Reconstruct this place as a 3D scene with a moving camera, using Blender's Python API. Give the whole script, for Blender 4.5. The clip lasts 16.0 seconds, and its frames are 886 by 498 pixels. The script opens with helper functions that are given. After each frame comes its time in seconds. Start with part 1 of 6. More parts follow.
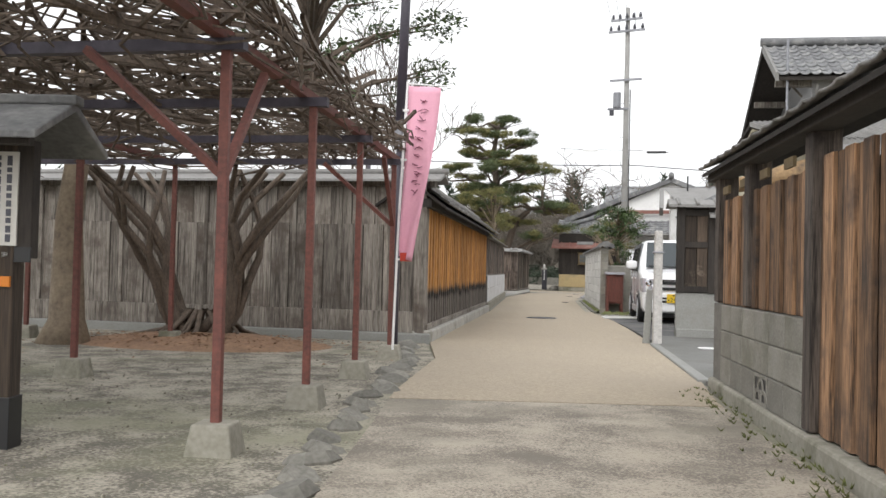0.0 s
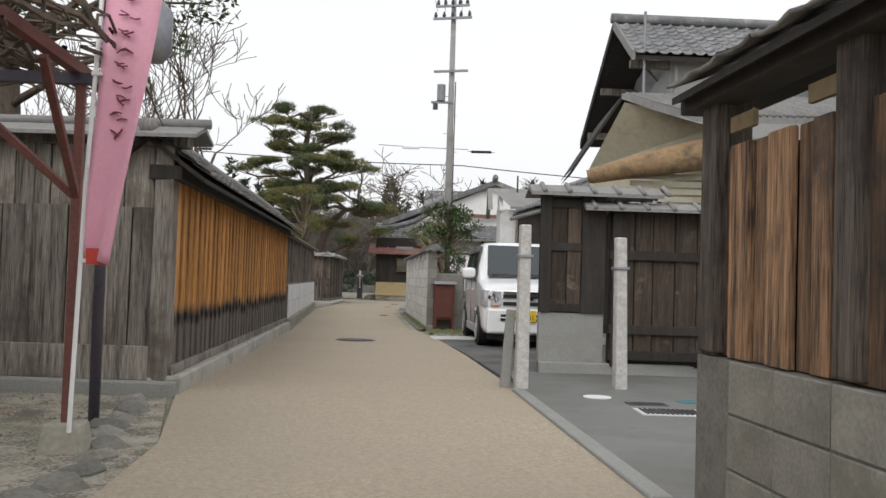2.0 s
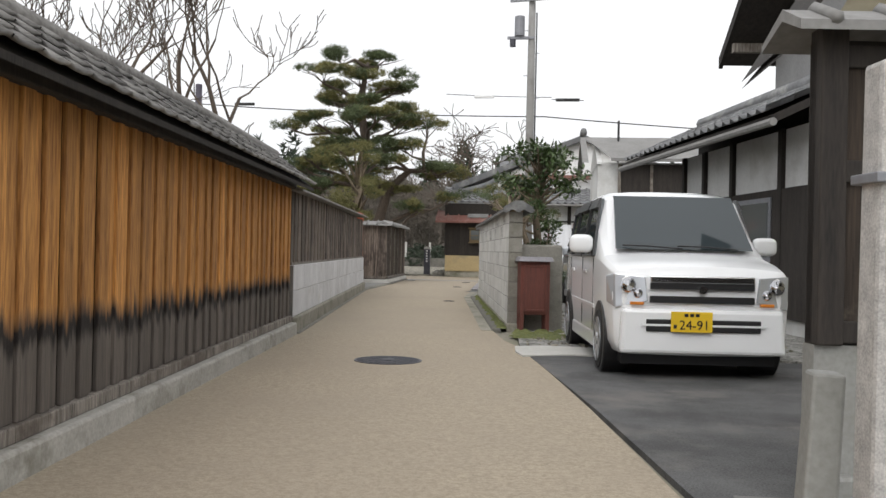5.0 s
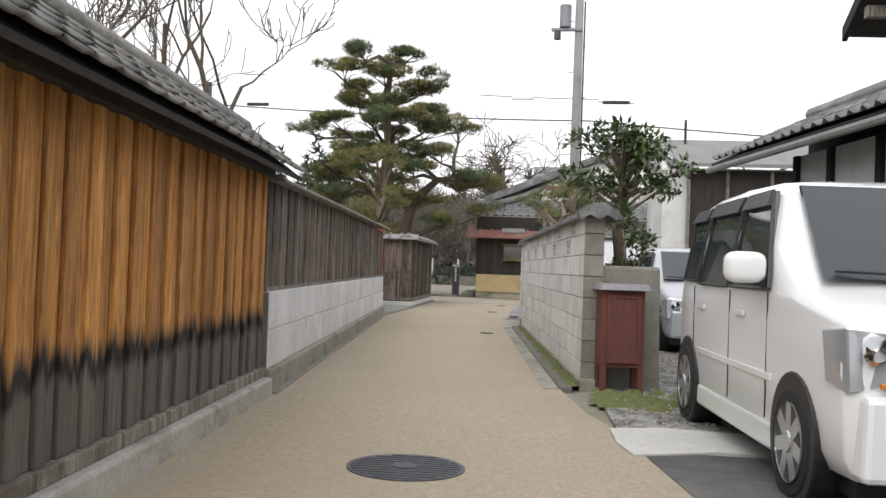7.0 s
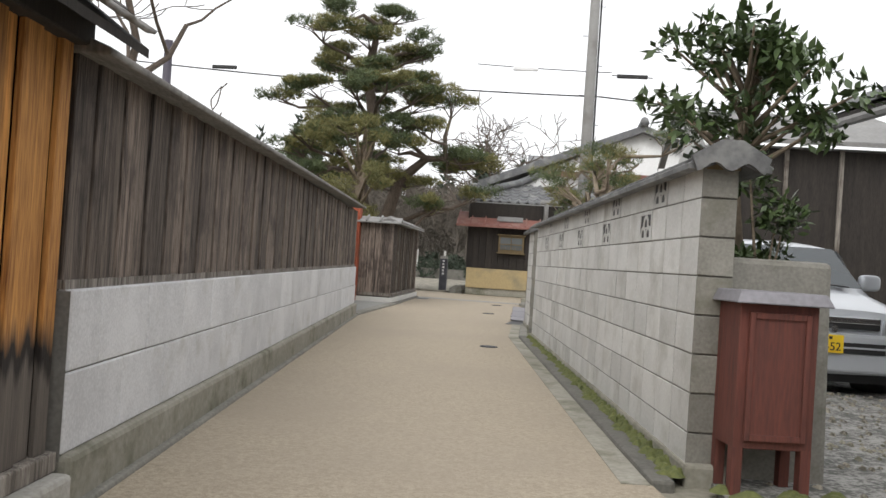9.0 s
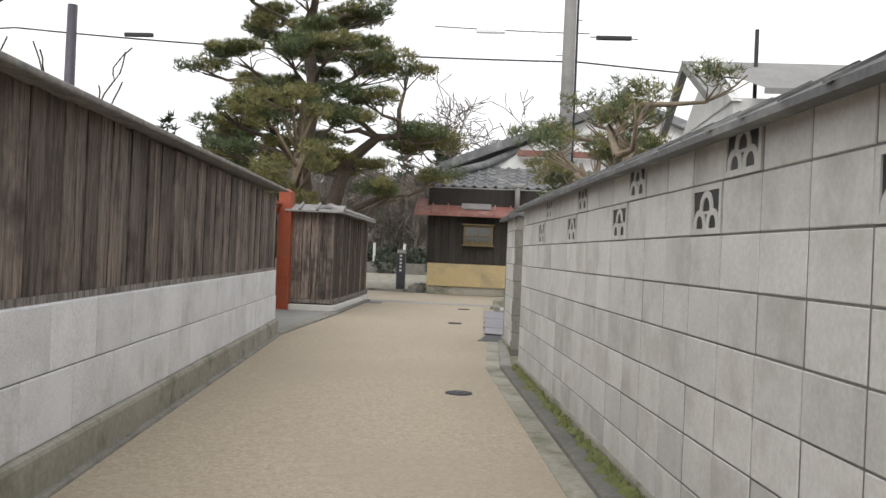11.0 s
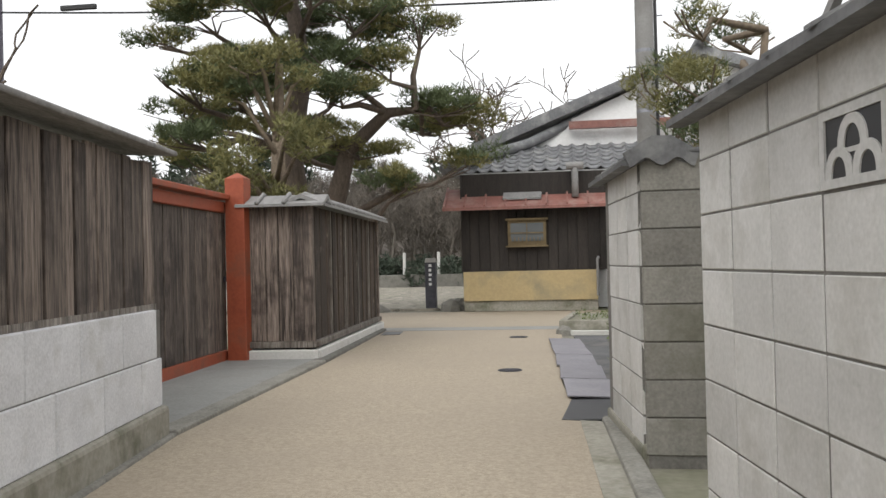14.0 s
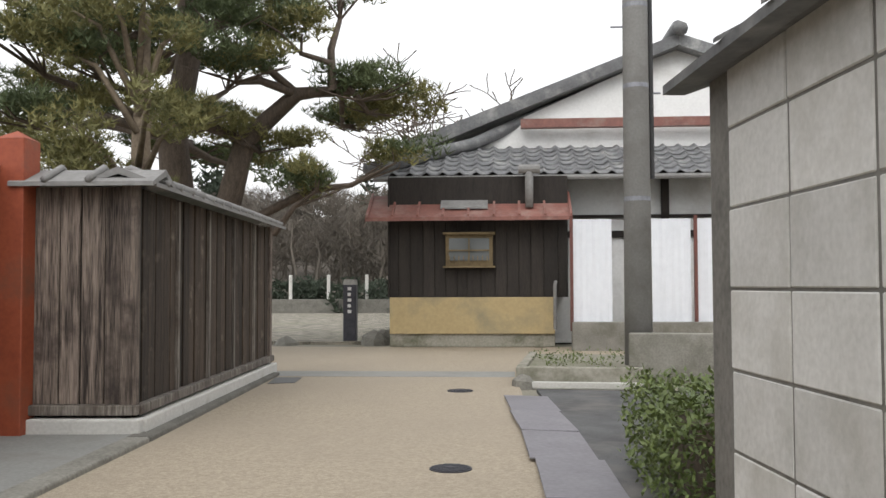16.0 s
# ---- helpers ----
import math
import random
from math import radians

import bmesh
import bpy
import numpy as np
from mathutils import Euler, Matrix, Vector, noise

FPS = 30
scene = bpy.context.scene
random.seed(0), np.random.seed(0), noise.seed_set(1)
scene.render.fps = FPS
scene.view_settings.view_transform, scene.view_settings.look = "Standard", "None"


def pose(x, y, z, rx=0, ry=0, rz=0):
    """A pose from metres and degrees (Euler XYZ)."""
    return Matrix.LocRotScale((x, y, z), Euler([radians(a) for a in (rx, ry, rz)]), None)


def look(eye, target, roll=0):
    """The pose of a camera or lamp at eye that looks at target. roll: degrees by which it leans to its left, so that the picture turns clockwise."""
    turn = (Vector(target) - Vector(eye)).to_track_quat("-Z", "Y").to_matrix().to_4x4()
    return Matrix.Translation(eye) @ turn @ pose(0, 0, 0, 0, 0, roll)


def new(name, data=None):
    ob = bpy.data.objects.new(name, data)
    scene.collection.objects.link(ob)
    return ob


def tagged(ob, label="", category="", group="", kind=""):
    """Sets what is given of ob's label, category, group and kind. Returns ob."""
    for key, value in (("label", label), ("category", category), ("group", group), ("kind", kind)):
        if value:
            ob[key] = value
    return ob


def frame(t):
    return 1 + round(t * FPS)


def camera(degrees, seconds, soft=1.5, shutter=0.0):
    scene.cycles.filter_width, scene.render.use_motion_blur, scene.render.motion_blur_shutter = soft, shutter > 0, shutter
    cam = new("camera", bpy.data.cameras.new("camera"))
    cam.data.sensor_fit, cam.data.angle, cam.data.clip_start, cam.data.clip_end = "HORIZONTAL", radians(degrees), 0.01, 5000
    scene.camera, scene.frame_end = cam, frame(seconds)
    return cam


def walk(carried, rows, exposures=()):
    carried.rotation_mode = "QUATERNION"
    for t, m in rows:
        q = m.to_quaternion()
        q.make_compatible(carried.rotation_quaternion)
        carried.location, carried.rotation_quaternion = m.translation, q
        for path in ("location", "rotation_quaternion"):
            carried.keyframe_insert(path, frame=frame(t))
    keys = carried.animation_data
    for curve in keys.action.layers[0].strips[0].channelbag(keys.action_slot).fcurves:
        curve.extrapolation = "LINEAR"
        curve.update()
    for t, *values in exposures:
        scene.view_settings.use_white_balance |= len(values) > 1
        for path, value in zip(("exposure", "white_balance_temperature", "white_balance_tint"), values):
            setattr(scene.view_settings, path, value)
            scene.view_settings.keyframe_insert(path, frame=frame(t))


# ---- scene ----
cam = camera(52.0, 16.0)
PATH = [
    (0, (2.495, -6.138, 0.913), (2.039, -4.192, 0.959), 1.4),
    (0.5, (2.265, -5.156, 0.933), (1.933, -3.185, 0.985), -0.1),
    (1, (2.149, -4.093, 0.966), (2.137, -2.094, 1.032), 0.3),
    (1.5, (2.046, -3.157, 0.979), (2.024, -1.161, 1.108), 0.8),
    (2, (2.019, -2.116, 0.96), (1.962, -0.118, 1.031), 1.8),
    (2.5, (1.976, -1.147, 0.978), (1.885, 0.849, 1.058), 1.8),
    (3, (2.011, 0.017, 1.015), (2.027, 2.014, 1.104), 1.7),
    (3.5, (1.974, 0.877, 0.991), (1.946, 2.872, 1.121), 2.2),
    (4, (1.89, 1.876, 1.011), (1.615, 3.857, 0.981), 3.3),
    (4.5, (1.777, 2.772, 1.02), (1.469, 4.748, 1.025), 1.6),
    (4.7, (1.745, 3.221, 1.014), (1.516, 5.208, 1.014), 1.5),
    (6.8, (1.166, 7.019, 1.043), (0.937, 9.005, 1.102), 0.3),
    (7, (1.104, 7.384, 1.052), (0.825, 9.364, 1.091), 2.1),
    (7.5, (0.996, 8.277, 1.061), (0.771, 10.264, 1.092), 0.7),
    (8, (0.792, 9.225, 1.036), (0.742, 11.224, 1.067), 1.3),
    (8.5, (0.692, 10.13, 1.011), (0.586, 12.126, 1.048), 1.6),
    (9, (0.52, 11.115, 1.004), (0.275, 13.099, 1.029), 3.8),
    (9.2, (0.441, 11.511, 0.983), (0.293, 13.504, 1.039), 2.3),
    (11.3, (0.200, 15.380, 1.102), (0.037, 17.373, 1.11), 2.5),
    (11.5, (0.190, 15.690, 1.082), (0.070, 17.686, 1.1), 2),
    (12, (0.136, 16.661, 1.079), (0.035, 18.658, 1.098), 3.3),
    (12.5, (0.088, 17.650, 1.077), (-0.089, 19.642, 1.094), 2.6),
    (13, (0.008, 18.634, 1.069), (-0.328, 20.605, 1.08), 1.6),
    (13.5, (-0.124, 19.542, 1.069), (-0.597, 21.485, 1.101), 0.9),
    (14, (-0.251, 20.479, 1.06), (-0.499, 22.463, 1.089), -1.3),
    (14.5, (-0.345, 21.350, 1.043), (-0.478, 23.346, 1.09), -0.7),
    (15, (-0.411, 22.286, 1.035), (-0.615, 24.275, 1.089), -0.1),
    (15.5, (-0.446, 23.180, 1.03), (-0.502, 25.178, 1.121), -1.1),
    (16, (-0.498, 24.146, 1.02), (-0.602, 26.141, 1.103), -0.2),
]
SKY, SUN = 0.13, 0.3
walk(cam, [(t, look(eye, target, roll)) for t, eye, target, roll in PATH], exposures=[(0.0, 0.65), (1.0, 0.45), (2.0, 0.2), (2.5, 0.14), (3.5, 0.1), (4.0, 0.12), (4.5, 0.22), (7.0, 0.55), (11.3, 0.55), (12.5, 0.58), (15.5, 0.5), (16.0, 0.5)])

# ---------- world, sun ----------
world = bpy.data.worlds.new("overcast_sky")
scene.world = world
world.use_nodes = True
wn, wl = world.node_tree.nodes, world.node_tree.links
sky = wn.new("ShaderNodeTexSky")
sky.sky_type = "NISHITA"
sky.sun_disc = False
sky.sun_elevation = radians(48)
sky.sun_rotation = radians(200)
sky.dust_density = 6.0
soft_sky = wn.new("ShaderNodeHueSaturation")
soft_sky.inputs["Saturation"].default_value = 0.12
wl.new(sky.outputs[0], soft_sky.inputs["Color"])
cloud = wn.new("ShaderNodeMix")
cloud.data_type = "RGBA"
cloud.inputs["Factor"].default_value = 0.6
cloud.inputs[7].default_value = (9.0, 9.1, 9.3, 1)
wl.new(soft_sky.outputs[0], cloud.inputs[6])
wl.new(cloud.outputs[2], wn["Background"].inputs["Color"])
wn["Background"].inputs["Strength"].default_value = SKY
sun = new("sun", bpy.data.lights.new("sun", "SUN"))
sun.data.energy = SUN
sun.data.angle = radians(40)
sun.data.color = (1.0, 0.97, 0.92)
sun.matrix_world = look((6, -14, 30), (0, 14, 0))


# ---------- materials ----------
def material(name, base, dark, scale=8.0, stretch=(1, 1, 1), rough=0.85, metal=0.0, bump=0.3, fine=60.0, vary=0.25, stain=None, stain_scale=1.2, stain_cut=(0.5, 0.68), world_space=False, span=(0.32, 0.68)):
    """Two-scale noise colour with bump; 'stain' is a third colour in large blotches; 'vary' is the spread between pieces."""
    m = bpy.data.materials.new(name)
    m.use_nodes = True
    n, l = m.node_tree.nodes, m.node_tree.links
    bsdf = n["Principled BSDF"]
    co = n.new("ShaderNodeTexCoord")
    vec = co.outputs["Object"]
    if world_space:
        geo = n.new("ShaderNodeNewGeometry")
        vec = geo.outputs["Position"]
    info = n.new("ShaderNodeObjectInfo")
    mp = n.new("ShaderNodeMapping")
    mp.inputs["Scale"].default_value = stretch
    off = n.new("ShaderNodeVectorMath")
    off.operation = "SCALE"
    off.inputs[0].default_value = (37.0, 71.0, 13.0)
    l.new(info.outputs["Random"], off.inputs["Scale"])
    add = n.new("ShaderNodeVectorMath")
    l.new(vec, add.inputs[0])
    l.new(off.outputs[0], add.inputs[1])
    l.new(add.outputs[0], mp.inputs["Vector"])
    big = n.new("ShaderNodeTexNoise")
    big.inputs["Scale"].default_value = scale
    big.inputs["Detail"].default_value = 6
    big.inputs["Roughness"].default_value = 0.62
    l.new(mp.outputs[0], big.inputs["Vector"])
    small = n.new("ShaderNodeTexNoise")
    small.inputs["Scale"].default_value = fine
    small.inputs["Detail"].default_value = 4
    l.new(mp.outputs[0], small.inputs["Vector"])
    ramp = n.new("ShaderNodeValToRGB")
    ramp.color_ramp.elements[0].position, ramp.color_ramp.elements[1].position = span
    ramp.color_ramp.elements[0].color = (*dark, 1)
    ramp.color_ramp.elements[1].color = (*base, 1)
    mixf = n.new("ShaderNodeMath")
    mixf.operation = "MULTIPLY_ADD"
    mixf.inputs[1].default_value = 0.45
    l.new(small.outputs["Fac"], mixf.inputs[0])
    half = n.new("ShaderNodeMath")
    half.operation = "MULTIPLY"
    half.inputs[1].default_value = 0.55
    l.new(big.outputs["Fac"], half.inputs[0])
    l.new(half.outputs[0], mixf.inputs[2])
    l.new(mixf.outputs[0], ramp.inputs["Fac"])
    colour = ramp.outputs["Color"]
    if stain:
        blot = n.new("ShaderNodeTexNoise")
        blot.inputs["Scale"].default_value = stain_scale
        blot.inputs["Detail"].default_value = 8
        blot.inputs["Roughness"].default_value = 0.65
        l.new(add.outputs[0], blot.inputs["Vector"])
        cut = n.new("ShaderNodeMapRange")
        cut.inputs["From Min"].default_value, cut.inputs["From Max"].default_value = stain_cut
        l.new(blot.outputs["Fac"], cut.inputs["Value"])
        mx = n.new("ShaderNodeMix")
        mx.data_type = "RGBA"
        mx.inputs["B"].default_value = (0, 0, 0, 1)
        l.new(cut.outputs[0], mx.inputs["Factor"])
        l.new(colour, mx.inputs[6])
        mx.inputs[7].default_value = (*stain, 1)
        colour = mx.outputs[2]
    if vary:
        hsv = n.new("ShaderNodeHueSaturation")
        val = n.new("ShaderNodeMapRange")
        val.inputs["To Min"].default_value, val.inputs["To Max"].default_value = 1 - vary, 1 + vary
        l.new(info.outputs["Random"], val.inputs["Value"])
        l.new(val.outputs[0], hsv.inputs["Value"])
        l.new(colour, hsv.inputs["Color"])
        colour = hsv.outputs["Color"]
    l.new(colour, bsdf.inputs["Base Color"])
    bsdf.inputs["Roughness"].default_value = rough
    bsdf.inputs["Metallic"].default_value = metal
    if bump:
        bp = n.new("ShaderNodeBump")
        bp.inputs["Strength"].default_value = bump
        bp.inputs["Distance"].default_value = 0.012
        l.new(mixf.outputs[0], bp.inputs["Height"])
        l.new(bp.outputs[0], bsdf.inputs["Normal"])
    return m


def weathered_planks(name, fresh, fresh_dark, grey, burnt, edge, black_band=0.12):
    """Vertical boards: fresh wood above a ragged line, a dark band, and grey weathered ends below."""
    m = material(name, fresh, fresh_dark, scale=3.0, stretch=(9, 9, 0.55), rough=0.8, bump=0.35, fine=14, vary=0.3)
    n, l = m.node_tree.nodes, m.node_tree.links
    bsdf = n["Principled BSDF"]
    old = bsdf.inputs["Base Color"].links[0].from_socket
    geo = n.new("ShaderNodeNewGeometry")
    sep = n.new("ShaderNodeSeparateXYZ")
    l.new(geo.outputs["Position"], sep.inputs[0])
    st = n.new("ShaderNodeMapping")
    st.inputs["Scale"].default_value = (14, 14, 1.6)
    l.new(geo.outputs["Position"], st.inputs["Vector"])
    rag = n.new("ShaderNodeTexNoise")
    rag.inputs["Scale"].default_value = 1.0
    rag.inputs["Detail"].default_value = 5
    l.new(st.outputs[0], rag.inputs["Vector"])
    h = n.new("ShaderNodeMath")
    h.operation = "MULTIPLY_ADD"
    h.inputs[1].default_value = 0.34
    l.new(rag.outputs["Fac"], h.inputs[0])
    l.new(sep.outputs["Z"], h.inputs[2])
    ramp = n.new("ShaderNodeValToRGB")
    e = ramp.color_ramp.elements
    e[0].position, e[0].color = 0.0, (*grey, 1)
    e[1].position, e[1].color = 1.0, (1, 1, 1, 1)
    z0 = (edge + 0.17) / 3.0
    a = e.new(z0 - 0.012)
    a.color = (*grey, 1)
    b = e.new(z0 + 0.008)
    b.color = (*burnt, 1)
    c = e.new(z0 + black_band / 3.0 * 0.6)
    c.color = (*burnt, 1)
    fac = n.new("ShaderNodeMath")
    fac.operation = "DIVIDE"
    fac.inputs[1].default_value = 3.0
    l.new(h.outputs[0], fac.inputs[0])
    l.new(fac.outputs[0], ramp.inputs["Fac"])
    blend = n.new("ShaderNodeMapRange")
    blend.inputs["From Min"].default_value = z0 + black_band / 3.0 * 0.6
    blend.inputs["From Max"].default_value = z0 + black_band / 3.0 * 1.5
    l.new(fac.outputs[0], blend.inputs["Value"])
    grain = n.new("ShaderNodeMix")
    grain.data_type = "RGBA"
    grain.blend_type = "MULTIPLY"
    grain.inputs["Factor"].default_value = 0.6
    bw = n.new("ShaderNodeRGBToBW")
    l.new(old, bw.inputs[0])
    gain = n.new("ShaderNodeMath")
    gain.operation = "MULTIPLY"
    gain.inputs[1].default_value = 4.0
    l.new(bw.outputs[0], gain.inputs[0])
    l.new(ramp.outputs["Color"], grain.inputs[6])
    l.new(gain.outputs[0], grain.inputs[7])
    mx = n.new("ShaderNodeMix")
    mx.data_type = "RGBA"
    l.new(blend.outputs[0], mx.inputs["Factor"])
    l.new(grain.outputs[2], mx.inputs[6])
    l.new(old, mx.inputs[7])
    l.new(mx.outputs[2], bsdf.inputs["Base Color"])
    return m


def plain(name, colour, rough=0.5, metal=0.0, **more):
    m = bpy.data.materials.new(name)
    m.use_nodes = True
    b = m.node_tree.nodes["Principled BSDF"]
    b.inputs["Base Color"].default_value = (*colour, 1)
    b.inputs["Roughness"].default_value = rough
    b.inputs["Metallic"].default_value = metal
    for key, value in more.items():
        b.inputs[key.replace("_", " ")].default_value = value
    return m


M_LANE = material("tan_lane", (0.43, 0.364, 0.275), (0.28, 0.235, 0.175), scale=40.0, fine=150, bump=0.4, vary=0, stain=(0.315, 0.265, 0.205), stain_scale=0.4, stain_cut=(0.4, 0.8), world_space=True, span=(0.41, 0.59))
M_ASPHALT_TAN = material("pebbled_asphalt", (0.39, 0.345, 0.28), (0.16, 0.14, 0.115), scale=2.0, fine=85, bump=0.5, vary=0, stain=(0.22, 0.2, 0.16), stain_scale=0.8, world_space=True, span=(0.44, 0.56))
M_GRAVEL = material("grey_gravel", (0.35, 0.32, 0.26), (0.105, 0.095, 0.075), scale=3, fine=55, bump=0.8, vary=0, stain=(0.2, 0.2, 0.13), stain_scale=0.7, stain_cut=(0.5, 0.75), world_space=True, span=(0.44, 0.56))
M_YARD = material("yard_gravel", (0.34, 0.33, 0.31), (0.1, 0.1, 0.09), scale=5, fine=40, bump=0.9, vary=0, world_space=True, span=(0.44, 0.56))
M_GROUND = material("earth_ground", (0.3, 0.28, 0.23), (0.16, 0.15, 0.11), scale=0.5, fine=20, bump=0.3, vary=0, stain=(0.12, 0.13, 0.06), stain_scale=0.3, world_space=True)
M_TARMAC = material("dark_tarmac", (0.12, 0.12, 0.12), (0.055, 0.055, 0.055), scale=2, fine=90, bump=0.4, vary=0, stain=(0.16, 0.15, 0.14), world_space=True, span=(0.41, 0.59))
M_CONC = material("grey_concrete", (0.31, 0.31, 0.295), (0.20, 0.20, 0.185), scale=1.5, fine=45, bump=0.2, vary=0.05, stain=(0.2, 0.19, 0.17), stain_scale=1.5, stain_cut=(0.55, 0.75))
M_CONC_W = material("pale_concrete", (0.62, 0.61, 0.58), (0.45, 0.44, 0.41), scale=2, fine=45, bump=0.2, vary=0.05, stain=(0.28, 0.26, 0.22), stain_scale=2, stain_cut=(0.58, 0.78))
M_PLINTH = material("mossy_plinth", (0.36, 0.34, 0.29), (0.2, 0.19, 0.15), scale=2, fine=30, bump=0.4, vary=0.1, stain=(0.11, 0.11, 0.07), stain_scale=2.5)
M_KERB = material("pale_weathered_kerb", (0.48, 0.465, 0.43), (0.28, 0.27, 0.24), scale=3, fine=45, bump=0.4, vary=0.05, stain=(0.17, 0.16, 0.125), stain_scale=2.2, stain_cut=(0.52, 0.7))
M_BLOCK = material("pale_concrete_block", (0.60, 0.59, 0.565), (0.44, 0.435, 0.41), scale=3.5, fine=60, bump=0.2, vary=0.1, stain=(0.34, 0.325, 0.285), stain_scale=2.2, stain_cut=(0.50, 0.74), span=(0.30, 0.66))
M_BLOCK_D = material("weathered_concrete_block", (0.28, 0.268, 0.235), (0.15, 0.142, 0.122), scale=3, fine=60, bump=0.3, vary=0.16, stain=(0.12, 0.115, 0.085), stain_scale=2.2, stain_cut=(0.5, 0.72))
M_CAP = material("dark_wall_tile", (0.15, 0.15, 0.15), (0.06, 0.06, 0.06), scale=4, fine=30, rough=0.6, bump=0.25, vary=0.2, stain=(0.22, 0.22, 0.21), stain_scale=3)
M_JOINT = material("grey_joint_mortar", (0.20, 0.19, 0.17), (0.10, 0.095, 0.085), fine=50, vary=0)
M_FORECOURT = material("damp_grey_concrete", (0.20, 0.20, 0.19), (0.12, 0.12, 0.112), scale=1.2, fine=60, bump=0.25, vary=0, stain=(0.12, 0.115, 0.1), stain_scale=0.9, stain_cut=(0.48, 0.7), world_space=True)
M_MORTAR = material("dark_mortar", (0.15, 0.145, 0.13), (0.08, 0.078, 0.07), fine=40, vary=0)
M_WHITEBLOCK = material("white_block", (0.70, 0.70, 0.71), (0.52, 0.52, 0.53), scale=2.5, fine=80, bump=0.18, vary=0.05, stain=(0.42, 0.41, 0.38), stain_scale=2.4, stain_cut=(0.54, 0.78), span=(0.38, 0.62))
M_ORANGE = weathered_planks("honey_planks", (0.70, 0.345, 0.095), (0.15, 0.05, 0.012), (0.12, 0.102, 0.088), (0.016, 0.012, 0.010), 0.53)
M_BROWN = material("brown_planks", (0.34, 0.195, 0.105), (0.022, 0.014, 0.010), scale=2.5, stretch=(9, 9, 0.5), fine=14, rough=0.85, bump=0.6, vary=0.42, stain=(0.055, 0.04, 0.032), stain_scale=2.4, stain_cut=(0.5, 0.7), span=(0.36, 0.62))
M_DARKPLANK = material("dark_grey_planks", (0.25, 0.2, 0.165), (0.024, 0.018, 0.015), scale=2.5, stretch=(10, 10, 0.5), fine=14, rough=0.9, bump=0.6, vary=0.42, stain=(0.04, 0.03, 0.026), stain_scale=2.2, stain_cut=(0.5, 0.68), span=(0.38, 0.64))
M_GREYPLANK = material("silver_grey_planks", (0.30, 0.27, 0.235), (0.06, 0.05, 0.042), scale=2.5, stretch=(9, 9, 0.45), fine=14, rough=0.9, bump=0.6, vary=0.3, stain=(0.085, 0.068, 0.055), stain_scale=1.8, stain_cut=(0.5, 0.66), span=(0.38, 0.62))
M_DARKER = material("darker_boards", (0.095, 0.068, 0.048), (0.010, 0.008, 0.007), scale=2.5, stretch=(9, 9, 0.5), fine=12, rough=0.9, bump=0.5, vary=0.4, stain=(0.16, 0.13, 0.1), stain_scale=5, stain_cut=(0.58, 0.74))
M_BLACKWOOD = material("blackened_wood", (0.042, 0.034, 0.028), (0.012, 0.010, 0.009), scale=2, stretch=(6, 6, 0.8), fine=14, rough=0.85, bump=0.3, vary=0.2)
M_TILE = material("grey_roof_tile", (0.20, 0.205, 0.21), (0.1, 0.1, 0.105), scale=4, fine=30, rough=0.55, bump=0.15, vary=0.22, stain=(0.3, 0.3, 0.29), stain_scale=3)
M_TILE_OLD = material("weathered_shingle", (0.25, 0.24, 0.225), (0.085, 0.08, 0.075), scale=4, stretch=(1, 4, 1), fine=18, rough=0.85, bump=0.5, vary=0.35)
M_RED = material("vermilion_paint", (0.36, 0.085, 0.035), (0.24, 0.05, 0.022), scale=3, fine=30, rough=0.6, bump=0.15, vary=0.05, stain=(0.2, 0.07, 0.04), stain_scale=3)
M_RUSTRED = material("rust_red_steel", (0.19, 0.066, 0.05), (0.09, 0.035, 0.029), scale=5, fine=40, rough=0.65, bump=0.2, vary=0.15)
M_REDROOF = material("red_sheet_roof", (0.28, 0.115, 0.09), (0.17, 0.075, 0.06), scale=3, fine=20, rough=0.5, bump=0.1, vary=0.08, stain=(0.3, 0.2, 0.17), stain_scale=2)
M_REDBOX = material("faded_red_wood", (0.17, 0.05, 0.035), (0.075, 0.028, 0.022), scale=3, stretch=(5, 5, 0.7), fine=14, rough=0.75, bump=0.3, vary=0.05)
M_GRANITE = material("speckled_granite", (0.62, 0.60, 0.57), (0.3, 0.29, 0.28), scale=20, fine=160, rough=0.8, bump=0.3, vary=0.05)
M_BARK = material("dark_bark", (0.16, 0.12, 0.09), (0.05, 0.04, 0.032), scale=6, stretch=(3, 3, 1), fine=25, bump=0.7, vary=0.1)
M_BARK_PALE = material("pale_bark", (0.27, 0.215, 0.15), (0.12, 0.09, 0.065), scale=6, fine=25, bump=0.5, vary=0.1)
M_NEEDLE = material("pine_needles", (0.12, 0.15, 0.06), (0.05, 0.072, 0.032), scale=1.6, fine=9, rough=0.7, bump=0, vary=0.05)
M_NEEDLE_Y = material("yellowing_needles", (0.24, 0.22, 0.075), (0.10, 0.105, 0.04), scale=1.6, fine=9, rough=0.7, bump=0, vary=0.05)
M_LEAF = material("glossy_leaves", (0.085, 0.125, 0.04), (0.03, 0.055, 0.018), scale=2.5, fine=12, rough=0.4, bump=0, vary=0.05)
M_HEDGE = material("hedge_leaves", (0.16, 0.20, 0.05), (0.06, 0.095, 0.025), scale=3, fine=14, rough=0.5, bump=0, vary=0.05)
M_SCRUB = material("winter_scrub", (0.17, 0.145, 0.12), (0.085, 0.075, 0.062), scale=0.6, fine=3, rough=0.9, bump=0, vary=0.2, world_space=True)
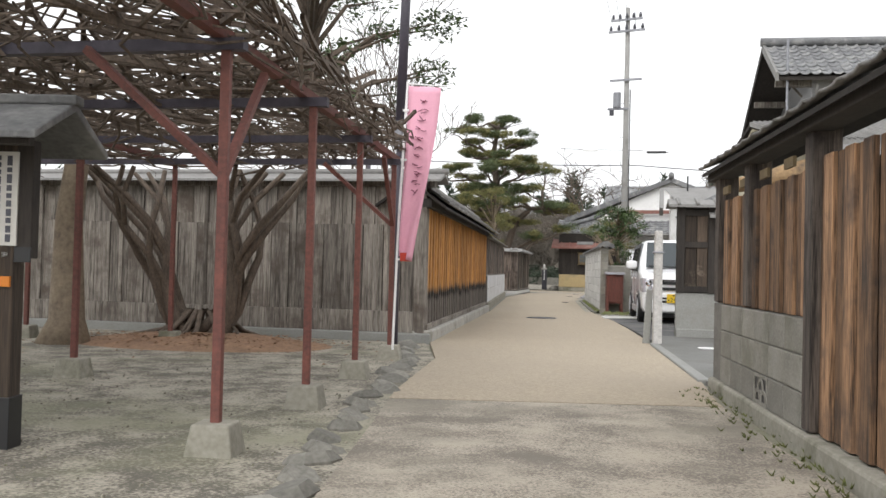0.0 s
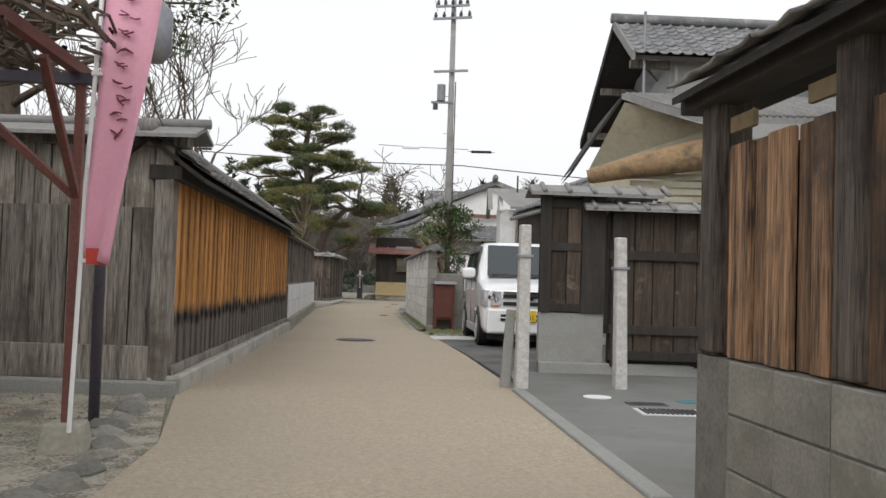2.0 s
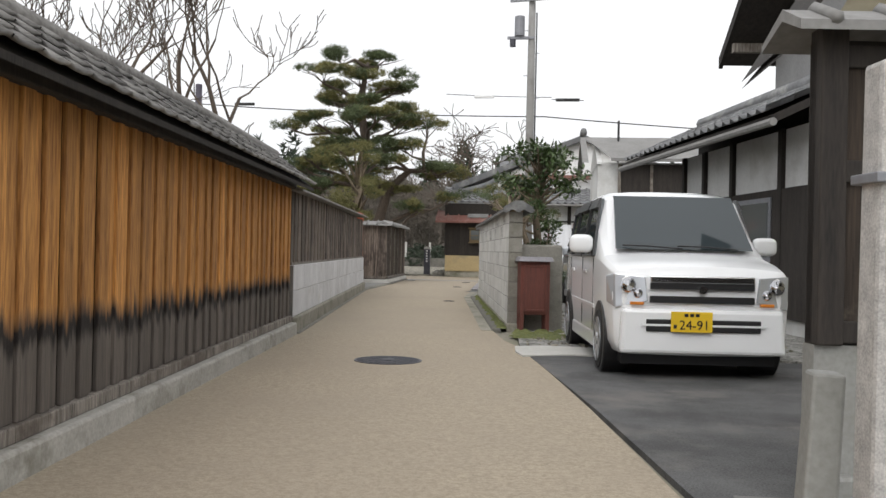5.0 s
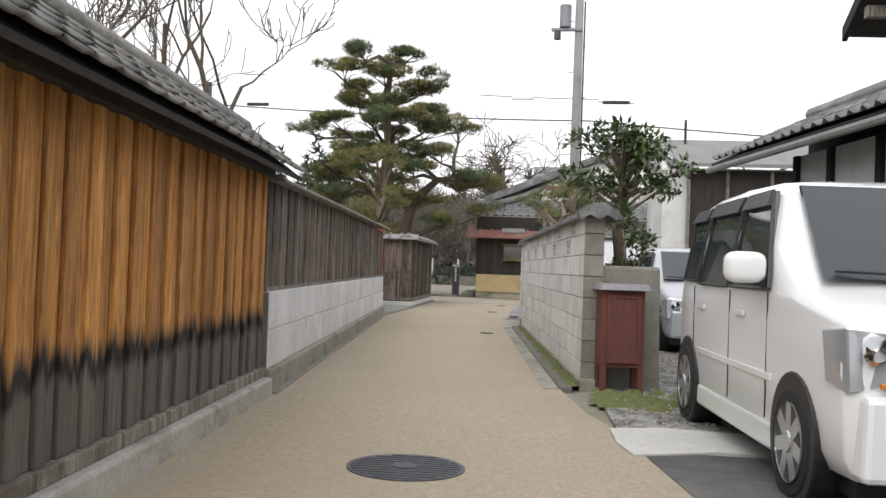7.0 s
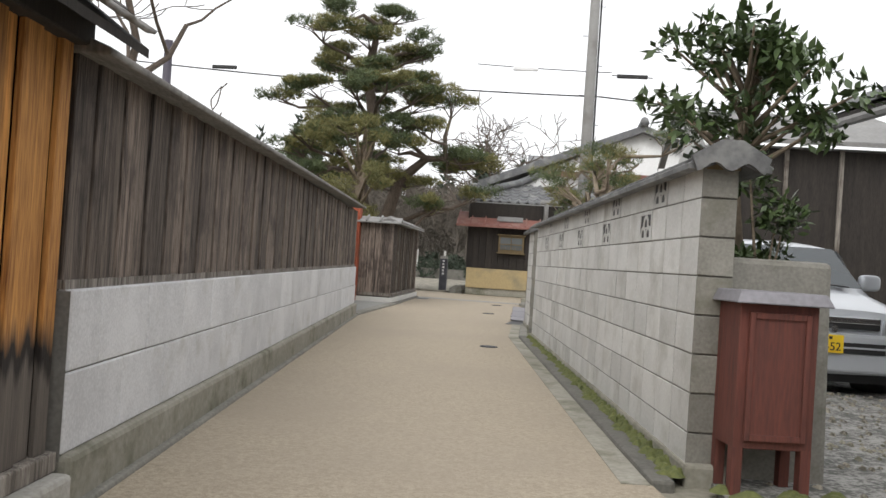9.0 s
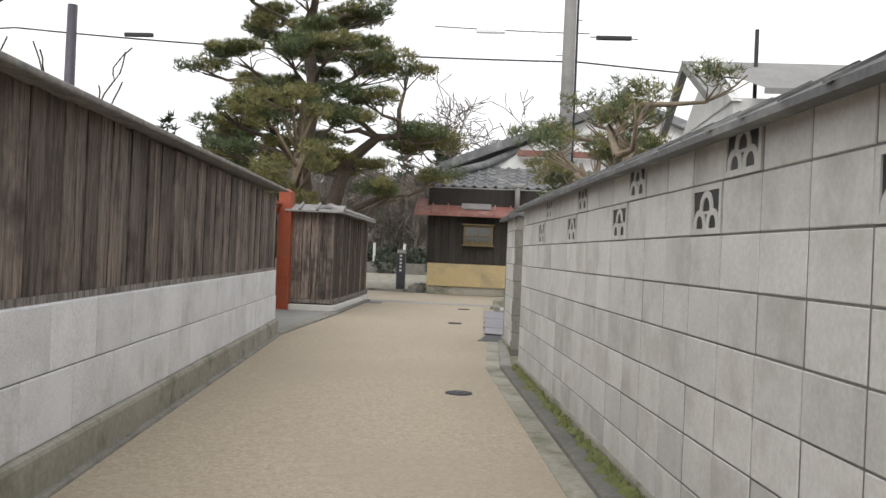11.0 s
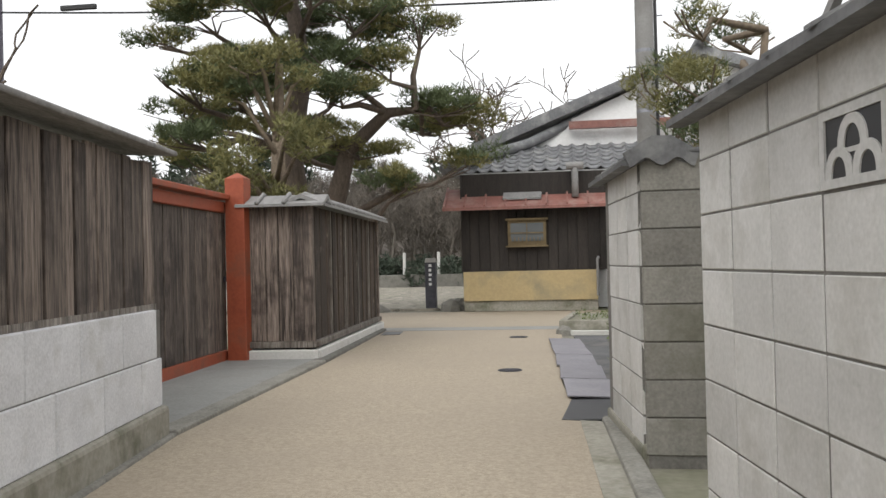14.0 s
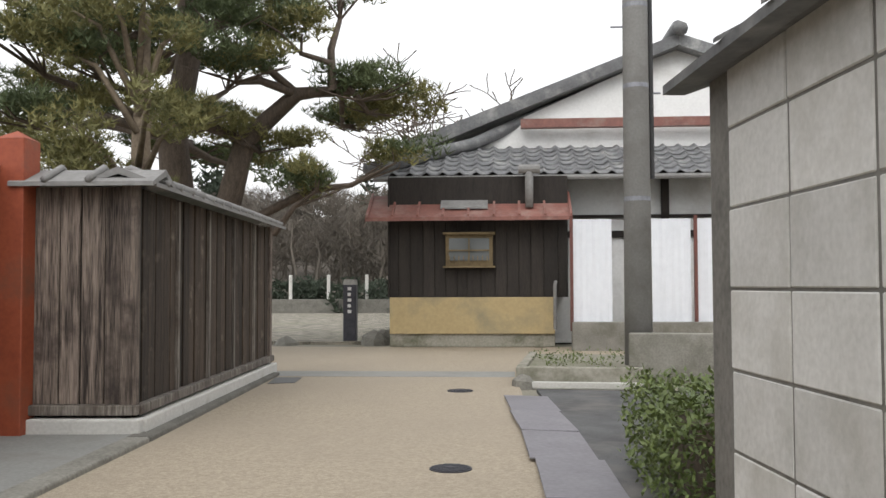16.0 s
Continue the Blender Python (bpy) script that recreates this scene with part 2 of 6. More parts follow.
M_CEDAR = material("far_evergreen", (0.07, 0.09, 0.06), (0.035, 0.048, 0.033), scale=0.8, fine=3, rough=0.9, bump=0, vary=0.2)
M_MOSS = material("moss", (0.16, 0.17, 0.05), (0.07, 0.085, 0.03), scale=6, fine=40, bump=0.8, vary=0, world_space=True)
M_STRAW = material("fallen_leaf_litter", (0.36, 0.22, 0.13), (0.15, 0.085, 0.055), scale=8, fine=40, bump=0.7, vary=0.1)
M_PLASTER = material("white_plaster", (0.72, 0.72, 0.71), (0.6, 0.6, 0.59), scale=1, fine=20, bump=0.05, vary=0, stain=(0.5, 0.49, 0.47), stain_scale=0.9)
M_GREYWALL = material("grey_render_wall", (0.34, 0.34, 0.34), (0.25, 0.25, 0.25), scale=1, fine=20, bump=0.1, vary=0)
M_CREAM = material("cream_sheet_metal", (0.50, 0.47, 0.36), (0.38, 0.35, 0.26), scale=1, fine=10, rough=0.55, bump=0.03, vary=0.05, stain=(0.3, 0.24, 0.15), stain_scale=1.0)
M_OCHRE = material("ochre_render", (0.49, 0.38, 0.20), (0.37, 0.285, 0.15), scale=1.5, fine=20, bump=0.1, vary=0.05, stain=(0.28, 0.24, 0.15), stain_scale=1.5)
M_AWNING = material("stained_canvas", (0.40, 0.27, 0.14), (0.2, 0.125, 0.065), scale=2, fine=14, bump=0.3, vary=0, stain=(0.1, 0.07, 0.05), stain_scale=2)
M_STEEL = material("dull_steel", (0.3, 0.31, 0.33), (0.2, 0.2, 0.22), scale=4, fine=30, rough=0.5, metal=0.5, bump=0.05, vary=0.05)
M_POLE = material("concrete_pole", (0.33, 0.325, 0.315), (0.24, 0.235, 0.225), scale=2, fine=40, rough=0.8, bump=0.1, vary=0, stain=(0.2, 0.19, 0.18), stain_scale=1.2)
M_POLE_DARK = material("dark_painted_pole", (0.075, 0.065, 0.085), (0.04, 0.035, 0.05), scale=4, fine=30, rough=0.5, bump=0.1, vary=0)
M_IRON = material("cast_iron", (0.10, 0.10, 0.115), (0.05, 0.05, 0.06), scale=6, fine=40, rough=0.5, metal=0.6, bump=0.3, vary=0)
M_WHITEPANEL = material("white_sheet_metal", (0.74, 0.76, 0.80), (0.66, 0.68, 0.72), scale=1, fine=10, rough=0.4, bump=0.02, vary=0.03)
M_PLYGREY = material("grey_metal_sheet", (0.29, 0.28, 0.30), (0.19, 0.18, 0.195), scale=2, fine=30, rough=0.55, metal=0.3, bump=0.1, vary=0.12)
M_STONE = material("edging_stone", (0.25, 0.24, 0.21), (0.11, 0.105, 0.09), scale=4, fine=40, bump=0.6, vary=0.3)
M_TIN = material("corrugated_slate", (0.27, 0.265, 0.255), (0.17, 0.165, 0.16), scale=2, fine=20, rough=0.8, bump=0.15, vary=0)
# black parts, and the painted shade inside block, drain and gutter openings
M_BLACK = plain("black_plastic_and_shade", (0.015, 0.015, 0.016), 0.45)
M_RUBBER = plain("tyre_rubber", (0.018, 0.018, 0.018), 0.85)
M_CARWHITE = plain("white_car_paint", (0.80, 0.81, 0.82), 0.22, Coat_Weight=0.6, Coat_Roughness=0.06)
M_CARSILVER = plain("silver_car_paint", (0.50, 0.52, 0.55), 0.28, 0.35, Coat_Weight=0.6, Coat_Roughness=0.06)
M_CARGLASS = plain("dark_car_glass", (0.035, 0.045, 0.05), 0.04, Coat_Weight=0.3)
M_CHROME = plain("chrome", (0.75, 0.75, 0.77), 0.15, 1.0)
M_ALLOY = plain("alloy_rim", (0.5, 0.51, 0.53), 0.3, 0.8)
M_LENS = plain("headlamp_lens", (0.55, 0.57, 0.6), 0.06, 0.55)
M_AMBER = plain("amber_lens", (0.6, 0.2, 0.03), 0.15)
M_PLATE = plain("yellow_plate", (0.75, 0.50, 0.02), 0.5)
M_PINK = material("pink_cloth", (0.80, 0.42, 0.52), (0.72, 0.35, 0.46), scale=2, fine=60, rough=0.9, bump=0.05, vary=0)
M_MAROON = plain("maroon_ink", (0.16, 0.03, 0.06), 0.9)
M_REDINK = plain("red_cloth_band", (0.5, 0.06, 0.04), 0.9)
M_WHITE = plain("white_plastic", (0.78, 0.78, 0.78), 0.45)
M_PAPER = material("notice_paper", (0.62, 0.6, 0.56), (0.52, 0.5, 0.46), scale=3, fine=20, rough=0.9, bump=0.03, vary=0)
M_GLASS = plain("dim_window_glass", (0.12, 0.13, 0.13), 0.06)
M_CABLE = plain("black_cable", (0.02, 0.02, 0.02), 0.6)
M_BRASSWOOD = material("yellowed_window_wood", (0.21, 0.155, 0.08), (0.11, 0.08, 0.042), scale=4, fine=20, vary=0.05)


# ---------- mesh tools ----------
class Geo:
    """Gathers boxes, tubes and sheets into one mesh."""

    def __init__(self):
        self.v, self.f = [], []

    def add(self, verts, faces):
        k = len(self.v)
        self.v.extend(verts)
        self.f.extend([tuple(i + k for i in q) for q in faces])
        return self

    def box(self, x0, y0, z0, x1, y1, z1, top=0.0, m=None):
        """A box between two corners; 'top' narrows its upper face."""
        p = [(x0, y0, z0), (x1, y0, z0), (x1, y1, z0), (x0, y1, z0), (x0 + top, y0 + top, z1), (x1 - top, y0 + top, z1), (x1 - top, y1 - top, z1), (x0 + top, y1 - top, z1)]
        if m is not None:
            p = [tuple(m @ Vector(c)) for c in p]
        return self.add(p, [(3, 2, 1, 0), (4, 5, 6, 7), (0, 1, 5, 4), (1, 2, 6, 5), (2, 3, 7, 6), (3, 0, 4, 7)])

    def tube(self, pts, radii, n=8, caps=True):
        pts = [Vector(p) for p in pts]
        if not hasattr(radii, "__len__"):
            radii = [radii] * len(pts)
        k = len(self.v)
        side = None
        for i, p in enumerate(pts):
            d = (pts[min(i + 1, len(pts) - 1)] - pts[max(i - 1, 0)]).normalized()
            if side is None:
                side = d.orthogonal().normalized()
            else:
                side = (side - d * side.dot(d)).normalized()
            up = d.cross(side)
            for j in range(n):
                a = 2 * math.pi * j / n
                self.v.append(tuple(p + (side * math.cos(a) + up * math.sin(a)) * radii[i]))
        for i in range(len(pts) - 1):
            for j in range(n):
                a, b = k + i * n + j, k + i * n + (j + 1) % n
                self.f.append((a, b, b + n, a + n))
        if caps:
            self.f.append(tuple(k + j for j in reversed(range(n))))
            self.f.append(tuple(k + (len(pts) - 1) * n + j for j in range(n)))
        return self

    def prism(self, poly, z0, z1):
        n = len(poly)
        v = [(x, y, z0) for x, y in poly] + [(x, y, z1) for x, y in poly]
        f = [tuple(reversed(range(n))), tuple(range(n, 2 * n))]
        f += [(i, (i + 1) % n, n + (i + 1) % n, n + i) for i in range(n)]
        return self.add(v, f)

    def extrude_x(self, poly, x0, x1):
        """A profile in y, z drawn out along x."""
        n = len(poly)
        v = [(x0, y, z) for y, z in poly] + [(x1, y, z) for y, z in poly]
        f = [tuple(reversed(range(n))), tuple(range(n, 2 * n))]
        f += [(i, (i + 1) % n, n + (i + 1) % n, n + i) for i in range(n)]
        return self.add(v, f)

    def mesh(self, name, mat, smooth=False):
        me = bpy.data.meshes.new(name)
        me.from_pydata(self.v, [], self.f)
        bm = bmesh.new()
        bm.from_mesh(me)
        bmesh.ops.recalc_face_normals(bm, faces=bm.faces)
        bm.to_mesh(me)
        bm.free()
        me.materials.append(mat)
        if smooth:
            for p in me.polygons:
                p.use_smooth = True
        return me

    def make(self, name, mat, parent=None, m=None, smooth=False, bevel=0.0):
        ob = new(name, self.mesh(name, mat, smooth))
        if parent is not None:
            ob.parent = parent
        if m is not None:
            ob.matrix_local = m
        if bevel:
            b = ob.modifiers.new("worn_edges", "BEVEL")
            b.width, b.segments, b.limit_method = bevel, 2, "ANGLE"
        return ob


def thing(name, m, label, category, group="", kind=""):
    ob = new(name)
    ob.empty_display_size = 0.1
    ob.matrix_basis = m
    return tagged(ob, label, category, group, kind)


def piece(name, mesh, parent, m):
    ob = new(name, mesh)
    ob.parent = parent
    ob.matrix_local = m
    return ob


def slab(x, y, z, bevel, mat, name):
    """A block of that size about its centre, with chamfered edges."""
    bm = bmesh.new()
    bmesh.ops.create_cube(bm, size=1.0)
    bmesh.ops.scale(bm, vec=(x, y, z), verts=bm.verts)
    if bevel:
        bmesh.ops.bevel(bm, geom=list(bm.edges), offset=bevel, segments=1, affect="EDGES")
    me = bpy.data.meshes.new(name)
    bm.to_mesh(me)
    bm.free()
    me.materials.append(mat)
    return me


def along(p0, p1):
    """The pose of a run from p0 to p1: x along it, y to its left."""
    a = math.degrees(math.atan2(p1[1] - p0[1], p1[0] - p0[0]))
    return pose(p0[0], p0[1], 0, 0, 0, a), math.hypot(p1[0] - p0[0], p1[1] - p0[1])


rng = random.Random(7)

# the stretch past the block wall lies on a line of its own, turned a little to the east
FAR = pose(0.19, 15.69, 0, 0, 0, -1.0) @ pose(-0.743, -14.352, 0)


def far(x, y):
    p = FAR @ Vector((x, y, 0))
    return p.x, p.y



# ---------- ground ----------
ground = Geo().prism([(-400, -300), (400, -300), (400, 500), (-400, 500)], -0.3, -0.03).make("ground", M_GROUND)
tagged(ground, "bare earth ground with sparse winter grass", "ground", kind="structure")
LEFT = [(2.1, -14), (1.35, -3.3), (1.17, -2.63), (0.95, -1.37), (0.6, 0.49), (0.3, 3.0), (-0.28, 5.1), (-1.22, 14.3), far(-2.36, 24.6), far(-2.55, 29), far(-2.8, 33.3)]
RIGHT = [(4.4, -14), (3.5, -3), (3.16, -0.87), (2.95, 0.7), (2.90, 2.08), (2.46, 6.15), (2.4, 6.82), (2.02, 9.82), (1.49, 13.46), (1.25, 14.3), (0.98, 16.0), (0.64, 19.0), far(0.48, 22.5), far(0.36, 24), far(0.1, 27), far(0.05, 31.6), far(0.0, 33.3)]
lane = Geo().prism([(0.68, 0.064), (2.98, 0.556), (2.95, 0.75)] + RIGHT[4:] + LEFT[5:][::-1] + [(0.6, 0.49)], -0.2, 0.0).make("road", M_LANE)
tagged(lane, "tan sand-coloured paved lane with faint stains", "road", kind="structure")
near_road = Geo().prism(LEFT[:4] + [(0.68, 0.06), (2.98, 0.552)] + RIGHT[:3][::-1], -0.2, -0.004).make("road", M_ASPHALT_TAN)
tagged(near_road, "grey-brown pebbled asphalt stretch of the lane", "road", kind="structure")
cross = Geo().prism([(-40, 33.2), (-2.8, 33.32), (0.0, 33.32), (30, 33.2), (30, 38.1), (-40, 38.6)], -0.2, -0.006).make("road", M_LANE)
tagged(cross, "tan cross road in front of the house", "road", kind="structure")
strip = Geo().prism([(-2.75, 33.1), (0.0, 33.1), (0.0, 33.75), (-2.9, 33.75)], -0.1, 0.003).make("pavement", M_CONC)
tagged(strip, "grey concrete drain strip across the lane", "pavement", kind="structure")
gravel = Geo().prism([(-14, -14), (2.08, -14)] + LEFT[1:6] + [(-0.3, 4.95), (-14, 4.95)], -0.2, -0.012).make("ground", M_GRAVEL)
tagged(gravel, "grey gravel ground under the pergola", "gravel", kind="structure")
apron = Geo().prism([(3.02, 1.75), (2.93, 2.08), (2.49, 6.2), (2.5, 7.8), (9, 7.8), (9, 1.75)], -0.2, 0.012).make("pavement", M_FORECOURT)
tagged(apron, "grey concrete forecourt beside the lane", "pavement", kind="structure")
yard = Geo().prism([(2.45, 6.9), (2.05, 9.82), (1.55, 12.9), (4.2, 12.9), (9, 11.5), (9, 7.8), (2.55, 7.8)], -0.2, 0.005).make("pavement", M_TARMAC)
tagged(yard, "dark tarmac parking area", "pavement", kind="structure")
patch = Geo().prism([(1.50, 12.72), (1.42, 13.1), (1.40, 13.58), (1.75, 13.72), (2.6, 13.6), (3.4, 13.3), (3.3, 12.85), (2.0, 12.95)], -0.1, 0.016).make("pavement", M_CONC_W)
tagged(patch, "broken white concrete patch by the parking", "pavement", kind="structure")
park = Geo().prism([(1.45, 13.7), (1.32, 16.4), (1.1, 24), (8, 24), (8, 12), (3.6, 13.3)], -0.2, 0.001).make("ground", M_YARD)
tagged(park, "coarse grey gravel of the parking yard", "gravel", kind="structure")
lot = Geo().prism([(-34, 39.6), (-2.3, 39.2), (-2.3, 58), (-34, 58)], -0.2, 0.03).make("ground", M_GRAVEL)
tagged(lot, "pale gravel lot beyond the cross road", "gravel", kind="structure")
tarm2 = Geo().prism([(0.52, 26.5), (0.2, 31.9), (2.3, 31.7), (2.3, 26.5)], -0.2, 0.002).make("pavement", M_TARMAC)
tagged(tarm2, "grey tarmac entrance by the clipped hedge", "pavement", kind="structure")
mosspatch = Geo()
for k in range(60):
    x, y = rng.uniform(1.35, 2.2), rng.uniform(14.6, 15.6)
    mosspatch.tube([(x, y, 0.0), (x, y, 0.02 + rng.random() * 0.025)], [rng.uniform(0.05, 0.13), 0.02], 7)
tagged(mosspatch.make("moss", M_MOSS), "green moss on the gravel by the wall", "moss", kind="stuff")
foot_moss = Geo()
for k in range(420):
    u = rng.random()
    y = 15.7 + 8.1 * u
    x = 1.18 - 0.115 * (y - 15.7) + rng.gauss(0, 0.03)
    h = rng.uniform(0.01, 0.035)
    foot_moss.tube([(x, y, 0.02), (x, y, 0.03 + h)], [rng.uniform(0.02, 0.06), 0.01], 6)
tagged(foot_moss.make("moss", M_MOSS), "patchy moss along the block wall foot", "moss", kind="stuff")
weeds = Geo()
for k in range(200):
    y = rng.uniform(-3.2, 1.6)
    x = 3.14 - (y + 0.87) * 0.13 + rng.gauss(0, 0.09)
    h = rng.uniform(0.01, 0.03)
    for q in range(3):
        a = rng.uniform(0, 6.3)
        weeds.add([(x, y, -0.004), (x + 0.012, y + 0.004, -0.004), (x + math.cos(a) * h, y + math.sin(a) * h, h)], [(0, 1, 2)])
tagged(weeds.make("weeds", M_MOSS), "short dry weeds along the wall foot", "weeds", kind="stuff")
pebbles = Geo()
for k in range(1500):
    x, y = rng.uniform(-3, 1.1), rng.uniform(-4, 4.7)
    if x > 0.95 - (y + 1.4) * 0.19:
        continue
    r = rng.uniform(0.004, 0.012)
    pebbles.tube([(x, y, -0.014), (x + r * 0.3, y, -0.012 + r * 0.9)], [r, r * 0.5], 5)
for k in range(900):
    x, y = rng.uniform(1.5, 4.5), rng.uniform(13.8, 20)
    r = rng.uniform(0.01, 0.03)
    pebbles.tube([(x, y, 0), (x + r * 0.3, y, r * 0.8)], [r, r * 0.5], 5)
tagged(pebbles.make("pebbles", M_GRAVEL), "loose grey pebbles on the gravel", "pebbles", kind="stuff")


# ---------- boundary walls on the west side of the lane ----------
def gap_mesh(w, h, t, mat, name):
    return slab(w, t, h, min(0.006, t * 0.2), mat, name)


PLANKS = {}


def plank_row(parent, x0, x1, z0, z1, y, width, mat, name="plank", thick=0.022, ragged=0.0, step=0.004, tilt=0.0):
    """Upright boards side by side along x, each its own piece with small differences."""
    x = x0
    lap = 0
    while x < x1 - 0.03:
        lap = 1 - lap
        w = min(width * rng.choice((0.85, 0.95, 1.0, 1.1, 1.2)), x1 - x)
        key = (round(w, 3), round(z1 - z0, 3), mat.name)
        if key not in PLANKS:
            PLANKS[key] = slab(w - 0.010, thick, z1 - z0, 0.004, mat, name)
        piece(name, PLANKS[key], parent, pose(x + w / 2, y + (step if lap else -step) + rng.uniform(-0.003, 0.003), (z0 + z1) / 2 + rng.uniform(-ragged, ragged), 0, rng.uniform(-tilt, tilt), 0))
        x += w


def tile_mesh(w, length, mat, curve=0.035):
    """A pantile: a wave across and a thickness."""
    g = Geo()
    n = 8
    top, bot = [], []
    for i in range(n + 1):
        u = i / n
        z = curve * (math.cos(u * 2 * math.pi) * 0.5 + 0.25 * math.cos(u * 4 * math.pi))
        top.append((u * w, z))
    v, f = [], []
    for yy, lift in ((0, 0.018), (length, 0.0)):
        for xx, z in top:
            v.append((xx, yy, z + lift + 0.016))
        for xx, z in top:
            v.append((xx, yy, z + lift))
    s = 2 * (n + 1)
    for i in range(n):
        f += [(i, i + 1, s + i + 1, s + i), (n + 1 + i + 1, n + 1 + i, s + n + 1 + i, s + n + 2 + i), (i, n + 1 + i, n + 2 + i, i + 1), (s + i, s + i + 1, s + n + 2 + i, s + n + 1 + i)]
    return Geo().add(v, f).mesh("tile", mat, True)


def roof_slope(parent, x0, x1, y0, z0, y1, z1, mat, w, courses, curve=0.035, name="tile", joined=False, skew=0.0):
    """Courses of tiles from the eave (y0, z0) up to (y1, z1)."""
    run = math.hypot(y1 - y0, z1 - z0)
    step = run / courses
    tm = tile_mesh(w, step * 1.12, mat, curve)
    lean = math.degrees(math.atan2(z1 - z0, abs(y1 - y0)))
    flip = y1 < y0
    n = int((x1 - x0) / w)
    g = Geo()
    for c in range(courses):
        f = c / courses
        for i in range(n):
            x = x0 + (x1 - x0) * i / n + skew * c
            m = pose(x, y0 + (y1 - y0) * f, z0 + (z1 - z0) * f) @ (pose(w, 0, 0, 0, 0, 180) if flip else pose(0, 0, 0)) @ pose(0, 0, 0, lean + rng.uniform(-0.8, 0.8), rng.uniform(-1, 1), rng.uniform(-0.6, 0.6))
            if joined:
                g.add([tuple(m @ v.co) for v in tm.vertices], [tuple(p.vertices) for p in tm.polygons])
            else:
                piece(name, tm, parent, m)
    if joined:
        ob = g.make(name, mat, parent, smooth=True)
        tagged(ob, kind="stuff")


# long honey-coloured fence with a tiled coping
A, B, C = (-0.35, 5.1), (-1.27, 14.25), far(-2.41, 24.55)
m, L1 = along(A, B)
fence = Geo().box(0, 0.03, 0.2, L1, 0.12, 1.74).make("wall_west", M_BLACKWOOD, m=m)
tagged(fence, "honey-brown vertical board fence, grey and blackened near its foot", "fence", kind="structure")
Geo().box(-0.05, -0.10, -0.05, L1, 0.16, 0.14).make("plinth", M_KERB, fence, bevel=0.02)
Geo().box(0, -0.035, 0.14, L1, 0.12, 0.215).make("sill_beam", M_GREYPLANK, fence, bevel=0.008)
Geo().box(-0.06, -0.06, 1.70, L1 + 0.02, 0.2, 1.82).make("eave_beam", M_BLACKWOOD, fence, bevel=0.01)
deck = Geo().extrude_x([(-0.25, 1.715), (0.22, 2.055), (0.66, 1.735), (0.66, 1.70), (0.22, 2.015), (-0.25, 1.68)], -0.1, L1 + 0.05).make("roof_boarding", M_BLACKWOOD, fence)
Geo().tube([(-0.14, 0.22, 2.12), (L1 * 0.35, 0.22, 2.10), (L1 * 0.7, 0.22, 2.115), (L1 + 0.06, 0.22, 2.10)], 0.062, 8).make("ridge", M_TILE_OLD, fence, smooth=True)

m, L0 = along((-9.5, 4.95), (-0.36, 5.1))
front = Geo().box(0, 0.03, 0.15, L0, 0.10, 2.0).make("wall_south", M_BLACKWOOD, m=m)
tagged(front, "silver-grey weathered board fence facing the pergola", "fence", kind="structure")
Geo().box(0, -0.10, -0.1, L0 + 0.1, 0.12, 0.10).make("plinth", M_CONC, front, bevel=0.02)
Geo().box(0, -0.045, 0.10, L0, 0.09, 0.37).make("skirting_board", M_GREYPLANK, front, bevel=0.008)
Geo().box(0, -0.03, 1.97, L0 + 0.1, 0.14, 2.06).make("eave_beam", M_GREYPLANK, front, bevel=0.01)
Geo().box(L0 - 0.14, -0.06, 0.1, L0 + 0.01, 0.1, 2.0).make("post", M_GREYPLANK, front, bevel=0.01)
Geo().extrude_x([(-0.22, 2.05), (0.05, 2.15), (0.3, 2.05), (0.3, 2.02), (0.05, 2.11), (-0.22, 2.02)], -0.1, L0 + 0.22).make("coping_board", M_TIN, front)
Geo().tube([(0, 0.05, 2.17), (L0 * 0.5, 0.05, 2.16), (L0 + 0.26, 0.05, 2.17)], 0.04, 8).make("ridge", M_TIN, front, smooth=True)
for k in range(14):
    x = 0.4 + k * 0.63
    if x < L0 - 0.3:
        Geo().box(x, -0.03, 0.37, x + 0.055, 0.03, 1.97).make("batten", M_GREYPLANK, front, bevel=0.006)

# lower dark fence on white blocks
m, L2 = along(B, C)
dark = Geo().box(0, 0.02, -0.05, L2, 0.15, 1.70).make("wall_west_low", M_MORTAR, m=m)
tagged(dark, "dark weathered board fence on white concrete blocks", "fence", kind="structure")
Geo().box(0, -0.09, -0.1, L2 + 0.02, 0.16, 0.2).make("plinth", M_PLINTH, dark, bevel=0.025)
Geo().add([(-0.03, -0.14, 1.70), (L2 + 0.12, -0.14, 1.81), (L2 + 0.12, 0.12, 1.91), (-0.03, 0.12, 1.80), (-0.03, -0.14, 1.67), (L2 + 0.12, -0.14, 1.78), (L2 + 0.12, 0.3, 1.80), (-0.03, 0.3, 1.69)], [(0, 1, 2, 3), (3, 2, 6, 7), (4, 5, 1, 0), (7, 6, 5, 4), (0, 3, 7, 4), (1, 5, 6, 2)]).make("coping", M_TILE_OLD, dark, bevel=0.01)
Geo().box(0.0, -0.041, 0.1, L2 - 0.004, 0.02, 0.80).make("mortar", M_JOINT, dark)
Geo().box(0, -0.02, 0.805, L2, 0.02, 0.84).make("drip_rail", M_GREYPLANK, dark)

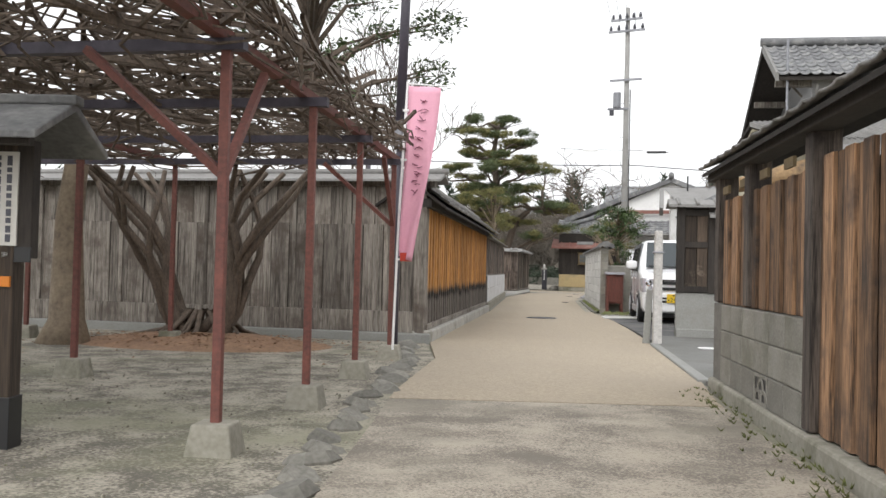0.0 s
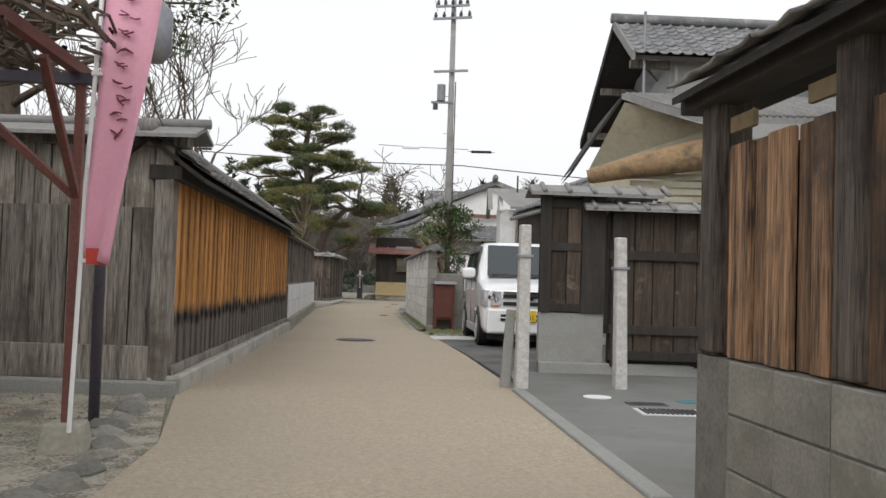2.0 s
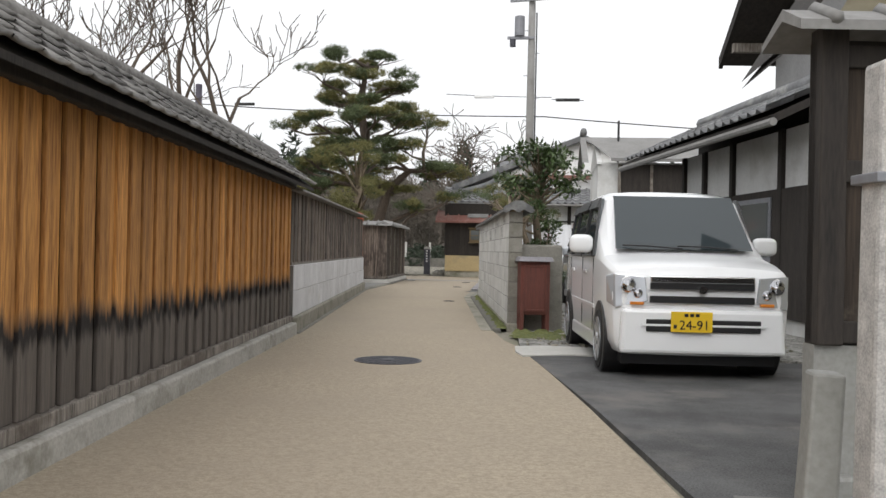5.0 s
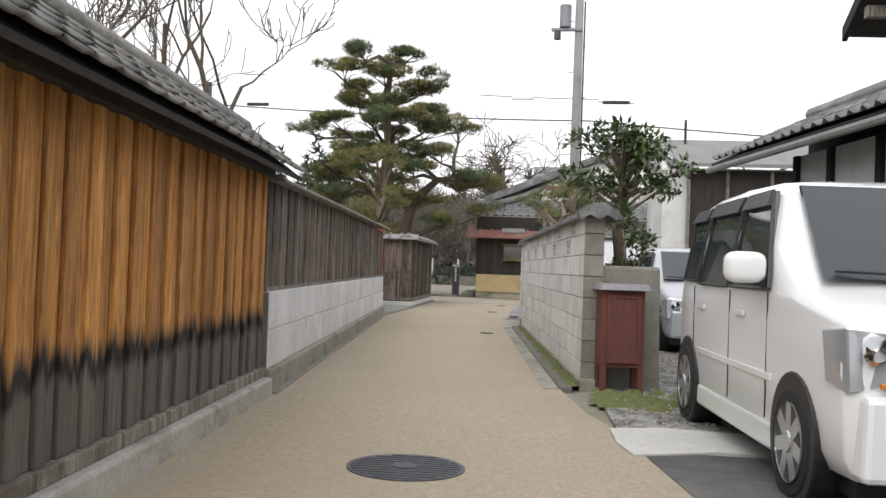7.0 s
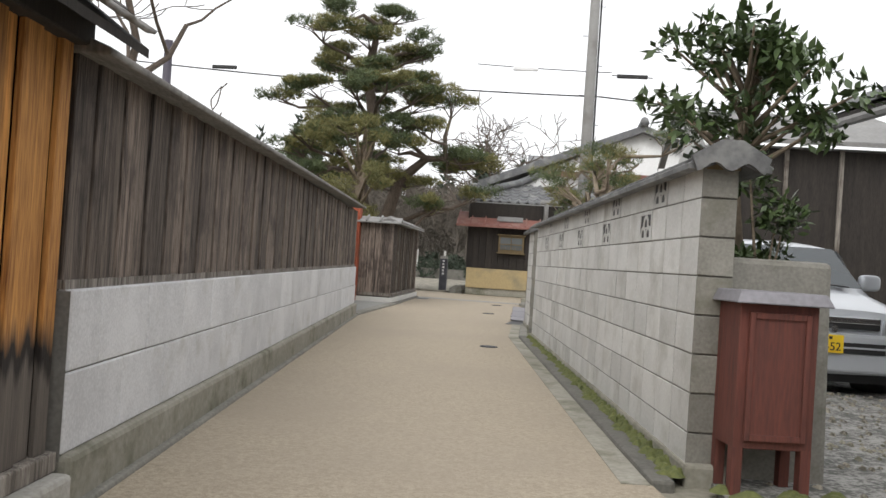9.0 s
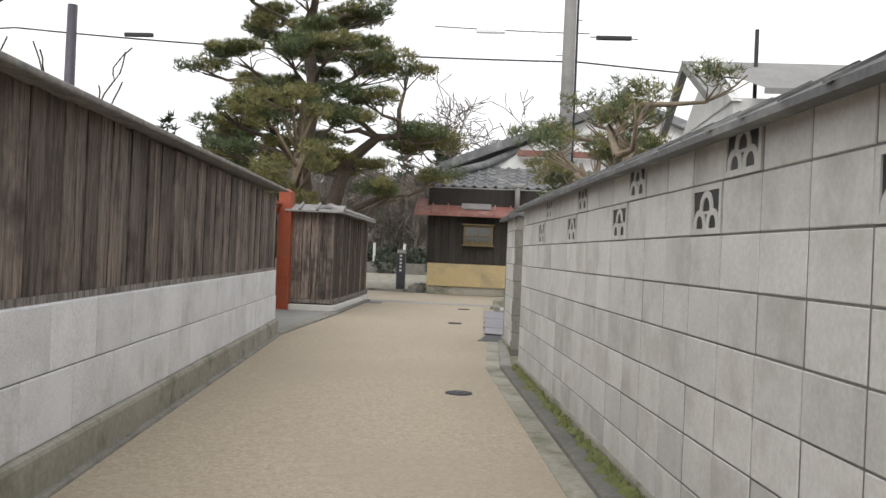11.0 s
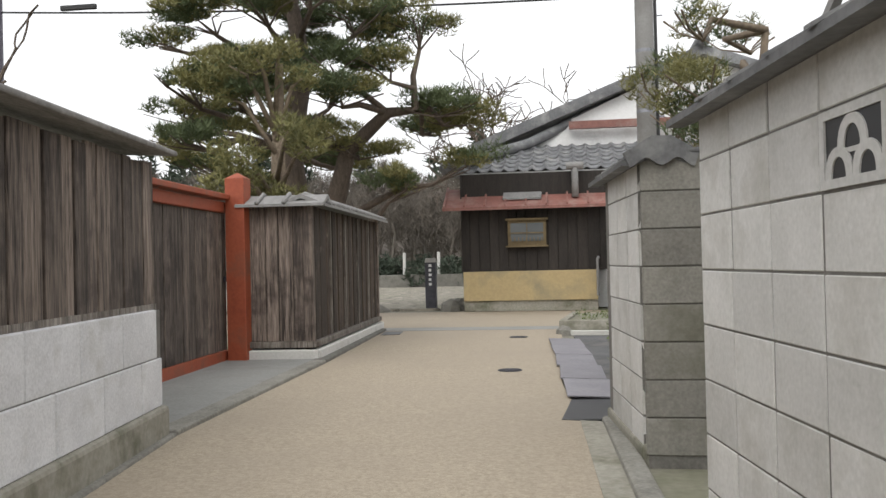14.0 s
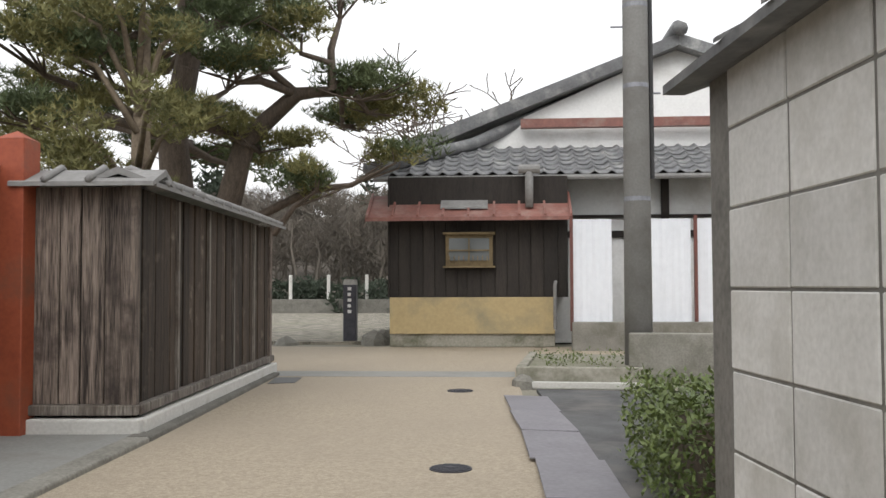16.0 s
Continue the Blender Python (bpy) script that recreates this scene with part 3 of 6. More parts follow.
# gate recess
gate_floor = Geo().prism([(-2.38, 24.65), (-3.9, 24.8), (-3.9, 29.2), (-2.56, 28.8)], -0.2, 0.03).make("pavement", M_CONC)
tagged(gate_floor, "grey concrete threshold slab at the gate", "pavement", kind="structure")
for i, (p, q) in enumerate(zip([(-1.20, 14.3), (-2.34, 24.6), (-2.5, 28.7)], [far(-2.34, 24.6), (-2.5, 28.7), (-2.78, 33.25)])):
    m, LL = along(p, q)
    k = tagged(Geo().box(0, -0.05, -0.1, LL, 0.12, 0.035 if i else 0.02).make("kerb", M_STONE, m=m, bevel=0.015), "worn dark stone kerb along the lane", "kerb", kind="structure")
gp0, gp1 = (-3.40, 24.9), (-3.62, 28.85)
m, LG = along(gp0, gp1)
gate = thing("gate", m, "closed wooden board gate in a vermilion frame", "gate")
Geo().box(0, -0.02, 0.02, LG, 0.06, 0.14).make("bottom_rail", M_RED, gate, bevel=0.01)
Geo().box(0, -0.03, 1.66, LG, 0.06, 1.78).make("top_rail", M_RED, gate, bevel=0.01)
Geo().box(-0.1, -0.1, 1.80, LG, 0.12, 1.86).make("cap_rail", M_RED, gate, bevel=0.01)
plank_row(gate, 0.0, LG, 0.14, 1.66, 0.02, 0.19, M_DARKPLANK)
post = thing("gate_post", pose(-3.46, 28.82, 0), "vermilion painted square gate post with pointed top", "post")
g = Geo().box(-0.11, -0.11, 0.02, 0.11, 0.11, 2.04)
g.add([(-0.11, -0.11, 2.04), (0.11, -0.11, 2.04), (0.11, 0.11, 2.04), (-0.11, 0.11, 2.04), (0, 0, 2.11)], [(0, 1, 4), (1, 2, 4), (2, 3, 4), (3, 0, 4)])
g.make("shaft", M_RED, post, bevel=0.008)
Geo().box(-0.15, -0.09, 0.9, -0.11, 0.0, 0.96).make("latch", M_IRON, post)

m, LS = along((-2.47, 24.62), (-3.5, 24.75))
side = tagged(Geo().box(0, -0.06, 0, LS, 0.06, 1.75).make("wall_gate_side", M_DARKPLANK, m=m), "dark board return wall at the gate", "wall", kind="structure")
# boarded enclosure past the gate
KA, KB, KC = (-3.36, 28.86), (-2.64, 28.9), (-2.89, 33.4)
for p, q, lab in ((KA, KB, "south"), (KB, KC, "east")):
    m, LK = along(p, q)
    w = Geo().box(0, 0.03, 0.02, LK, 0.1, 1.72).make("wall_enclosure_" + lab, M_BLACKWOOD, m=m)
    tagged(w, "dark brown boarded enclosure wall on a pale stone footing", "fence", kind="structure")
    Geo().box(0, -0.08, -0.05, LK + 0.06, 0.1, 0.13).make("plinth", M_CONC_W, w, bevel=0.015)
    Geo().box(0, -0.05, 0.15, LK + 0.03, 0.1, 0.22).make("sill_beam", M_GREYPLANK, w, bevel=0.008)
    Geo().box(LK - 0.1, -0.025, 0.2, LK + 0.012, 0.05, 1.73).make("post", M_DARKPLANK, w, bevel=0.006)
    Geo().extrude_x([(-0.17, 1.74), (0.1, 1.85), (0.32, 1.75), (0.32, 1.72), (0.1, 1.80), (-0.17, 1.71)], -0.1, LK + (0.17 if lab == "south" else 0.1)).make("coping", M_TIN, w)
    for k in range(int(LK / 0.3)):
        Geo().tube([(0.15 + k * 0.3, -0.18, 1.752), (0.15 + k * 0.3, 0.1, 1.866), (0.15 + k * 0.3, 0.32, 1.76)], 0.026, 6).make("coping_roll", M_TIN, w, smooth=True)
    # east boards take a darker material than the south boards
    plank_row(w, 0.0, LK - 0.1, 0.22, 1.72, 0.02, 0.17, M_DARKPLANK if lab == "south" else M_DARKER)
    if lab == "east":
        for k in range(4):
            Geo().box(0.9 + k * 0.9, -0.02, 0.22, 0.94 + k * 0.9, 0.02, 1.7).make("batten", M_GREYPLANK, w)
# no hole here: a flat black slab paints the shade of the drain gap
pit = tagged(Geo().prism([(-2.62, 32.3), (-2.35, 32.4), (-2.4, 32.95), (-2.7, 32.95)], -0.02, 0.005).make("drain_opening", M_BLACK), "open drain gap at the fence end, its shade painted black", "drain", kind="structure")

# ---------- east side of the lane ----------
# board fence on concrete blocks with a small roof
m, LR = along((4.1, -7.0), (3.02, 1.68))
E0 = Geo().box(0, -0.12, 0.05, LR, -0.03, 1.48).make("wall_east_near", M_BLACKWOOD, m=m)
tagged(E0, "reddish-brown board fence on grey concrete blocks under a narrow roof", "fence", kind="structure")
Geo().box(0, -0.12, -0.1, LR, 0.09, 0.09).make("plinth", M_PLINTH, E0, bevel=0.02)
XB = LR - 2.62
Geo().box(XB, -0.15, 0.09, LR - 0.005, 0.047, 0.695).make("block_core", M_JOINT, E0)
for x in (XB - 0.08, LR - 1.22, LR - 0.17):
    Geo().box(x, -0.1, 0.1 if x < XB else 0.71, x + 0.15, 0.055, 1.78).make("post", M_DARKPLANK, E0, bevel=0.01)
Geo().box(0, -0.06, 1.70, LR + 0.12, 0.10, 1.80).make("eave_beam", M_BLACKWOOD, E0, bevel=0.01)
Geo().extrude_x([(0.15, 1.765), (-0.03, 1.845), (-0.24, 1.765), (-0.24, 1.735), (-0.03, 1.81), (0.15, 1.735)], -0.1, LR + 0.08).make("roof_boarding", M_BLACKWOOD, E0)
for k in range(4):
    Geo().box(LR - 2.3 + k * 0.6, 0.03, 1.56, LR - 2.1 + k * 0.6, 0.05, 1.62).make("vent_slip", M_BRASSWOOD, E0)

# forecourt fence
m, LF = along((2.80, 7.75), (3.5, 7.82))
F1 = Geo().box(0, 0, 0, LF, 0.12, 0.66).make("wall_forecourt", M_CONC, m=m)
tagged(F1, "blackened board fence panel on a grey rendered base", "fence", kind="structure")
Geo().box(0, -0.06, -0.02, LF + 4.5, 0.1, 0.13).make("plinth", M_CONC, F1, bevel=0.015)
Geo().box(0, 0.03, 0.66, LF, 0.10, 1.92).make("backing", M_BLACKWOOD, F1)
for x in (0.0, LF - 0.26):
    Geo().box(x, -0.03, 0.66, x + (0.11 if x == 0 else 0.26), 0.1, 1.97).make("post", M_BLACKWOOD, F1, bevel=0.008)
for z in (0.67, 1.33, 1.80):
    Geo().box(0.1, -0.02, z, LF, 0.06, z + 0.09).make("rail", M_BLACKWOOD, F1, bevel=0.006)
plank_row(F1, 0.11, LF - 0.26, 0.74, 1.82, 0.012, 0.16, M_DARKER)
Geo().extrude_x([(-0.16, 1.96), (0.05, 2.05), (0.3, 1.95), (0.3, 1.92), (0.05, 2.0), (-0.16, 1.92)], -0.14, LF + 0.6).make("coping", M_TIN, F1)
for k in range(6):
    Geo().tube([(0.0 + k * 0.27, -0.17, 1.965), (0.0 + k * 0.27, 0.05, 2.06), (0.0 + k * 0.27, 0.3, 1.96)], 0.028, 6).make("coping_roll", M_TIN, F1, smooth=True)
m, LF2 = along((3.55, 7.78), (9.0, 7.95))
F2 = Geo().box(0, 0.05, 0.1, LF2, 0.12, 1.80).make("wall_forecourt_back", M_BLACKWOOD, m=m)
tagged(F2, "dark weathered board fence with rails under a tiled coping", "fence", kind="structure")
Geo().extrude_x([(-0.2, 1.80), (0.05, 1.88), (0.3, 1.8), (0.3, 1.77), (0.05, 1.84), (-0.2, 1.765)], -0.3, LF2).make("coping", M_TIN, F2)
for k in range(20):
    Geo().tube([(-0.2 + k * 0.28, -0.21, 1.80), (-0.2 + k * 0.28, 0.05, 1.885), (-0.2 + k * 0.28, 0.3, 1.805)], 0.028, 6).make("coping_roll", M_TIN, F2, smooth=True)
for z in (0.17, 0.45, 1.25):
    Geo().box(0, -0.035, z, LF2, 0.06, z + 0.1).make("rail", M_BLACKWOOD, F2, bevel=0.006)
for x in (0.02, 1.02, 2.1, 3.2, 4.3):
    Geo().box(x, -0.045, 0.1, x + 0.14, 0.06, 1.78).make("post", M_BLACKWOOD, F2, bevel=0.008)
Geo().box(1.25, -0.06, 1.655, 2.0, -0.048, 1.70).make("pale_strip", M_PAPER, F2)
plank_row(F2, 0.1, LF2, 0.2, 1.78, 0.02, 0.2, M_DARKER)

# pale block walls along the lane
def block_wall(p0, p1, rows, z0, row, label, name, deco=True, end=True):
    m, length = along(p0, p1)
    w = Geo().box(0.006, -0.142, -0.1, length - 0.006, 0.031, z0 + rows * row - 0.005).make(name, M_JOINT, m=m)
    tagged(w, label, "wall", kind="structure")
    return w, m, length


ROW = 0.195
R1, m1, LW1 = block_wall((1.26, 15.76), far(0.71, 22.5), 8, 0.037, ROW, "pale grey concrete block wall with pierced blocks and dark capping", "wall_east_blocks")
R2, m2, LW2 = block_wall((0.595, 24.0), (0.47, 25.2), 8, 0.037, ROW, "pale grey concrete block wall beside the entrance", "wall_east_far")
PIER = thing("wall_pier", pose(0.60, 23.98, 0, 0, 0, -2), "weathered grey concrete block pier with moulded cap", "pier", kind="structure")


def scalloped(name, mat, parent, m, w=0.42):
    """A wavy end tile under a small ridge cap."""
    poly = []
    for i in range(17):
        u = -1 + i / 8
        poly.append((u * w / 2, -0.045 - 0.022 * math.cos(u * 2.0 * math.pi) - 0.01 * abs(u)))
    top = [(w / 2 + 0.03, 0.0), (0.05, 0.085), (-0.05, 0.085), (-w / 2 - 0.03, 0.0)]
    g = Geo()
    pts = poly + top
    n = len(pts)
    g.add([(x, -0.02, z) for x, z in pts] + [(x, 0.02, z) for x, z in pts], [tuple(range(n)), tuple(range(2 * n - 1, n - 1, -1))] + [(i, (i + 1) % n, n + (i + 1) % n, n + i) for i in range(n)])
    return g.make(name, mat, parent, m)


for w, L, x0 in ((R1, LW1, -0.08), (R2, LW2, -0.1)):
    Geo().extrude_x([(0.13, 1.56), (-0.075, 1.665), (-0.28, 1.56), (-0.28, 1.535), (-0.22, 1.535), (-0.15, 1.56), (-0.075, 1.6), (0.0, 1.56), (0.07, 1.535), (0.13, 1.535)], x0, L + 0.08).make("capping", M_CAP, w)
    for k in range(int(L / 0.3)):
        Geo().extrude_x([(0.142, 1.566), (-0.075, 1.682), (-0.292, 1.566), (-0.292, 1.556), (-0.075, 1.67), (0.142, 1.556)], x0 + 0.02 + k * 0.3, x0 + 0.04 + k * 0.3 + 0.012 * (k % 3)).make("cap_joint", M_CAP, w)
    Geo().box(-0.01, -0.15, 1.545, L, 0.02, 1.575).make("bed_board", M_BRASSWOOD, w)
    Geo().box(-0.05, -0.16, -0.15, L + 0.03, 0.05, 0.085).make("footing", M_PLINTH, w, bevel=0.02)
    if x0 < 0:
        scalloped("cap_end", M_CAP, w, pose(x0, -0.075, 1.60, 0, 0, 90), 0.33)
# mossy gutter ledge at the foot of the block walls
PLACED = []
for p, q in (((1.1, 15.55), far(0.56, 22.5)), (far(0.56, 22.5), far(0.44, 25.2))):
    m, LL = along(p, q)
    kerb_ = tagged(Geo().box(0, -0.06, -0.1, LL, 0.06, 0.03).make("kerb", M_STONE, m=m, bevel=0.02), "mossy broken stone kerb at the wall foot", "kerb", kind="structure")
    gutter_ = tagged(Geo().box(0, 0.06, -0.05, LL, 0.2, 0.004).make("gutter", M_PLINTH, m=m), "dirty shallow gutter along the block wall", "gutter", kind="structure")
    PLACED += [kerb_, gutter_]
for p in range(8):
    z = 0.037 + p * ROW
    piece("block", slab(0.47, 0.30, ROW - 0.006, 0.004, M_BLOCK_D, "block") if p == 0 else PIER.children[0].data, PIER, pose(0.21, 0.1, z + ROW / 2))
    if p == 0:
        Geo().box(-0.015, -0.04, -0.1, 0.435, 0.24, 1.58).make("core", M_JOINT, PIER)
Geo().box(-0.04, -0.07, 1.59, 0.46, 0.26, 1.62).make("cap_slab", M_CAP, PIER, bevel=0.01)


# ---------- plants ----------
def tufts(pads, per, blade, width, seed, up=0.35, blades=5):
    """Needle tufts or leaves as thin triangles inside flattened pads (x, y, z, rx, ry, rz)."""
    r = np.random.RandomState(seed)
    vs = []
    for (x, y, z, rx, ry, rz) in pads:
        n = max(6, int(per * rx * ry / 0.25))
        p = r.normal(size=(n, 3))
        p /= np.linalg.norm(p, axis=1)[:, None]
        p *= (r.uniform(0.25, 1.0, (n, 1)) ** 0.5) * r.uniform(0.75, 1.15, (n, 1))
        p = p * (rx, ry, rz) + (x, y, z)
        for b in range(blades):
            d = r.normal(size=(n, 3))
            d[:, 2] = np.abs(d[:, 2]) * 0.8 + up
            d /= np.linalg.norm(d, axis=1)[:, None]
            s = np.cross(d, r.normal(size=(n, 3)))
            s /= np.linalg.norm(s, axis=1)[:, None] + 1e-9
            ln = blade * r.uniform(0.6, 1.2, (n, 1))
            vs.append(np.stack([p - s * width, p + s * width, p + d * ln], axis=1))
    v = np.concatenate(vs).reshape(-1, 3)
    return v, np.arange(len(v)).reshape(-1, 3)


def leaves(pads, per, size, seed, flat=0.4):
    """Pointed oval leaves, two triangles each, inside pads."""
    r = np.random.RandomState(seed)
    out = []
    for (x, y, z, rx, ry, rz) in pads:
        n = int(per * rx * rz / 0.1)
        p = r.normal(size=(n, 3))
        p /= np.linalg.norm(p, axis=1)[:, None]
        p *= r.uniform(0.3, 1.0, (n, 1)) ** 0.5
        p = p * (rx, ry, rz) + (x, y, z)
        d = r.normal(size=(n, 3))
        d[:, 2] = d[:, 2] * flat + 0.1
        d /= np.linalg.norm(d, axis=1)[:, None]
        s = np.cross(d, r.normal(size=(n, 3)) * 0.5 + (0, 0, 1))
        s /= np.linalg.norm(s, axis=1)[:, None] + 1e-9
        ln = size * r.uniform(0.7, 1.2, (n, 1))
        out.append(np.stack([p, p + d * ln * 0.5 + s * ln * 0.2, p + d * ln, p + d * ln * 0.5 - s * ln * 0.2], axis=1))
    v = np.concatenate(out).reshape(-1, 3)
    return v, np.arange(len(v)).reshape(-1, 4)


def crown(name, vf, mat, parent):
    me = bpy.data.meshes.new(name)
    me.from_pydata(vf[0].tolist(), [], vf[1].tolist())
    me.materials.append(mat)
    ob = new(name, me)
    ob.parent = parent
    return tagged(ob, kind="stuff")


def limb(g, p, d, length, r, depth, rnd, spread=0.6, lift=0.1, wiggle=0.25, kids=3, tips=None, n=5, rmin=0.004):
    """A crooked branch that forks."""
    pts, rad = [Vector(p)], [r]
    d = Vector(d).normalized()
    steps = 4
    for i in range(steps):
        d = (d + Vector((rnd.gauss(0, wiggle), rnd.gauss(0, wiggle), rnd.gauss(lift * 0.5, wiggle * 0.7)))).normalized()
        pts.append(pts[-1] + d * length / steps)
        rad.append(max(rmin, r * (1 - 0.5 * (i + 1) / steps)))
    g.tube(pts, rad, n if r > 0.02 else 3, caps=False)
    if tips is not None:
        tips.append(pts[-1])
    if depth > 0:
        for k in range(kids):
            i = rnd.choice((2, 3, 4, 4))
            e = (d + Vector((rnd.gauss(0, spread), rnd.gauss(0, spread), rnd.gauss(lift, spread * 0.6)))).normalized()
            limb(g, pts[i], e, length * rnd.uniform(0.55, 0.8), rad[i] * 0.7, depth - 1, rnd, spread, lift, wiggle, kids, tips, n, rmin)


def bare_tree(name, at, height, r, seed, label, mat, depth=5, spread=0.55, kids=3, lean=(0, 0, 1), lift=0.15, split=0.3, rmin=0.004):
    rnd = random.Random(seed)
    t = thing(name, pose(*at), label, "tree")
    g = Geo()
    top = Vector(lean).normalized() * height * split
    g.tube([(0, 0, -0.1), top * 0.5 + Vector((0.03, 0.02, 0)), top], [r * 1.25, r, r * 0.85], 8, caps=False)
    for k in range(4):
        a = k * 1.57 + rnd.uniform(-0.5, 0.5)
        limb(g, top, (math.cos(a) * 0.7, math.sin(a) * 0.7, 0.9), height * 0.36, r * 0.62, depth - 1, rnd, spread, lift, 0.22, kids, None, 5, rmin)
    g.make("branches", mat, t, smooth=True)
    return t


def pine(name, at, trunk, pads, label, seed, per=70, blade=0.16, width=0.006, r0=0.25, bark=M_BARK, split=0.35):
    """A cloud-pruned pine: crooked trunks, limbs out to each pad of needles."""
    rnd = random.Random(seed)
    t = thing(name, pose(*at), label, "tree")
    g = Geo()
    for line, ra in trunk:
        g.tube(line, [ra * (1 - 0.75 * i / (len(line) - 1)) for i in range(len(line))], 9, caps=False)
    allp = [Vector(p) for line, _ in trunk for p in line]
    for (x, y, z, rx, ry, rz) in pads:
        c = Vector((x, y, z - rz * 0.5))
        s = min(allp, key=lambda q: (q - c).length + (2.0 if q.z > c.z + 0.2 else 0))
        mid = s.lerp(c, 0.5) + Vector((rnd.gauss(0, 0.12), rnd.gauss(0, 0.12), rnd.gauss(0.0, 0.15)))
        q = s.lerp(c, 0.8) + Vector((rnd.gauss(0, 0.1), rnd.gauss(0, 0.1), -0.12))
        g.tube([s, mid, q, c], [r0 * 0.33, r0 * 0.25, r0 * 0.17, r0 * 0.06], 5, caps=False)
        for k in range(5):
            a = rnd.uniform(0, 6.28)
            g.tube([q, c + Vector((math.cos(a) * rx * 0.4, math.sin(a) * ry * 0.4, -0.05)), c + Vector((math.cos(a) * rx * 0.8, math.sin(a) * ry * 0.8, rz * 0.3))], [r0 * 0.1, r0 * 0.06, 0.008], 4, caps=False)
    g.make("trunk", bark, t, smooth=True)
    sub = []
    for (x, y, z, rx, ry, rz) in pads:
        for k in range(6):
            a, u = rnd.uniform(0, 6.28), rnd.uniform(0.1, 0.85)
            sub.append((x + math.cos(a) * rx * u, y + math.sin(a) * ry * u, z + rnd.uniform(-0.3, 0.5) * rz, rx * rnd.uniform(0.3, 0.5), ry * rnd.uniform(0.3, 0.5), rz * rnd.uniform(0.5, 0.9)))
    cut = int(len(sub) * split)
    rnd.shuffle(sub)
    crown("needles", tufts(sub[cut:], per, blade, width, seed), M_NEEDLE, t)
    if cut:
        crown("needles", tufts(sub[:cut], per, blade, width, seed + 1), M_NEEDLE_Y, t)
    return t


rp = random.Random(11)
pads = []
for z, R, n in ((8.2, 1.1, 3), (7.4, 1.8, 5), (6.6, 1.8, 5), (5.8, 2.6, 7), (5.0, 2.3, 6), (4.2, 3.1, 8), (3.4, 2.8, 6)):
    for k in range(n):
        a = 6.283 * k / n + rp.uniform(-0.4, 0.4)
        q = R * rp.uniform(0.5, 1.05)
        pads.append((math.cos(a) * q, math.sin(a) * q, z + rp.uniform(-0.18, 0.18), rp.uniform(0.8, 1.2), rp.uniform(0.8, 1.2), rp.uniform(0.18, 0.28)))
pads += [(3.1, -0.5, 4.1, 1.0, 0.8, 0.3), (3.6, -0.7, 3.0, 0.8, 0.7, 0.28), (2.6, 0.2, 5.9, 0.9, 0.6, 0.25), (1.6, 0.1, 7.7, 0.6, 0.6, 0.22), (-1.6, 0, 8.0, 0.7, 0.6, 0.22), (2.4, -0.8, 2.6, 0.9, 0.8, 0.3), (-2.6, -0.5, 5.7, 0.8, 0.6, 0.25)]
pine("pine_tree", (-5.3, 36.8, 0), [([(0, 0, -0.1), (0.1, 0, 1.8), (-0.1, 0.1, 3.4), (0.25, 0, 5.0), (0.0, 0, 6.5), (0.2, 0, 8.0)], 0.34), ([(1.0, -0.4, -0.1), (0.8, -0.3, 1.8), (1.2, -0.3, 3.3), (2.0, -0.3, 4.0), (2.6, -0.5, 4.0)], 0.27)], pads, "large cloud-pruned dark green pine behind the fence", 21, per=160, blade=0.18, width=0.011, split=0.45)
# rounder evergreen in front of it
t = thing("evergreen_tree", pose(-4.6, 33.6, 0), "yellow-green evergreen tree behind the boarded enclosure", "tree")
g = Geo().tube([(0, 0, -0.1), (0.05, 0, 1.5), (0, 0.1, 2.9), (0.1, 0, 4.4)], [0.2, 0.16, 0.12, 0.05], 8)
rr = random.Random(3)
pp = []
for k in range(17):
    a, z = rr.uniform(0, 6.28), rr.uniform(1.9, 4.6)
    q = rr.uniform(0.3, 1.15) * (1.2 - abs(z - 3.0) * 0.25)
    c = (math.cos(a) * q, math.sin(a) * q, z)
    g.tube([(0, 0, z * 0.75), (c[0] * 0.6, c[1] * 0.6, z - 0.15), c], [0.05, 0.035, 0.012], 5)
    pp.append((*c, rr.uniform(0.3, 0.5), rr.uniform(0.3, 0.5), rr.uniform(0.16, 0.28)))
g.make("trunk", M_BARK_PALE, t, smooth=True)
crown("needles", tufts(pp, 200, 0.14, 0.010, 5), M_NEEDLE_Y, t)

# bare trees behind the west fence and beyond
bare_tree("bare_tree", (-6.3, 24, 0), 8.4, 0.13, 5, "bare winter tree with fine upright branches", M_BARK, depth=5, spread=0.55, lift=0.22, rmin=0.013)
bare_tree("bare_tree", (-7.8, 21, 0), 6.6, 0.2, 8, "bare winter tree with heavy crooked limbs", M_BARK, depth=5, spread=0.6, rmin=0.01)
bare_tree("bare_tree", (-9.5, 31, 0), 5.4, 0.14, 9, "pollarded bare tree with knotty branches", M_BARK, depth=3, spread=0.8, kids=2, rmin=0.02)
bare_tree("cherry_tree", (-1.6, 56, 0), 9.0, 0.26, 12, "bare spreading cherry tree on the far bank", M_BARK, depth=5, spread=0.75, lift=0.0, split=0.24, rmin=0.022)
bare_tree("cherry_tree", (4.5, 62, 0), 8.5, 0.26, 14, "bare spreading cherry tree behind the house", M_BARK, depth=5, spread=0.75, lift=0.0, split=0.24, rmin=0.022)
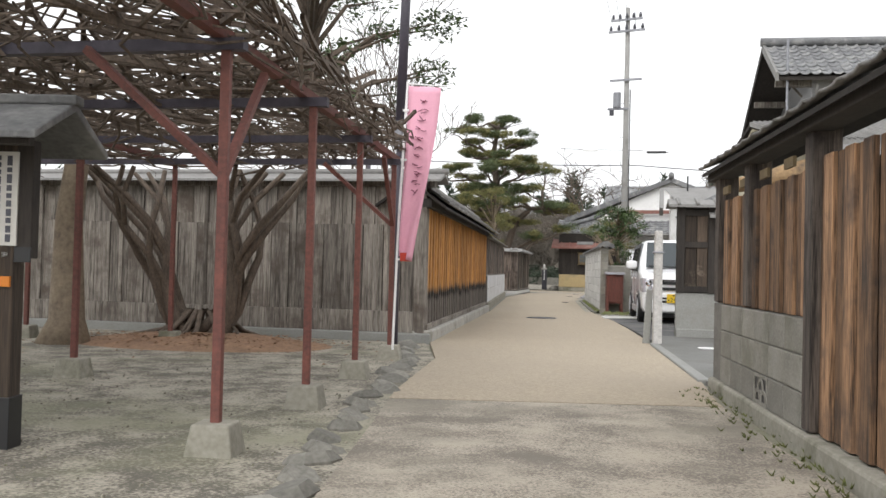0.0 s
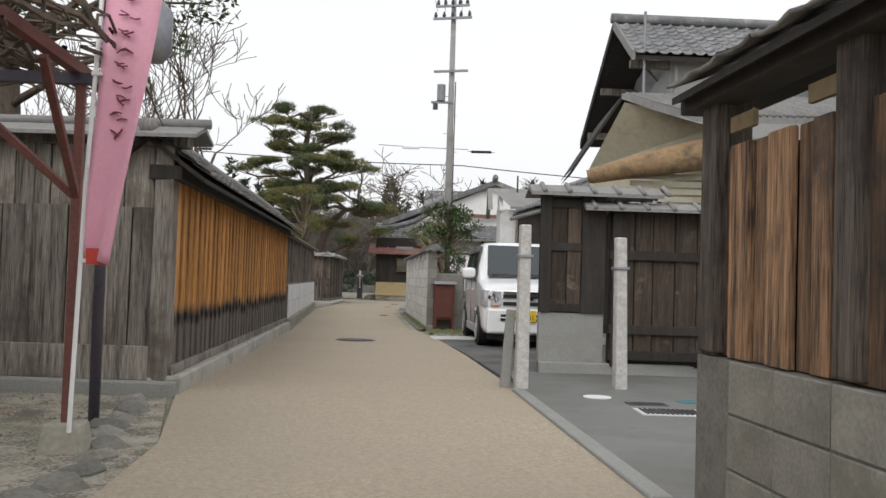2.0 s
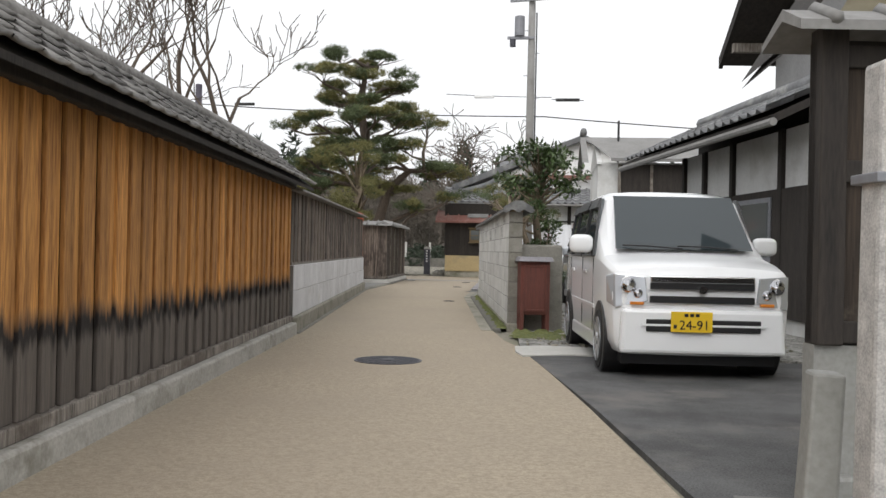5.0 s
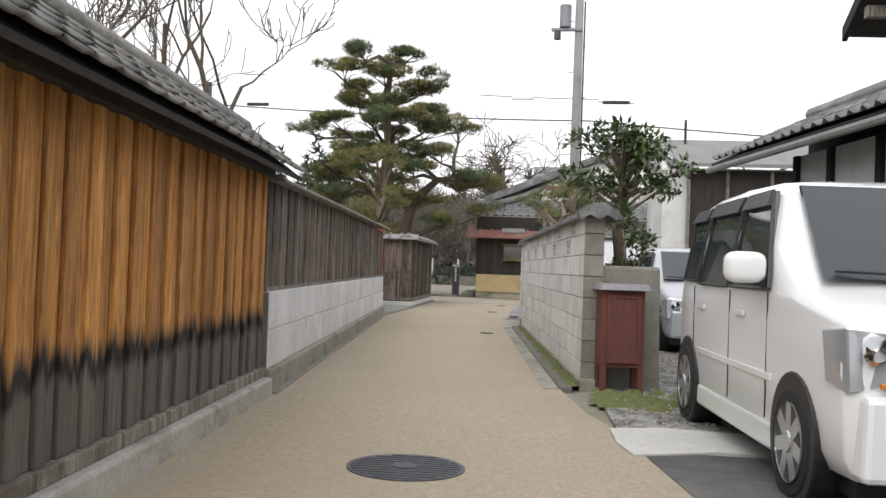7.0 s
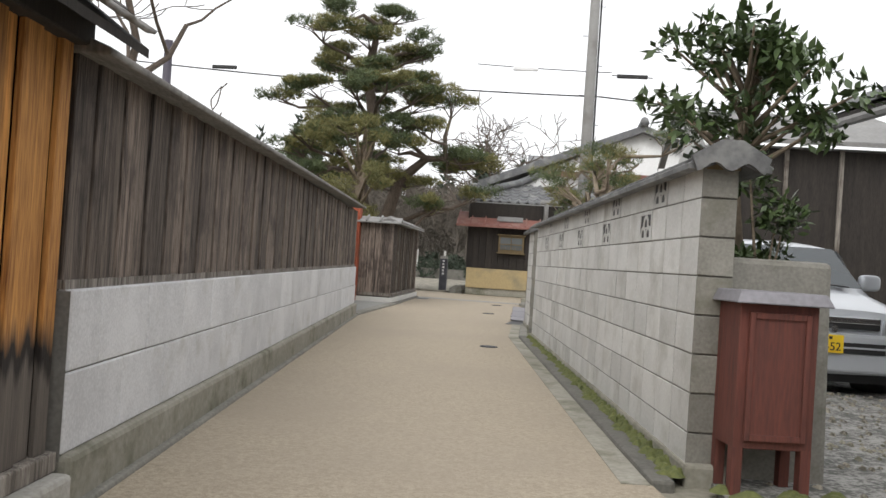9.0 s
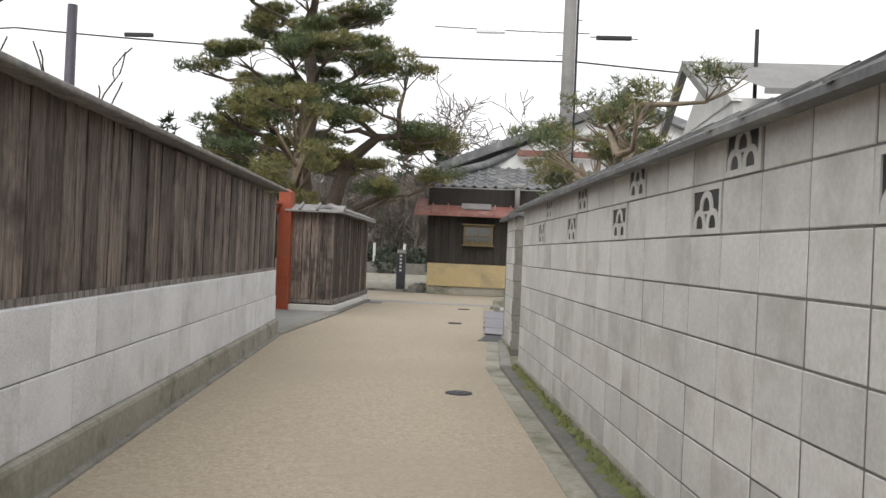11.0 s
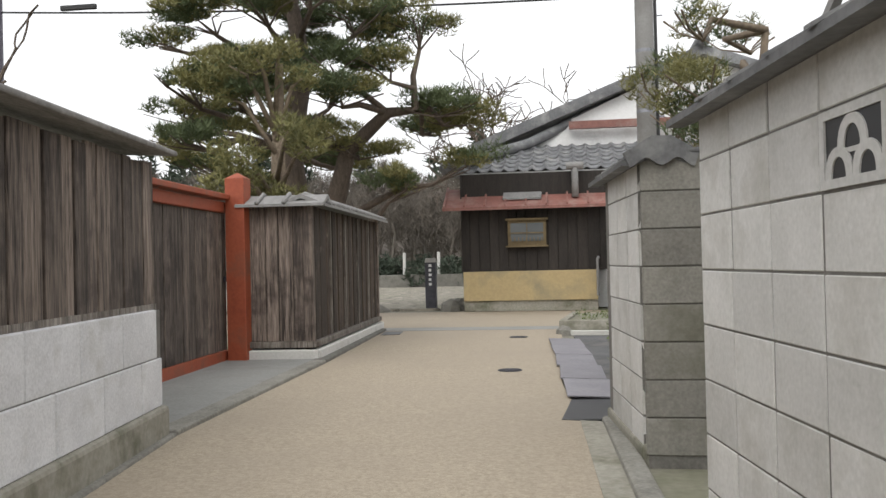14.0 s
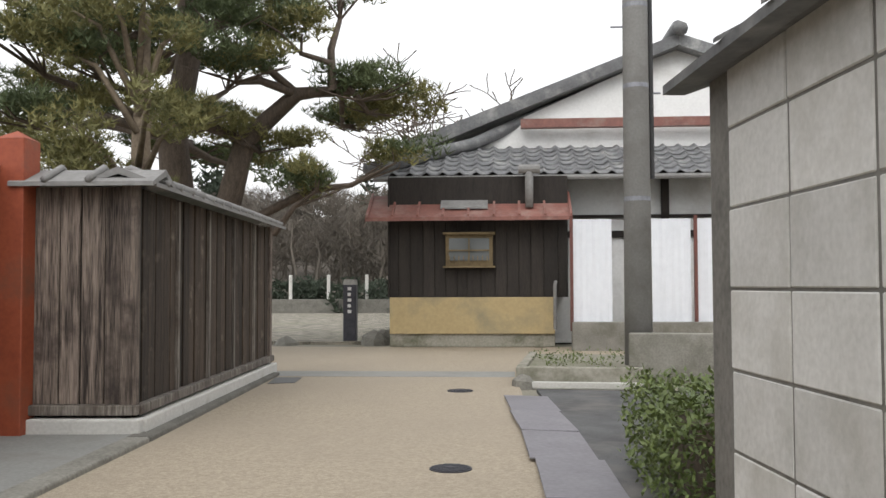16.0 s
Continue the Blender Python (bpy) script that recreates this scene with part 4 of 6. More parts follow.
# broadleaf tree over the pergola
t = thing("broadleaf_tree", pose(-2.7, 6.8, 0), "tall evergreen broadleaf tree over the pergola", "tree")
g = Geo().tube([(0, 0, -0.1), (0.05, 0, 2.2), (-0.1, 0.1, 4.2), (0.2, 0, 6)], [0.2, 0.16, 0.12, 0.05], 8)
rr = random.Random(13)
pp = []
for k in range(44):
    a, z = rr.uniform(0, 6.28), rr.uniform(3.1, 6.2)
    q = rr.uniform(0.5, 2.1)
    c = (math.cos(a) * q, math.sin(a) * q, z)
    g.tube([(0, 0, z * 0.8), (c[0] * 0.5, c[1] * 0.5, z - 0.2), c], [0.05, 0.03, 0.008], 5)
    pp.append((*c, rr.uniform(0.25, 0.5), rr.uniform(0.25, 0.5), rr.uniform(0.15, 0.3)))
g.make("trunk", M_BARK, t, smooth=True)
crown("leaves", leaves(pp, 190, 0.10, 6), M_LEAF, t)

# garden plants behind the block wall
t = thing("broadleaf_tree", pose(1.6, 16.75, 0), "small evergreen tree with long glossy leaves behind the block wall", "tree")
g = Geo().tube([(0, 0, -0.05), (0.03, 0, 0.8), (-0.04, 0.03, 1.5), (0.02, 0, 2.3)], [0.06, 0.055, 0.05, 0.02], 8)
rr = random.Random(17)
pp = []
for k in range(34):
    a, z = rr.uniform(0, 6.28), rr.uniform(1.85, 2.5)
    q = rr.uniform(0.08, 0.5) * (1.25 - abs(z - 2.1) * 1.1)
    c = (math.cos(a) * q, math.sin(a) * q, z)
    g.tube([(0, 0, z * 0.85), c], [0.02, 0.006], 5)
    pp.append((*c, 0.14, 0.14, 0.10))
g.make("trunk", M_BARK_PALE, t, smooth=True)
crown("leaves", leaves(pp, 420, 0.10, 7, flat=0.8), M_LEAF, t)
t = thing("shrub", pose(1.68, 16.45, 0), "loose green shrub beside the red cupboard", "shrub")
g = Geo()
pp = []
for k in range(18):
    a, z = rr.uniform(0, 6.28), rr.uniform(0.3, 1.75)
    q = rr.uniform(0.03, 0.2)
    c = (math.cos(a) * q, math.sin(a) * q, z)
    g.tube([(0, 0, 0), (c[0] * 0.4, c[1] * 0.4, z * 0.7), c], [0.015, 0.01, 0.004], 4)
    pp.append((*c, 0.13, 0.13, 0.12))
g.make("stems", M_BARK_PALE, t)
crown("leaves", leaves(pp, 900, 0.07, 9, flat=0.9), M_LEAF, t)
def garden_pine(at, seed, n, h):
    rr = random.Random(seed)
    pads = []
    for k in range(n):
        a = rr.uniform(0, 6.28)
        q = rr.uniform(0.25, 1.15)
        pads.append((math.cos(a) * q * 0.7, math.sin(a) * q * 1.3, rr.uniform(1.75, h), rr.uniform(0.22, 0.4), rr.uniform(0.25, 0.5), 0.13))
    pine("garden_pine", at, [([(0, 0, -0.05), (0.15, 0.1, 0.8), (-0.1, -0.1, 1.6), (0.05, 0.1, h - 0.2)], 0.1), ([(0.1, 0.05, 0.7), (-0.1, -0.6, 1.5), (-0.15, -1.0, 1.95)], 0.05)], pads, "pruned garden pine with pale crooked limbs behind the wall", seed, per=330, blade=0.09, width=0.004, r0=0.1, bark=M_BARK_PALE, split=0.5)


garden_pine((*far(1.55, 22.0), 0), 31, 15, 2.75)
garden_pine((1.6, 25.9, 0), 33, 16, 2.9)

# clipped hedge
t = thing("hedge", pose(0.95, 27.45, 0), "clipped yellow-green box hedge", "hedge")
hp = [(x, y, z, 0.13, 0.13, 0.11) for x in (-0.3, -0.12, 0.1, 0.35) for y in (-0.5, -0.25, 0, 0.25, 0.5) for z in (0.12, 0.3, 0.46)]
crown("leaves", leaves(hp, 900, 0.045, 15, flat=1.0), M_HEDGE, t)
Geo().box(-0.22, -0.4, 0.0, 0.28, 0.4, 0.38, 0.05).make("twigs", M_BARK, t)

# wooded hill
hill = Geo()
for i in range(41):
    for j in range(9):
        x = -90 + i * 5
        y = 66 + j * 7
        z = max(0, j * 1.0 + 2.0 * noise.noise(Vector((x * 0.05, y * 0.05, 0)))) + (0.5 if j else -0.2)
        hill.v.append((x, y, z))
for i in range(40):
    for j in range(8):
        a = i * 9 + j
        hill.f.append((a, a + 1, a + 10, a + 9))
tagged(hill.make("backdrop_hill", M_SCRUB, smooth=True), "wooded hillside beyond the lot in winter", "hill", kind="structure")
scrub = []
rh = random.Random(41)
gs = Geo()
for k in range(520):
    x, y = rh.uniform(-60, 40), rh.uniform(61, 95)
    z0 = max(0, (y - 66) / 7 * 1.0)
    h = rh.uniform(2.5, 5.5)
    gs.tube([(x, y, z0 - 0.5), (x + rh.gauss(0, 0.3), y, z0 + h * 0.5), (x + rh.gauss(0, 0.5), y, z0 + h)], [0.09, 0.06, 0.02], 4, caps=False)
    for b in range(3):
        scrub.append((x + rh.gauss(0, 0.8), y + rh.gauss(0, 0.5), z0 + h * rh.uniform(0.45, 0.95), 1.1, 1.1, 0.9))
v, f = tufts(scrub, 9, 0.9, 0.022, 43, up=0.5, blades=4)
k0 = len(gs.v)
gs.v.extend(map(tuple, v.tolist()))
gs.f.extend([tuple(int(i) + k0 for i in q) for q in f])
tagged(gs.make("far_woods", M_SCRUB), "grey-brown leafless winter woods on the hill", "woods", kind="stuff")
cedar = []
for k in range(70):
    x, y = rh.uniform(-70, 30), rh.uniform(78, 110)
    h = rh.uniform(5, 9)
    for q in range(7):
        cedar.append((x, y, 4 + h * q / 7, 1.5 * (1.05 - q / 7), 1.5 * (1.05 - q / 7), 0.9))
ob = crown("far_conifers", tufts(cedar, 10, 0.8, 0.12, 47, up=0.2, blades=4), M_CEDAR, None)
tagged(ob, "dark conifers standing above the winter woods", "woods", kind="stuff")
bushes = [(rh.uniform(-25, -3), rh.uniform(57, 62), rh.uniform(0.2, 1.0), 0.7, 0.6, 0.5) for k in range(40)]
ob = crown("far_bushes", tufts(bushes, 40, 0.3, 0.05, 48, up=0.2, blades=4), M_CEDAR, None)
tagged(ob, "dark green bushes at the edge of the lot", "bushes", kind="stuff")
bank = Geo().box(-34, 57.2, -0.1, -2, 58.4, 0.55).make("bank", M_STONE)
tagged(bank, "low stone-faced bank at the back of the lot", "bank", kind="structure")
for k in range(14):
    q = Geo().box(-0.06, -0.06, 0.5, 0.06, 0.06, 1.5).make("fence_post", M_CONC_W, bevel=0.01)
    q.matrix_basis = pose(-22 + k * 1.5, 57.8, 0)
    tagged(q, "pale concrete fence post on the bank", "post", group="posts on the bank")


# ---------- vehicles ----------
def text(name, words, size, mat, parent, m, extrude=0.002):
    cu = bpy.data.curves.new(name, "FONT")
    cu.body, cu.size, cu.extrude = words, size, extrude
    cu.align_x, cu.align_y = "CENTER", "CENTER"
    cu.materials.append(mat)
    ob = new(name, cu)
    ob.parent = parent
    ob.matrix_local = m
    return ob


def car(m, label, paint, plate, S, half, win, wheel_y, wr=0.275, screen=None, side=None, grille_z=0.74):
    """Front at y = 0, tail towards +y. S: stations (y, belt z, top z, belt half-width, top half-width)."""
    t = thing("car", m, label, "car")
    g = Geo()
    n = 0
    for (y, zb, zt, wb, wt) in S:
        ring = [(0.0, zt), (wt * 0.55, zt - 0.006), (wt * 0.88, zt - 0.022), (wt, zt - 0.07 if zt - zb > 0.2 else zt - 0.03), ((wb + wt) / 2 + 0.012, (zb + zt) / 2), (wb, zb), (wb + 0.012, zb - 0.16), (wb + 0.008, 0.5), (wb - 0.005, 0.30), (wb - 0.05, 0.21), (0, 0.2)]
        full = ring + [(-x, z) for x, z in ring[-2:0:-1]]
        n = len(full)
        g.v.extend([(x, y, z) for x, z in full])
    for i in range(len(S) - 1):
        for j in range(n):
            a, b = i * n + j, i * n + (j + 1) % n
            g.f.append((a, b, b + n, a + n))
    g.f.append(tuple(range(n)))
    g.f.append(tuple(range((len(S) - 1) * n, len(S) * n)))
    g.make("body", paint, t, smooth=True, bevel=0.012)
    for y0, z0, w0, y1, z1, w1 in (screen,):
        d = 0.012
        Geo().add([(-w0, y0 - d, z0), (w0, y0 - d, z0), (w1, y1 - d, z1), (-w1, y1 - d, z1), (-w0, y0 + 0.02, z0), (w0, y0 + 0.02, z0), (w1, y1 + 0.02, z1), (-w1, y1 + 0.02, z1)], [(0, 1, 2, 3), (0, 4, 5, 1), (1, 5, 6, 2), (2, 6, 7, 3), (3, 7, 4, 0)]).make("windscreen", M_CARGLASS, t)
        for sx in (-0.32, 0.16):
            Geo().tube([(sx + 0.3, y0 - 0.02, z0 + 0.01), (sx, y0 - 0.025, z0 + 0.03), (sx - 0.22, y0 + 0.0, z0 + 0.035)], 0.008, 5).make("wiper", M_BLACK, t)
    for s in (-1, 1):
        for (ya, yb, zb, yc, yd, zt, wb, wt) in side:
            o = 0.012
            v = [(s * (wb + o), ya, zb), (s * (wb + o), yb, zb), (s * (wt + o), yd, zt), (s * (wt + o), yc, zt)]
            v += [(s * (wb - 0.02), ya, zb), (s * (wb - 0.02), yb, zb), (s * (wt - 0.02), yd, zt), (s * (wt - 0.02), yc, zt)]
            Geo().add(v, [(0, 1, 2, 3), (0, 4, 5, 1), (1, 5, 6, 2), (2, 6, 7, 3), (3, 7, 4, 0)]).make("side_window", M_CARGLASS, t)
            edge = [Vector(q) + Vector((s * 0.003, 0, 0)) for q in v[:4]]
            Geo().tube(edge + edge[:1], 0.011, 5).make("window_seal", M_BLACK, t)
            hang = [edge[3], edge[2], edge[2].lerp(edge[1], 0.16), edge[3].lerp(edge[0], 0.16)]
            lip = [q + Vector((s * (0.012 if k < 2 else 0.035), 0, 0)) for k, q in enumerate(hang)]
            Geo().add([tuple(q) for q in hang + lip], [(4, 5, 6, 7), (0, 1, 5, 4), (1, 2, 6, 5), (2, 3, 7, 6), (3, 0, 4, 7)]).make("rain_visor", M_BLACK, t)
        zb0 = side[0][2]
        mir = bmesh.new()
        bmesh.ops.create_uvsphere(mir, u_segments=20, v_segments=14, radius=1.0)
        for v in mir.verts:
            v.co = Vector([math.copysign(abs(c) ** 0.55, c) * h for c, h in zip(v.co, (0.11, 0.06, 0.085))])
        me = bpy.data.meshes.new("mirror")
        mir.to_mesh(me)
        mir.free()
        me.materials.append(paint)
        for pg in me.polygons:
            pg.use_smooth = True
        piece("mirror", me, t, pose(s * (half + 0.12), side[0][0] + 0.08, zb0 + 0.11))
        Geo().box(s * half - 0.03, side[0][0] + 0.05, zb0 - 0.01, s * half + 0.05, side[0][0] + 0.12, zb0 + 0.07).make("mirror_foot", M_BLACK, t, bevel=0.01)
        for yy in (side[0][1] - 0.25, side[0][1] + 0.72):
            h = Geo().box(s * (half + 0.012), yy - 0.09, zb0 - 0.17, s * (half + 0.03), yy + 0.09, zb0 - 0.135).make("door_handle", paint, t, bevel=0.006)
        Geo().box(s * (half + 0.008), wheel_y[0] + 0.34, 0.52, s * (half + 0.022), wheel_y[1] - 0.34, 0.56).make("side_moulding", paint, t, bevel=0.005)
        Geo().box(s * (half - 0.08), wheel_y[0] + 0.30, 0.16, s * (half + 0.005), wheel_y[1] - 0.30, 0.30).make("side_skirt", paint, t, bevel=0.02)
        for yy in (side[0][1] + 0.02, side[0][1] + 0.98, side[0][0] + 0.02):
            Geo().box(s * (half + 0.006), yy, 0.32, s * (half + 0.0135), yy + 0.003, zb0 - 0.02).make("door_gap", M_BLACK, t)
        for wy in wheel_y:
            w = Geo().tube([(s * (half - 0.2), 0, 0), (s * (half + 0.004), 0, 0), (s * (half + 0.0165), 0, 0)], [wr + 0.05, wr + 0.05, wr + 0.042], 28).make("wheel_arch", M_BLACK, t, pose(0, wy, wr + 0.015))
            wh = new("wheel")
            wh.parent = t
            wh.matrix_local = pose(0, wy, wr)
            x1 = s * (half + 0.024)
            Geo().tube([(s * (half - 0.16), 0, 0), (s * (half - 0.14), 0, 0), (x1 - s * 0.02, 0, 0), (x1, 0, 0)], [wr * 0.9, wr, wr, wr * 0.9], 32).make("tyre", M_RUBBER, wh, smooth=False)
            rim = Geo().tube([(x1 - s * 0.03, 0, 0), (x1 + s * 0.003, 0, 0)], [wr * 0.70, wr * 0.70], 28)
            rim.make("rim", M_IRON, wh)
            sp = Geo()
            for k in range(7):
                a = 2 * math.pi * k / 7
                mm = Matrix.Rotation(a, 4, "X")
                sp.box(x1 - 0.006, -0.035, 0.03, x1 + 0.012, 0.035, wr * 0.68, m=mm)
            sp.tube([(x1, 0, 0), (x1 + s * 0.016, 0, 0)], [0.06, 0.05], 14)
            sp.tube([(x1 - s * 0.005, 0, 0), (x1 + s * 0.01, 0, 0)], [wr * 0.7, wr * 0.7], 28, caps=False)
            sp.make("spokes", M_ALLOY, wh)
        # lamps wrap round the front corner
        zl = grille_z
        lamp = Geo().add([(s * 0.44, -0.014, zl - 0.1), (s * (half - 0.03), 0.035, zl - 0.16), (s * (half - 0.02), 0.05, zl + 0.12), (s * 0.46, -0.004, zl + 0.1), (s * (half + 0.018), 0.22, zl + 0.1), (s * (half + 0.02), 0.16, zl - 0.12), (s * 0.44, 0.06, zl - 0.1), (s * 0.46, 0.06, zl + 0.1)], [(0, 1, 2, 3), (1, 5, 4, 2), (3, 2, 4, 7), (0, 6, 5, 1), (0, 3, 7, 6)])
        lamp.make("headlamp", M_LENS, t, bevel=0.008)
        for lx, lz, lr in ((0.60, 0.03, 0.062), (0.52, -0.035, 0.04)):
            Geo().tube([(s * lx, -0.004, zl + lz), (s * lx, 0.022 - 0.03, zl + lz), (s * lx, 0.02, zl + lz)], [lr, lr * 0.8, lr * 0.3], 18).make("reflector", M_CHROME, t, smooth=True)
        Geo().box(s * 0.47 if s > 0 else -0.58, -0.012, zl - 0.13, s * 0.58 if s > 0 else -0.47, 0.03, zl - 0.105).make("indicator", M_AMBER, t, bevel=0.006)
    zl = grille_z
    Geo().box(-0.42, -0.02, zl + 0.05, 0.42, 0.03, zl + 0.11).make("grille_bar", M_CHROME, t, bevel=0.01)
    Geo().box(-0.42, -0.008, zl - 0.0, 0.42, 0.02, zl + 0.05).make("grille", M_BLACK, t)
    Geo().box(-0.42, -0.008, zl - 0.11, 0.42, 0.02, zl - 0.055).make("grille", M_BLACK, t)
    Geo().tube([(0, -0.03, zl + 0.0), (0, -0.005, zl + 0.0)], 0.035, 6).make("badge", M_CHROME, t)
    Geo().box(-half + 0.06, -0.06, 0.22, half - 0.06, 0.1, 0.58, 0.02).make("bumper", paint, t, bevel=0.03)
    Geo().box(-0.46, -0.065, 0.40, 0.46, -0.05, 0.50).make("air_intake", M_BLACK, t, bevel=0.01)
    Geo().box(-0.5, -0.067, 0.445, 0.5, -0.055, 0.462).make("intake_slat", paint, t)
    px = -0.10
    Geo().box(px - 0.165, -0.085, 0.40, px + 0.165, -0.072, 0.565).make("number_plate", M_PLATE, t, bevel=0.003)
    text("plate_digits", plate, 0.105, M_BLACK, t, pose(px + 0.02, -0.087, 0.455, 90, 0, 0))
    for k in range(3):
        Geo().box(px - 0.06 + k * 0.045, -0.088, 0.525, px - 0.03 + k * 0.045, -0.084, 0.55).make("plate_mark", M_BLACK, t)
    Geo().box(px - 0.145, -0.088, 0.43, px - 0.12, -0.084, 0.46).make("plate_mark", M_BLACK, t)
    Geo().box(-half + 0.1, 0.1, 0.12, half - 0.1, wheel_y[1] + 0.2, 0.25).make("underbody", M_BLACK, t)
    return t


VAN = [(0.02, 0.80, 0.86, 0.62, 0.56), (0.07, 0.86, 0.93, 0.70, 0.62), (0.30, 0.90, 0.985, 0.722, 0.64), (0.66, 0.96, 1.04, 0.728, 0.64), (0.95, 0.98, 1.30, 0.728, 0.63), (1.22, 0.98, 1.58, 0.728, 0.605), (1.5, 0.98, 1.63, 0.728, 0.60), (2.2, 0.98, 1.645, 0.728, 0.60), (2.9, 0.98, 1.63, 0.725, 0.595), (3.25, 0.98, 1.60, 0.715, 0.585), (3.34, 0.96, 1.52, 0.69, 0.565), (3.38, 0.9, 1.3, 0.66, 0.56)]
car(pose(2.97, 11.42, 0.0, 0, 0, 5), "white boxy minivan parked beside the lane", M_CARWHITE, "24-91", VAN, 0.728, None, (0.60, 2.93),
    screen=(0.64, 1.065, 0.60, 1.17, 1.565, 0.545), side=[(1.02, 1.78, 1.0, 1.30, 1.76, 1.545, 0.728, 0.628), (1.86, 2.60, 1.0, 1.86, 2.56, 1.545, 0.728, 0.626), (2.72, 3.12, 1.02, 2.70, 3.14, 1.53, 0.722, 0.618)])
CARB = [(0.02, 0.66, 0.74, 0.58, 0.5), (0.08, 0.72, 0.80, 0.68, 0.6), (0.45, 0.80, 0.90, 0.722, 0.64), (0.85, 0.86, 0.97, 0.728, 0.64), (1.15, 0.90, 1.17, 0.728, 0.62), (1.5, 0.92, 1.42, 0.728, 0.58), (2.0, 0.92, 1.48, 0.728, 0.56), (2.8, 0.92, 1.45, 0.72, 0.55), (3.2, 0.90, 1.3, 0.70, 0.55), (3.36, 0.84, 1.0, 0.66, 0.56)]
car(pose(3.1, 19.85, 0.0, 0, 0, 6), "silver small hatchback parked on the gravel", M_CARSILVER, "58-52", CARB, 0.728, None, (0.62, 2.90), screen=(0.83, 0.995, 0.60, 1.44, 1.40, 0.52),
    side=[(1.15, 1.85, 0.95, 1.55, 1.85, 1.38, 0.728, 0.60), (1.93, 2.6, 0.95, 1.93, 2.45, 1.38, 0.728, 0.60)], grille_z=0.62)

# ---------- posts and small things by the forecourt ----------
def granite_post(x, y, h, lean):
    t = thing("gate_post", pose(x, y, 0, 0, lean, 8), "speckled pale granite gate post on the forecourt", "post", group="granite gate posts")
    Geo().box(-0.06, -0.06, -0.1, 0.06, 0.06, h, 0.01).make("shaft", M_GRANITE, t, bevel=0.015)
    Geo().box(-0.068, -0.068, h - 0.3, 0.068, 0.068, h - 0.275).make("strap", M_STEEL, t, bevel=0.003)
    return t


granite_post(2.53, 6.2, 1.5, 0)
granite_post(3.46, 6.42, 1.42, -1)
granite_post(5.5, 7.1, 1.45, -2)
stake = tagged(Geo().box(-0.06, -0.05, -0.1, 0.04, 0.05, 0.72, 0.008).make("stone_stub", M_CONC, bevel=0.01), "short grey concrete stub beside the granite post", "post")
stake.matrix_basis = pose(2.40, 6.34, 0, 0, 3, 0)
m, LL = along((2.92, 2.05), (2.49, 6.1))
tagged(Geo().box(0, -0.06, -0.1, LL, 0.05, 0.022).make("kerb", M_CONC, m=m, bevel=0.012), "chipped grey concrete kerb of the forecourt", "kerb", kind="structure")
grate = thing("drain_grate", pose(3.6, 4.9, 0.012, 0, 0, 3), "rusty steel drain grate in the forecourt", "grate")
Geo().box(-0.26, -0.18, 0.0, 0.26, 0.18, 0.006).make("frame", M_CONC_W, grate)
for k in range(12):
    Geo().box(-0.22 + k * 0.037, -0.14, 0.004, -0.2 + k * 0.037, 0.14, 0.014).make("bar", M_IRON, grate)
tagged(Geo().tube([(3.15, 5.7, 0.005), (3.15, 5.7, 0.02)], 0.12, 24).make("manhole_cover", M_WHITE), "small white round cover in the forecourt", "cover")


tagged(Geo().tube([(3.9, 5.6, 0.005), (3.9, 5.6, 0.016), (3.9, 5.6, 0.019)], [0.11, 0.11, 0.09], 24).make("valve_cover", plain("teal_paint", (0.05, 0.16, 0.18), 0.6)), "small teal round cover in the forecourt", "cover")
lid = tagged(Geo().box(-0.16, -0.1, 0.0, 0.16, 0.1, 0.006).make("steel_cover", M_IRON, bevel=0.003), "rusty rectangular steel cover in the forecourt", "cover")
lid.matrix_basis = pose(3.5, 5.36, 0.011, 0, 0, 3)
tall = tagged(Geo().box(5.62, 7.55, 0.0, 7.2, 7.66, 2.06).make("wall_gate_tall", M_BLACKWOOD), "tall blackened board gate wall with a grey tile coping", "gate", kind="structure")
for x in (5.6, 6.4, 7.1):
    Geo().box(x, 7.51, 0.0, x + 0.12, 7.7, 2.08).make("post", M_BLACKWOOD, tall, bevel=0.008)
for z in (0.45, 1.25, 1.9):
    Geo().box(5.72, 7.52, z, 7.1, 7.56, z + 0.09).make("rail", M_BLACKWOOD, tall, bevel=0.006)
plank_row(tall, 5.72, 7.1, 0.1, 2.0, 7.535, 0.18, M_DARKER)
Geo().extrude_x([(7.38, 2.09), (7.6, 2.19), (7.85, 2.09), (7.85, 2.05), (7.6, 2.14), (7.38, 2.05)], 5.45, 7.3).make("coping", M_TIN, tall)
for k in range(6):
    Geo().tube([(5.5 + k * 0.3, 7.37, 2.095), (5.5 + k * 0.3, 7.6, 2.2), (5.5 + k * 0.3, 7.85, 2.095)], 0.028, 6).make("coping_roll", M_TIN, tall, smooth=True)


def manhole(x, y, r, label):
    t = thing("manhole_cover", pose(x, y, 0.0), label, "manhole cover")
    Geo().tube([(0, 0, -0.02), (0, 0, 0.006)], r, 40).make("rim", M_IRON, t)
    for k in range(-5, 6):
        h = math.sqrt(max(0.0, (r * 0.92) ** 2 - (k * r / 6) ** 2))
        Geo().box(-h, k * r / 6 - r * 0.045, 0.004, h, k * r / 6 + r * 0.045, 0.010).make("rib", M_IRON, t)
    Geo().tube([(0, 0, 0.004), (0, 0, 0.013)], r * 0.22, 20).make("boss", M_IRON, t)


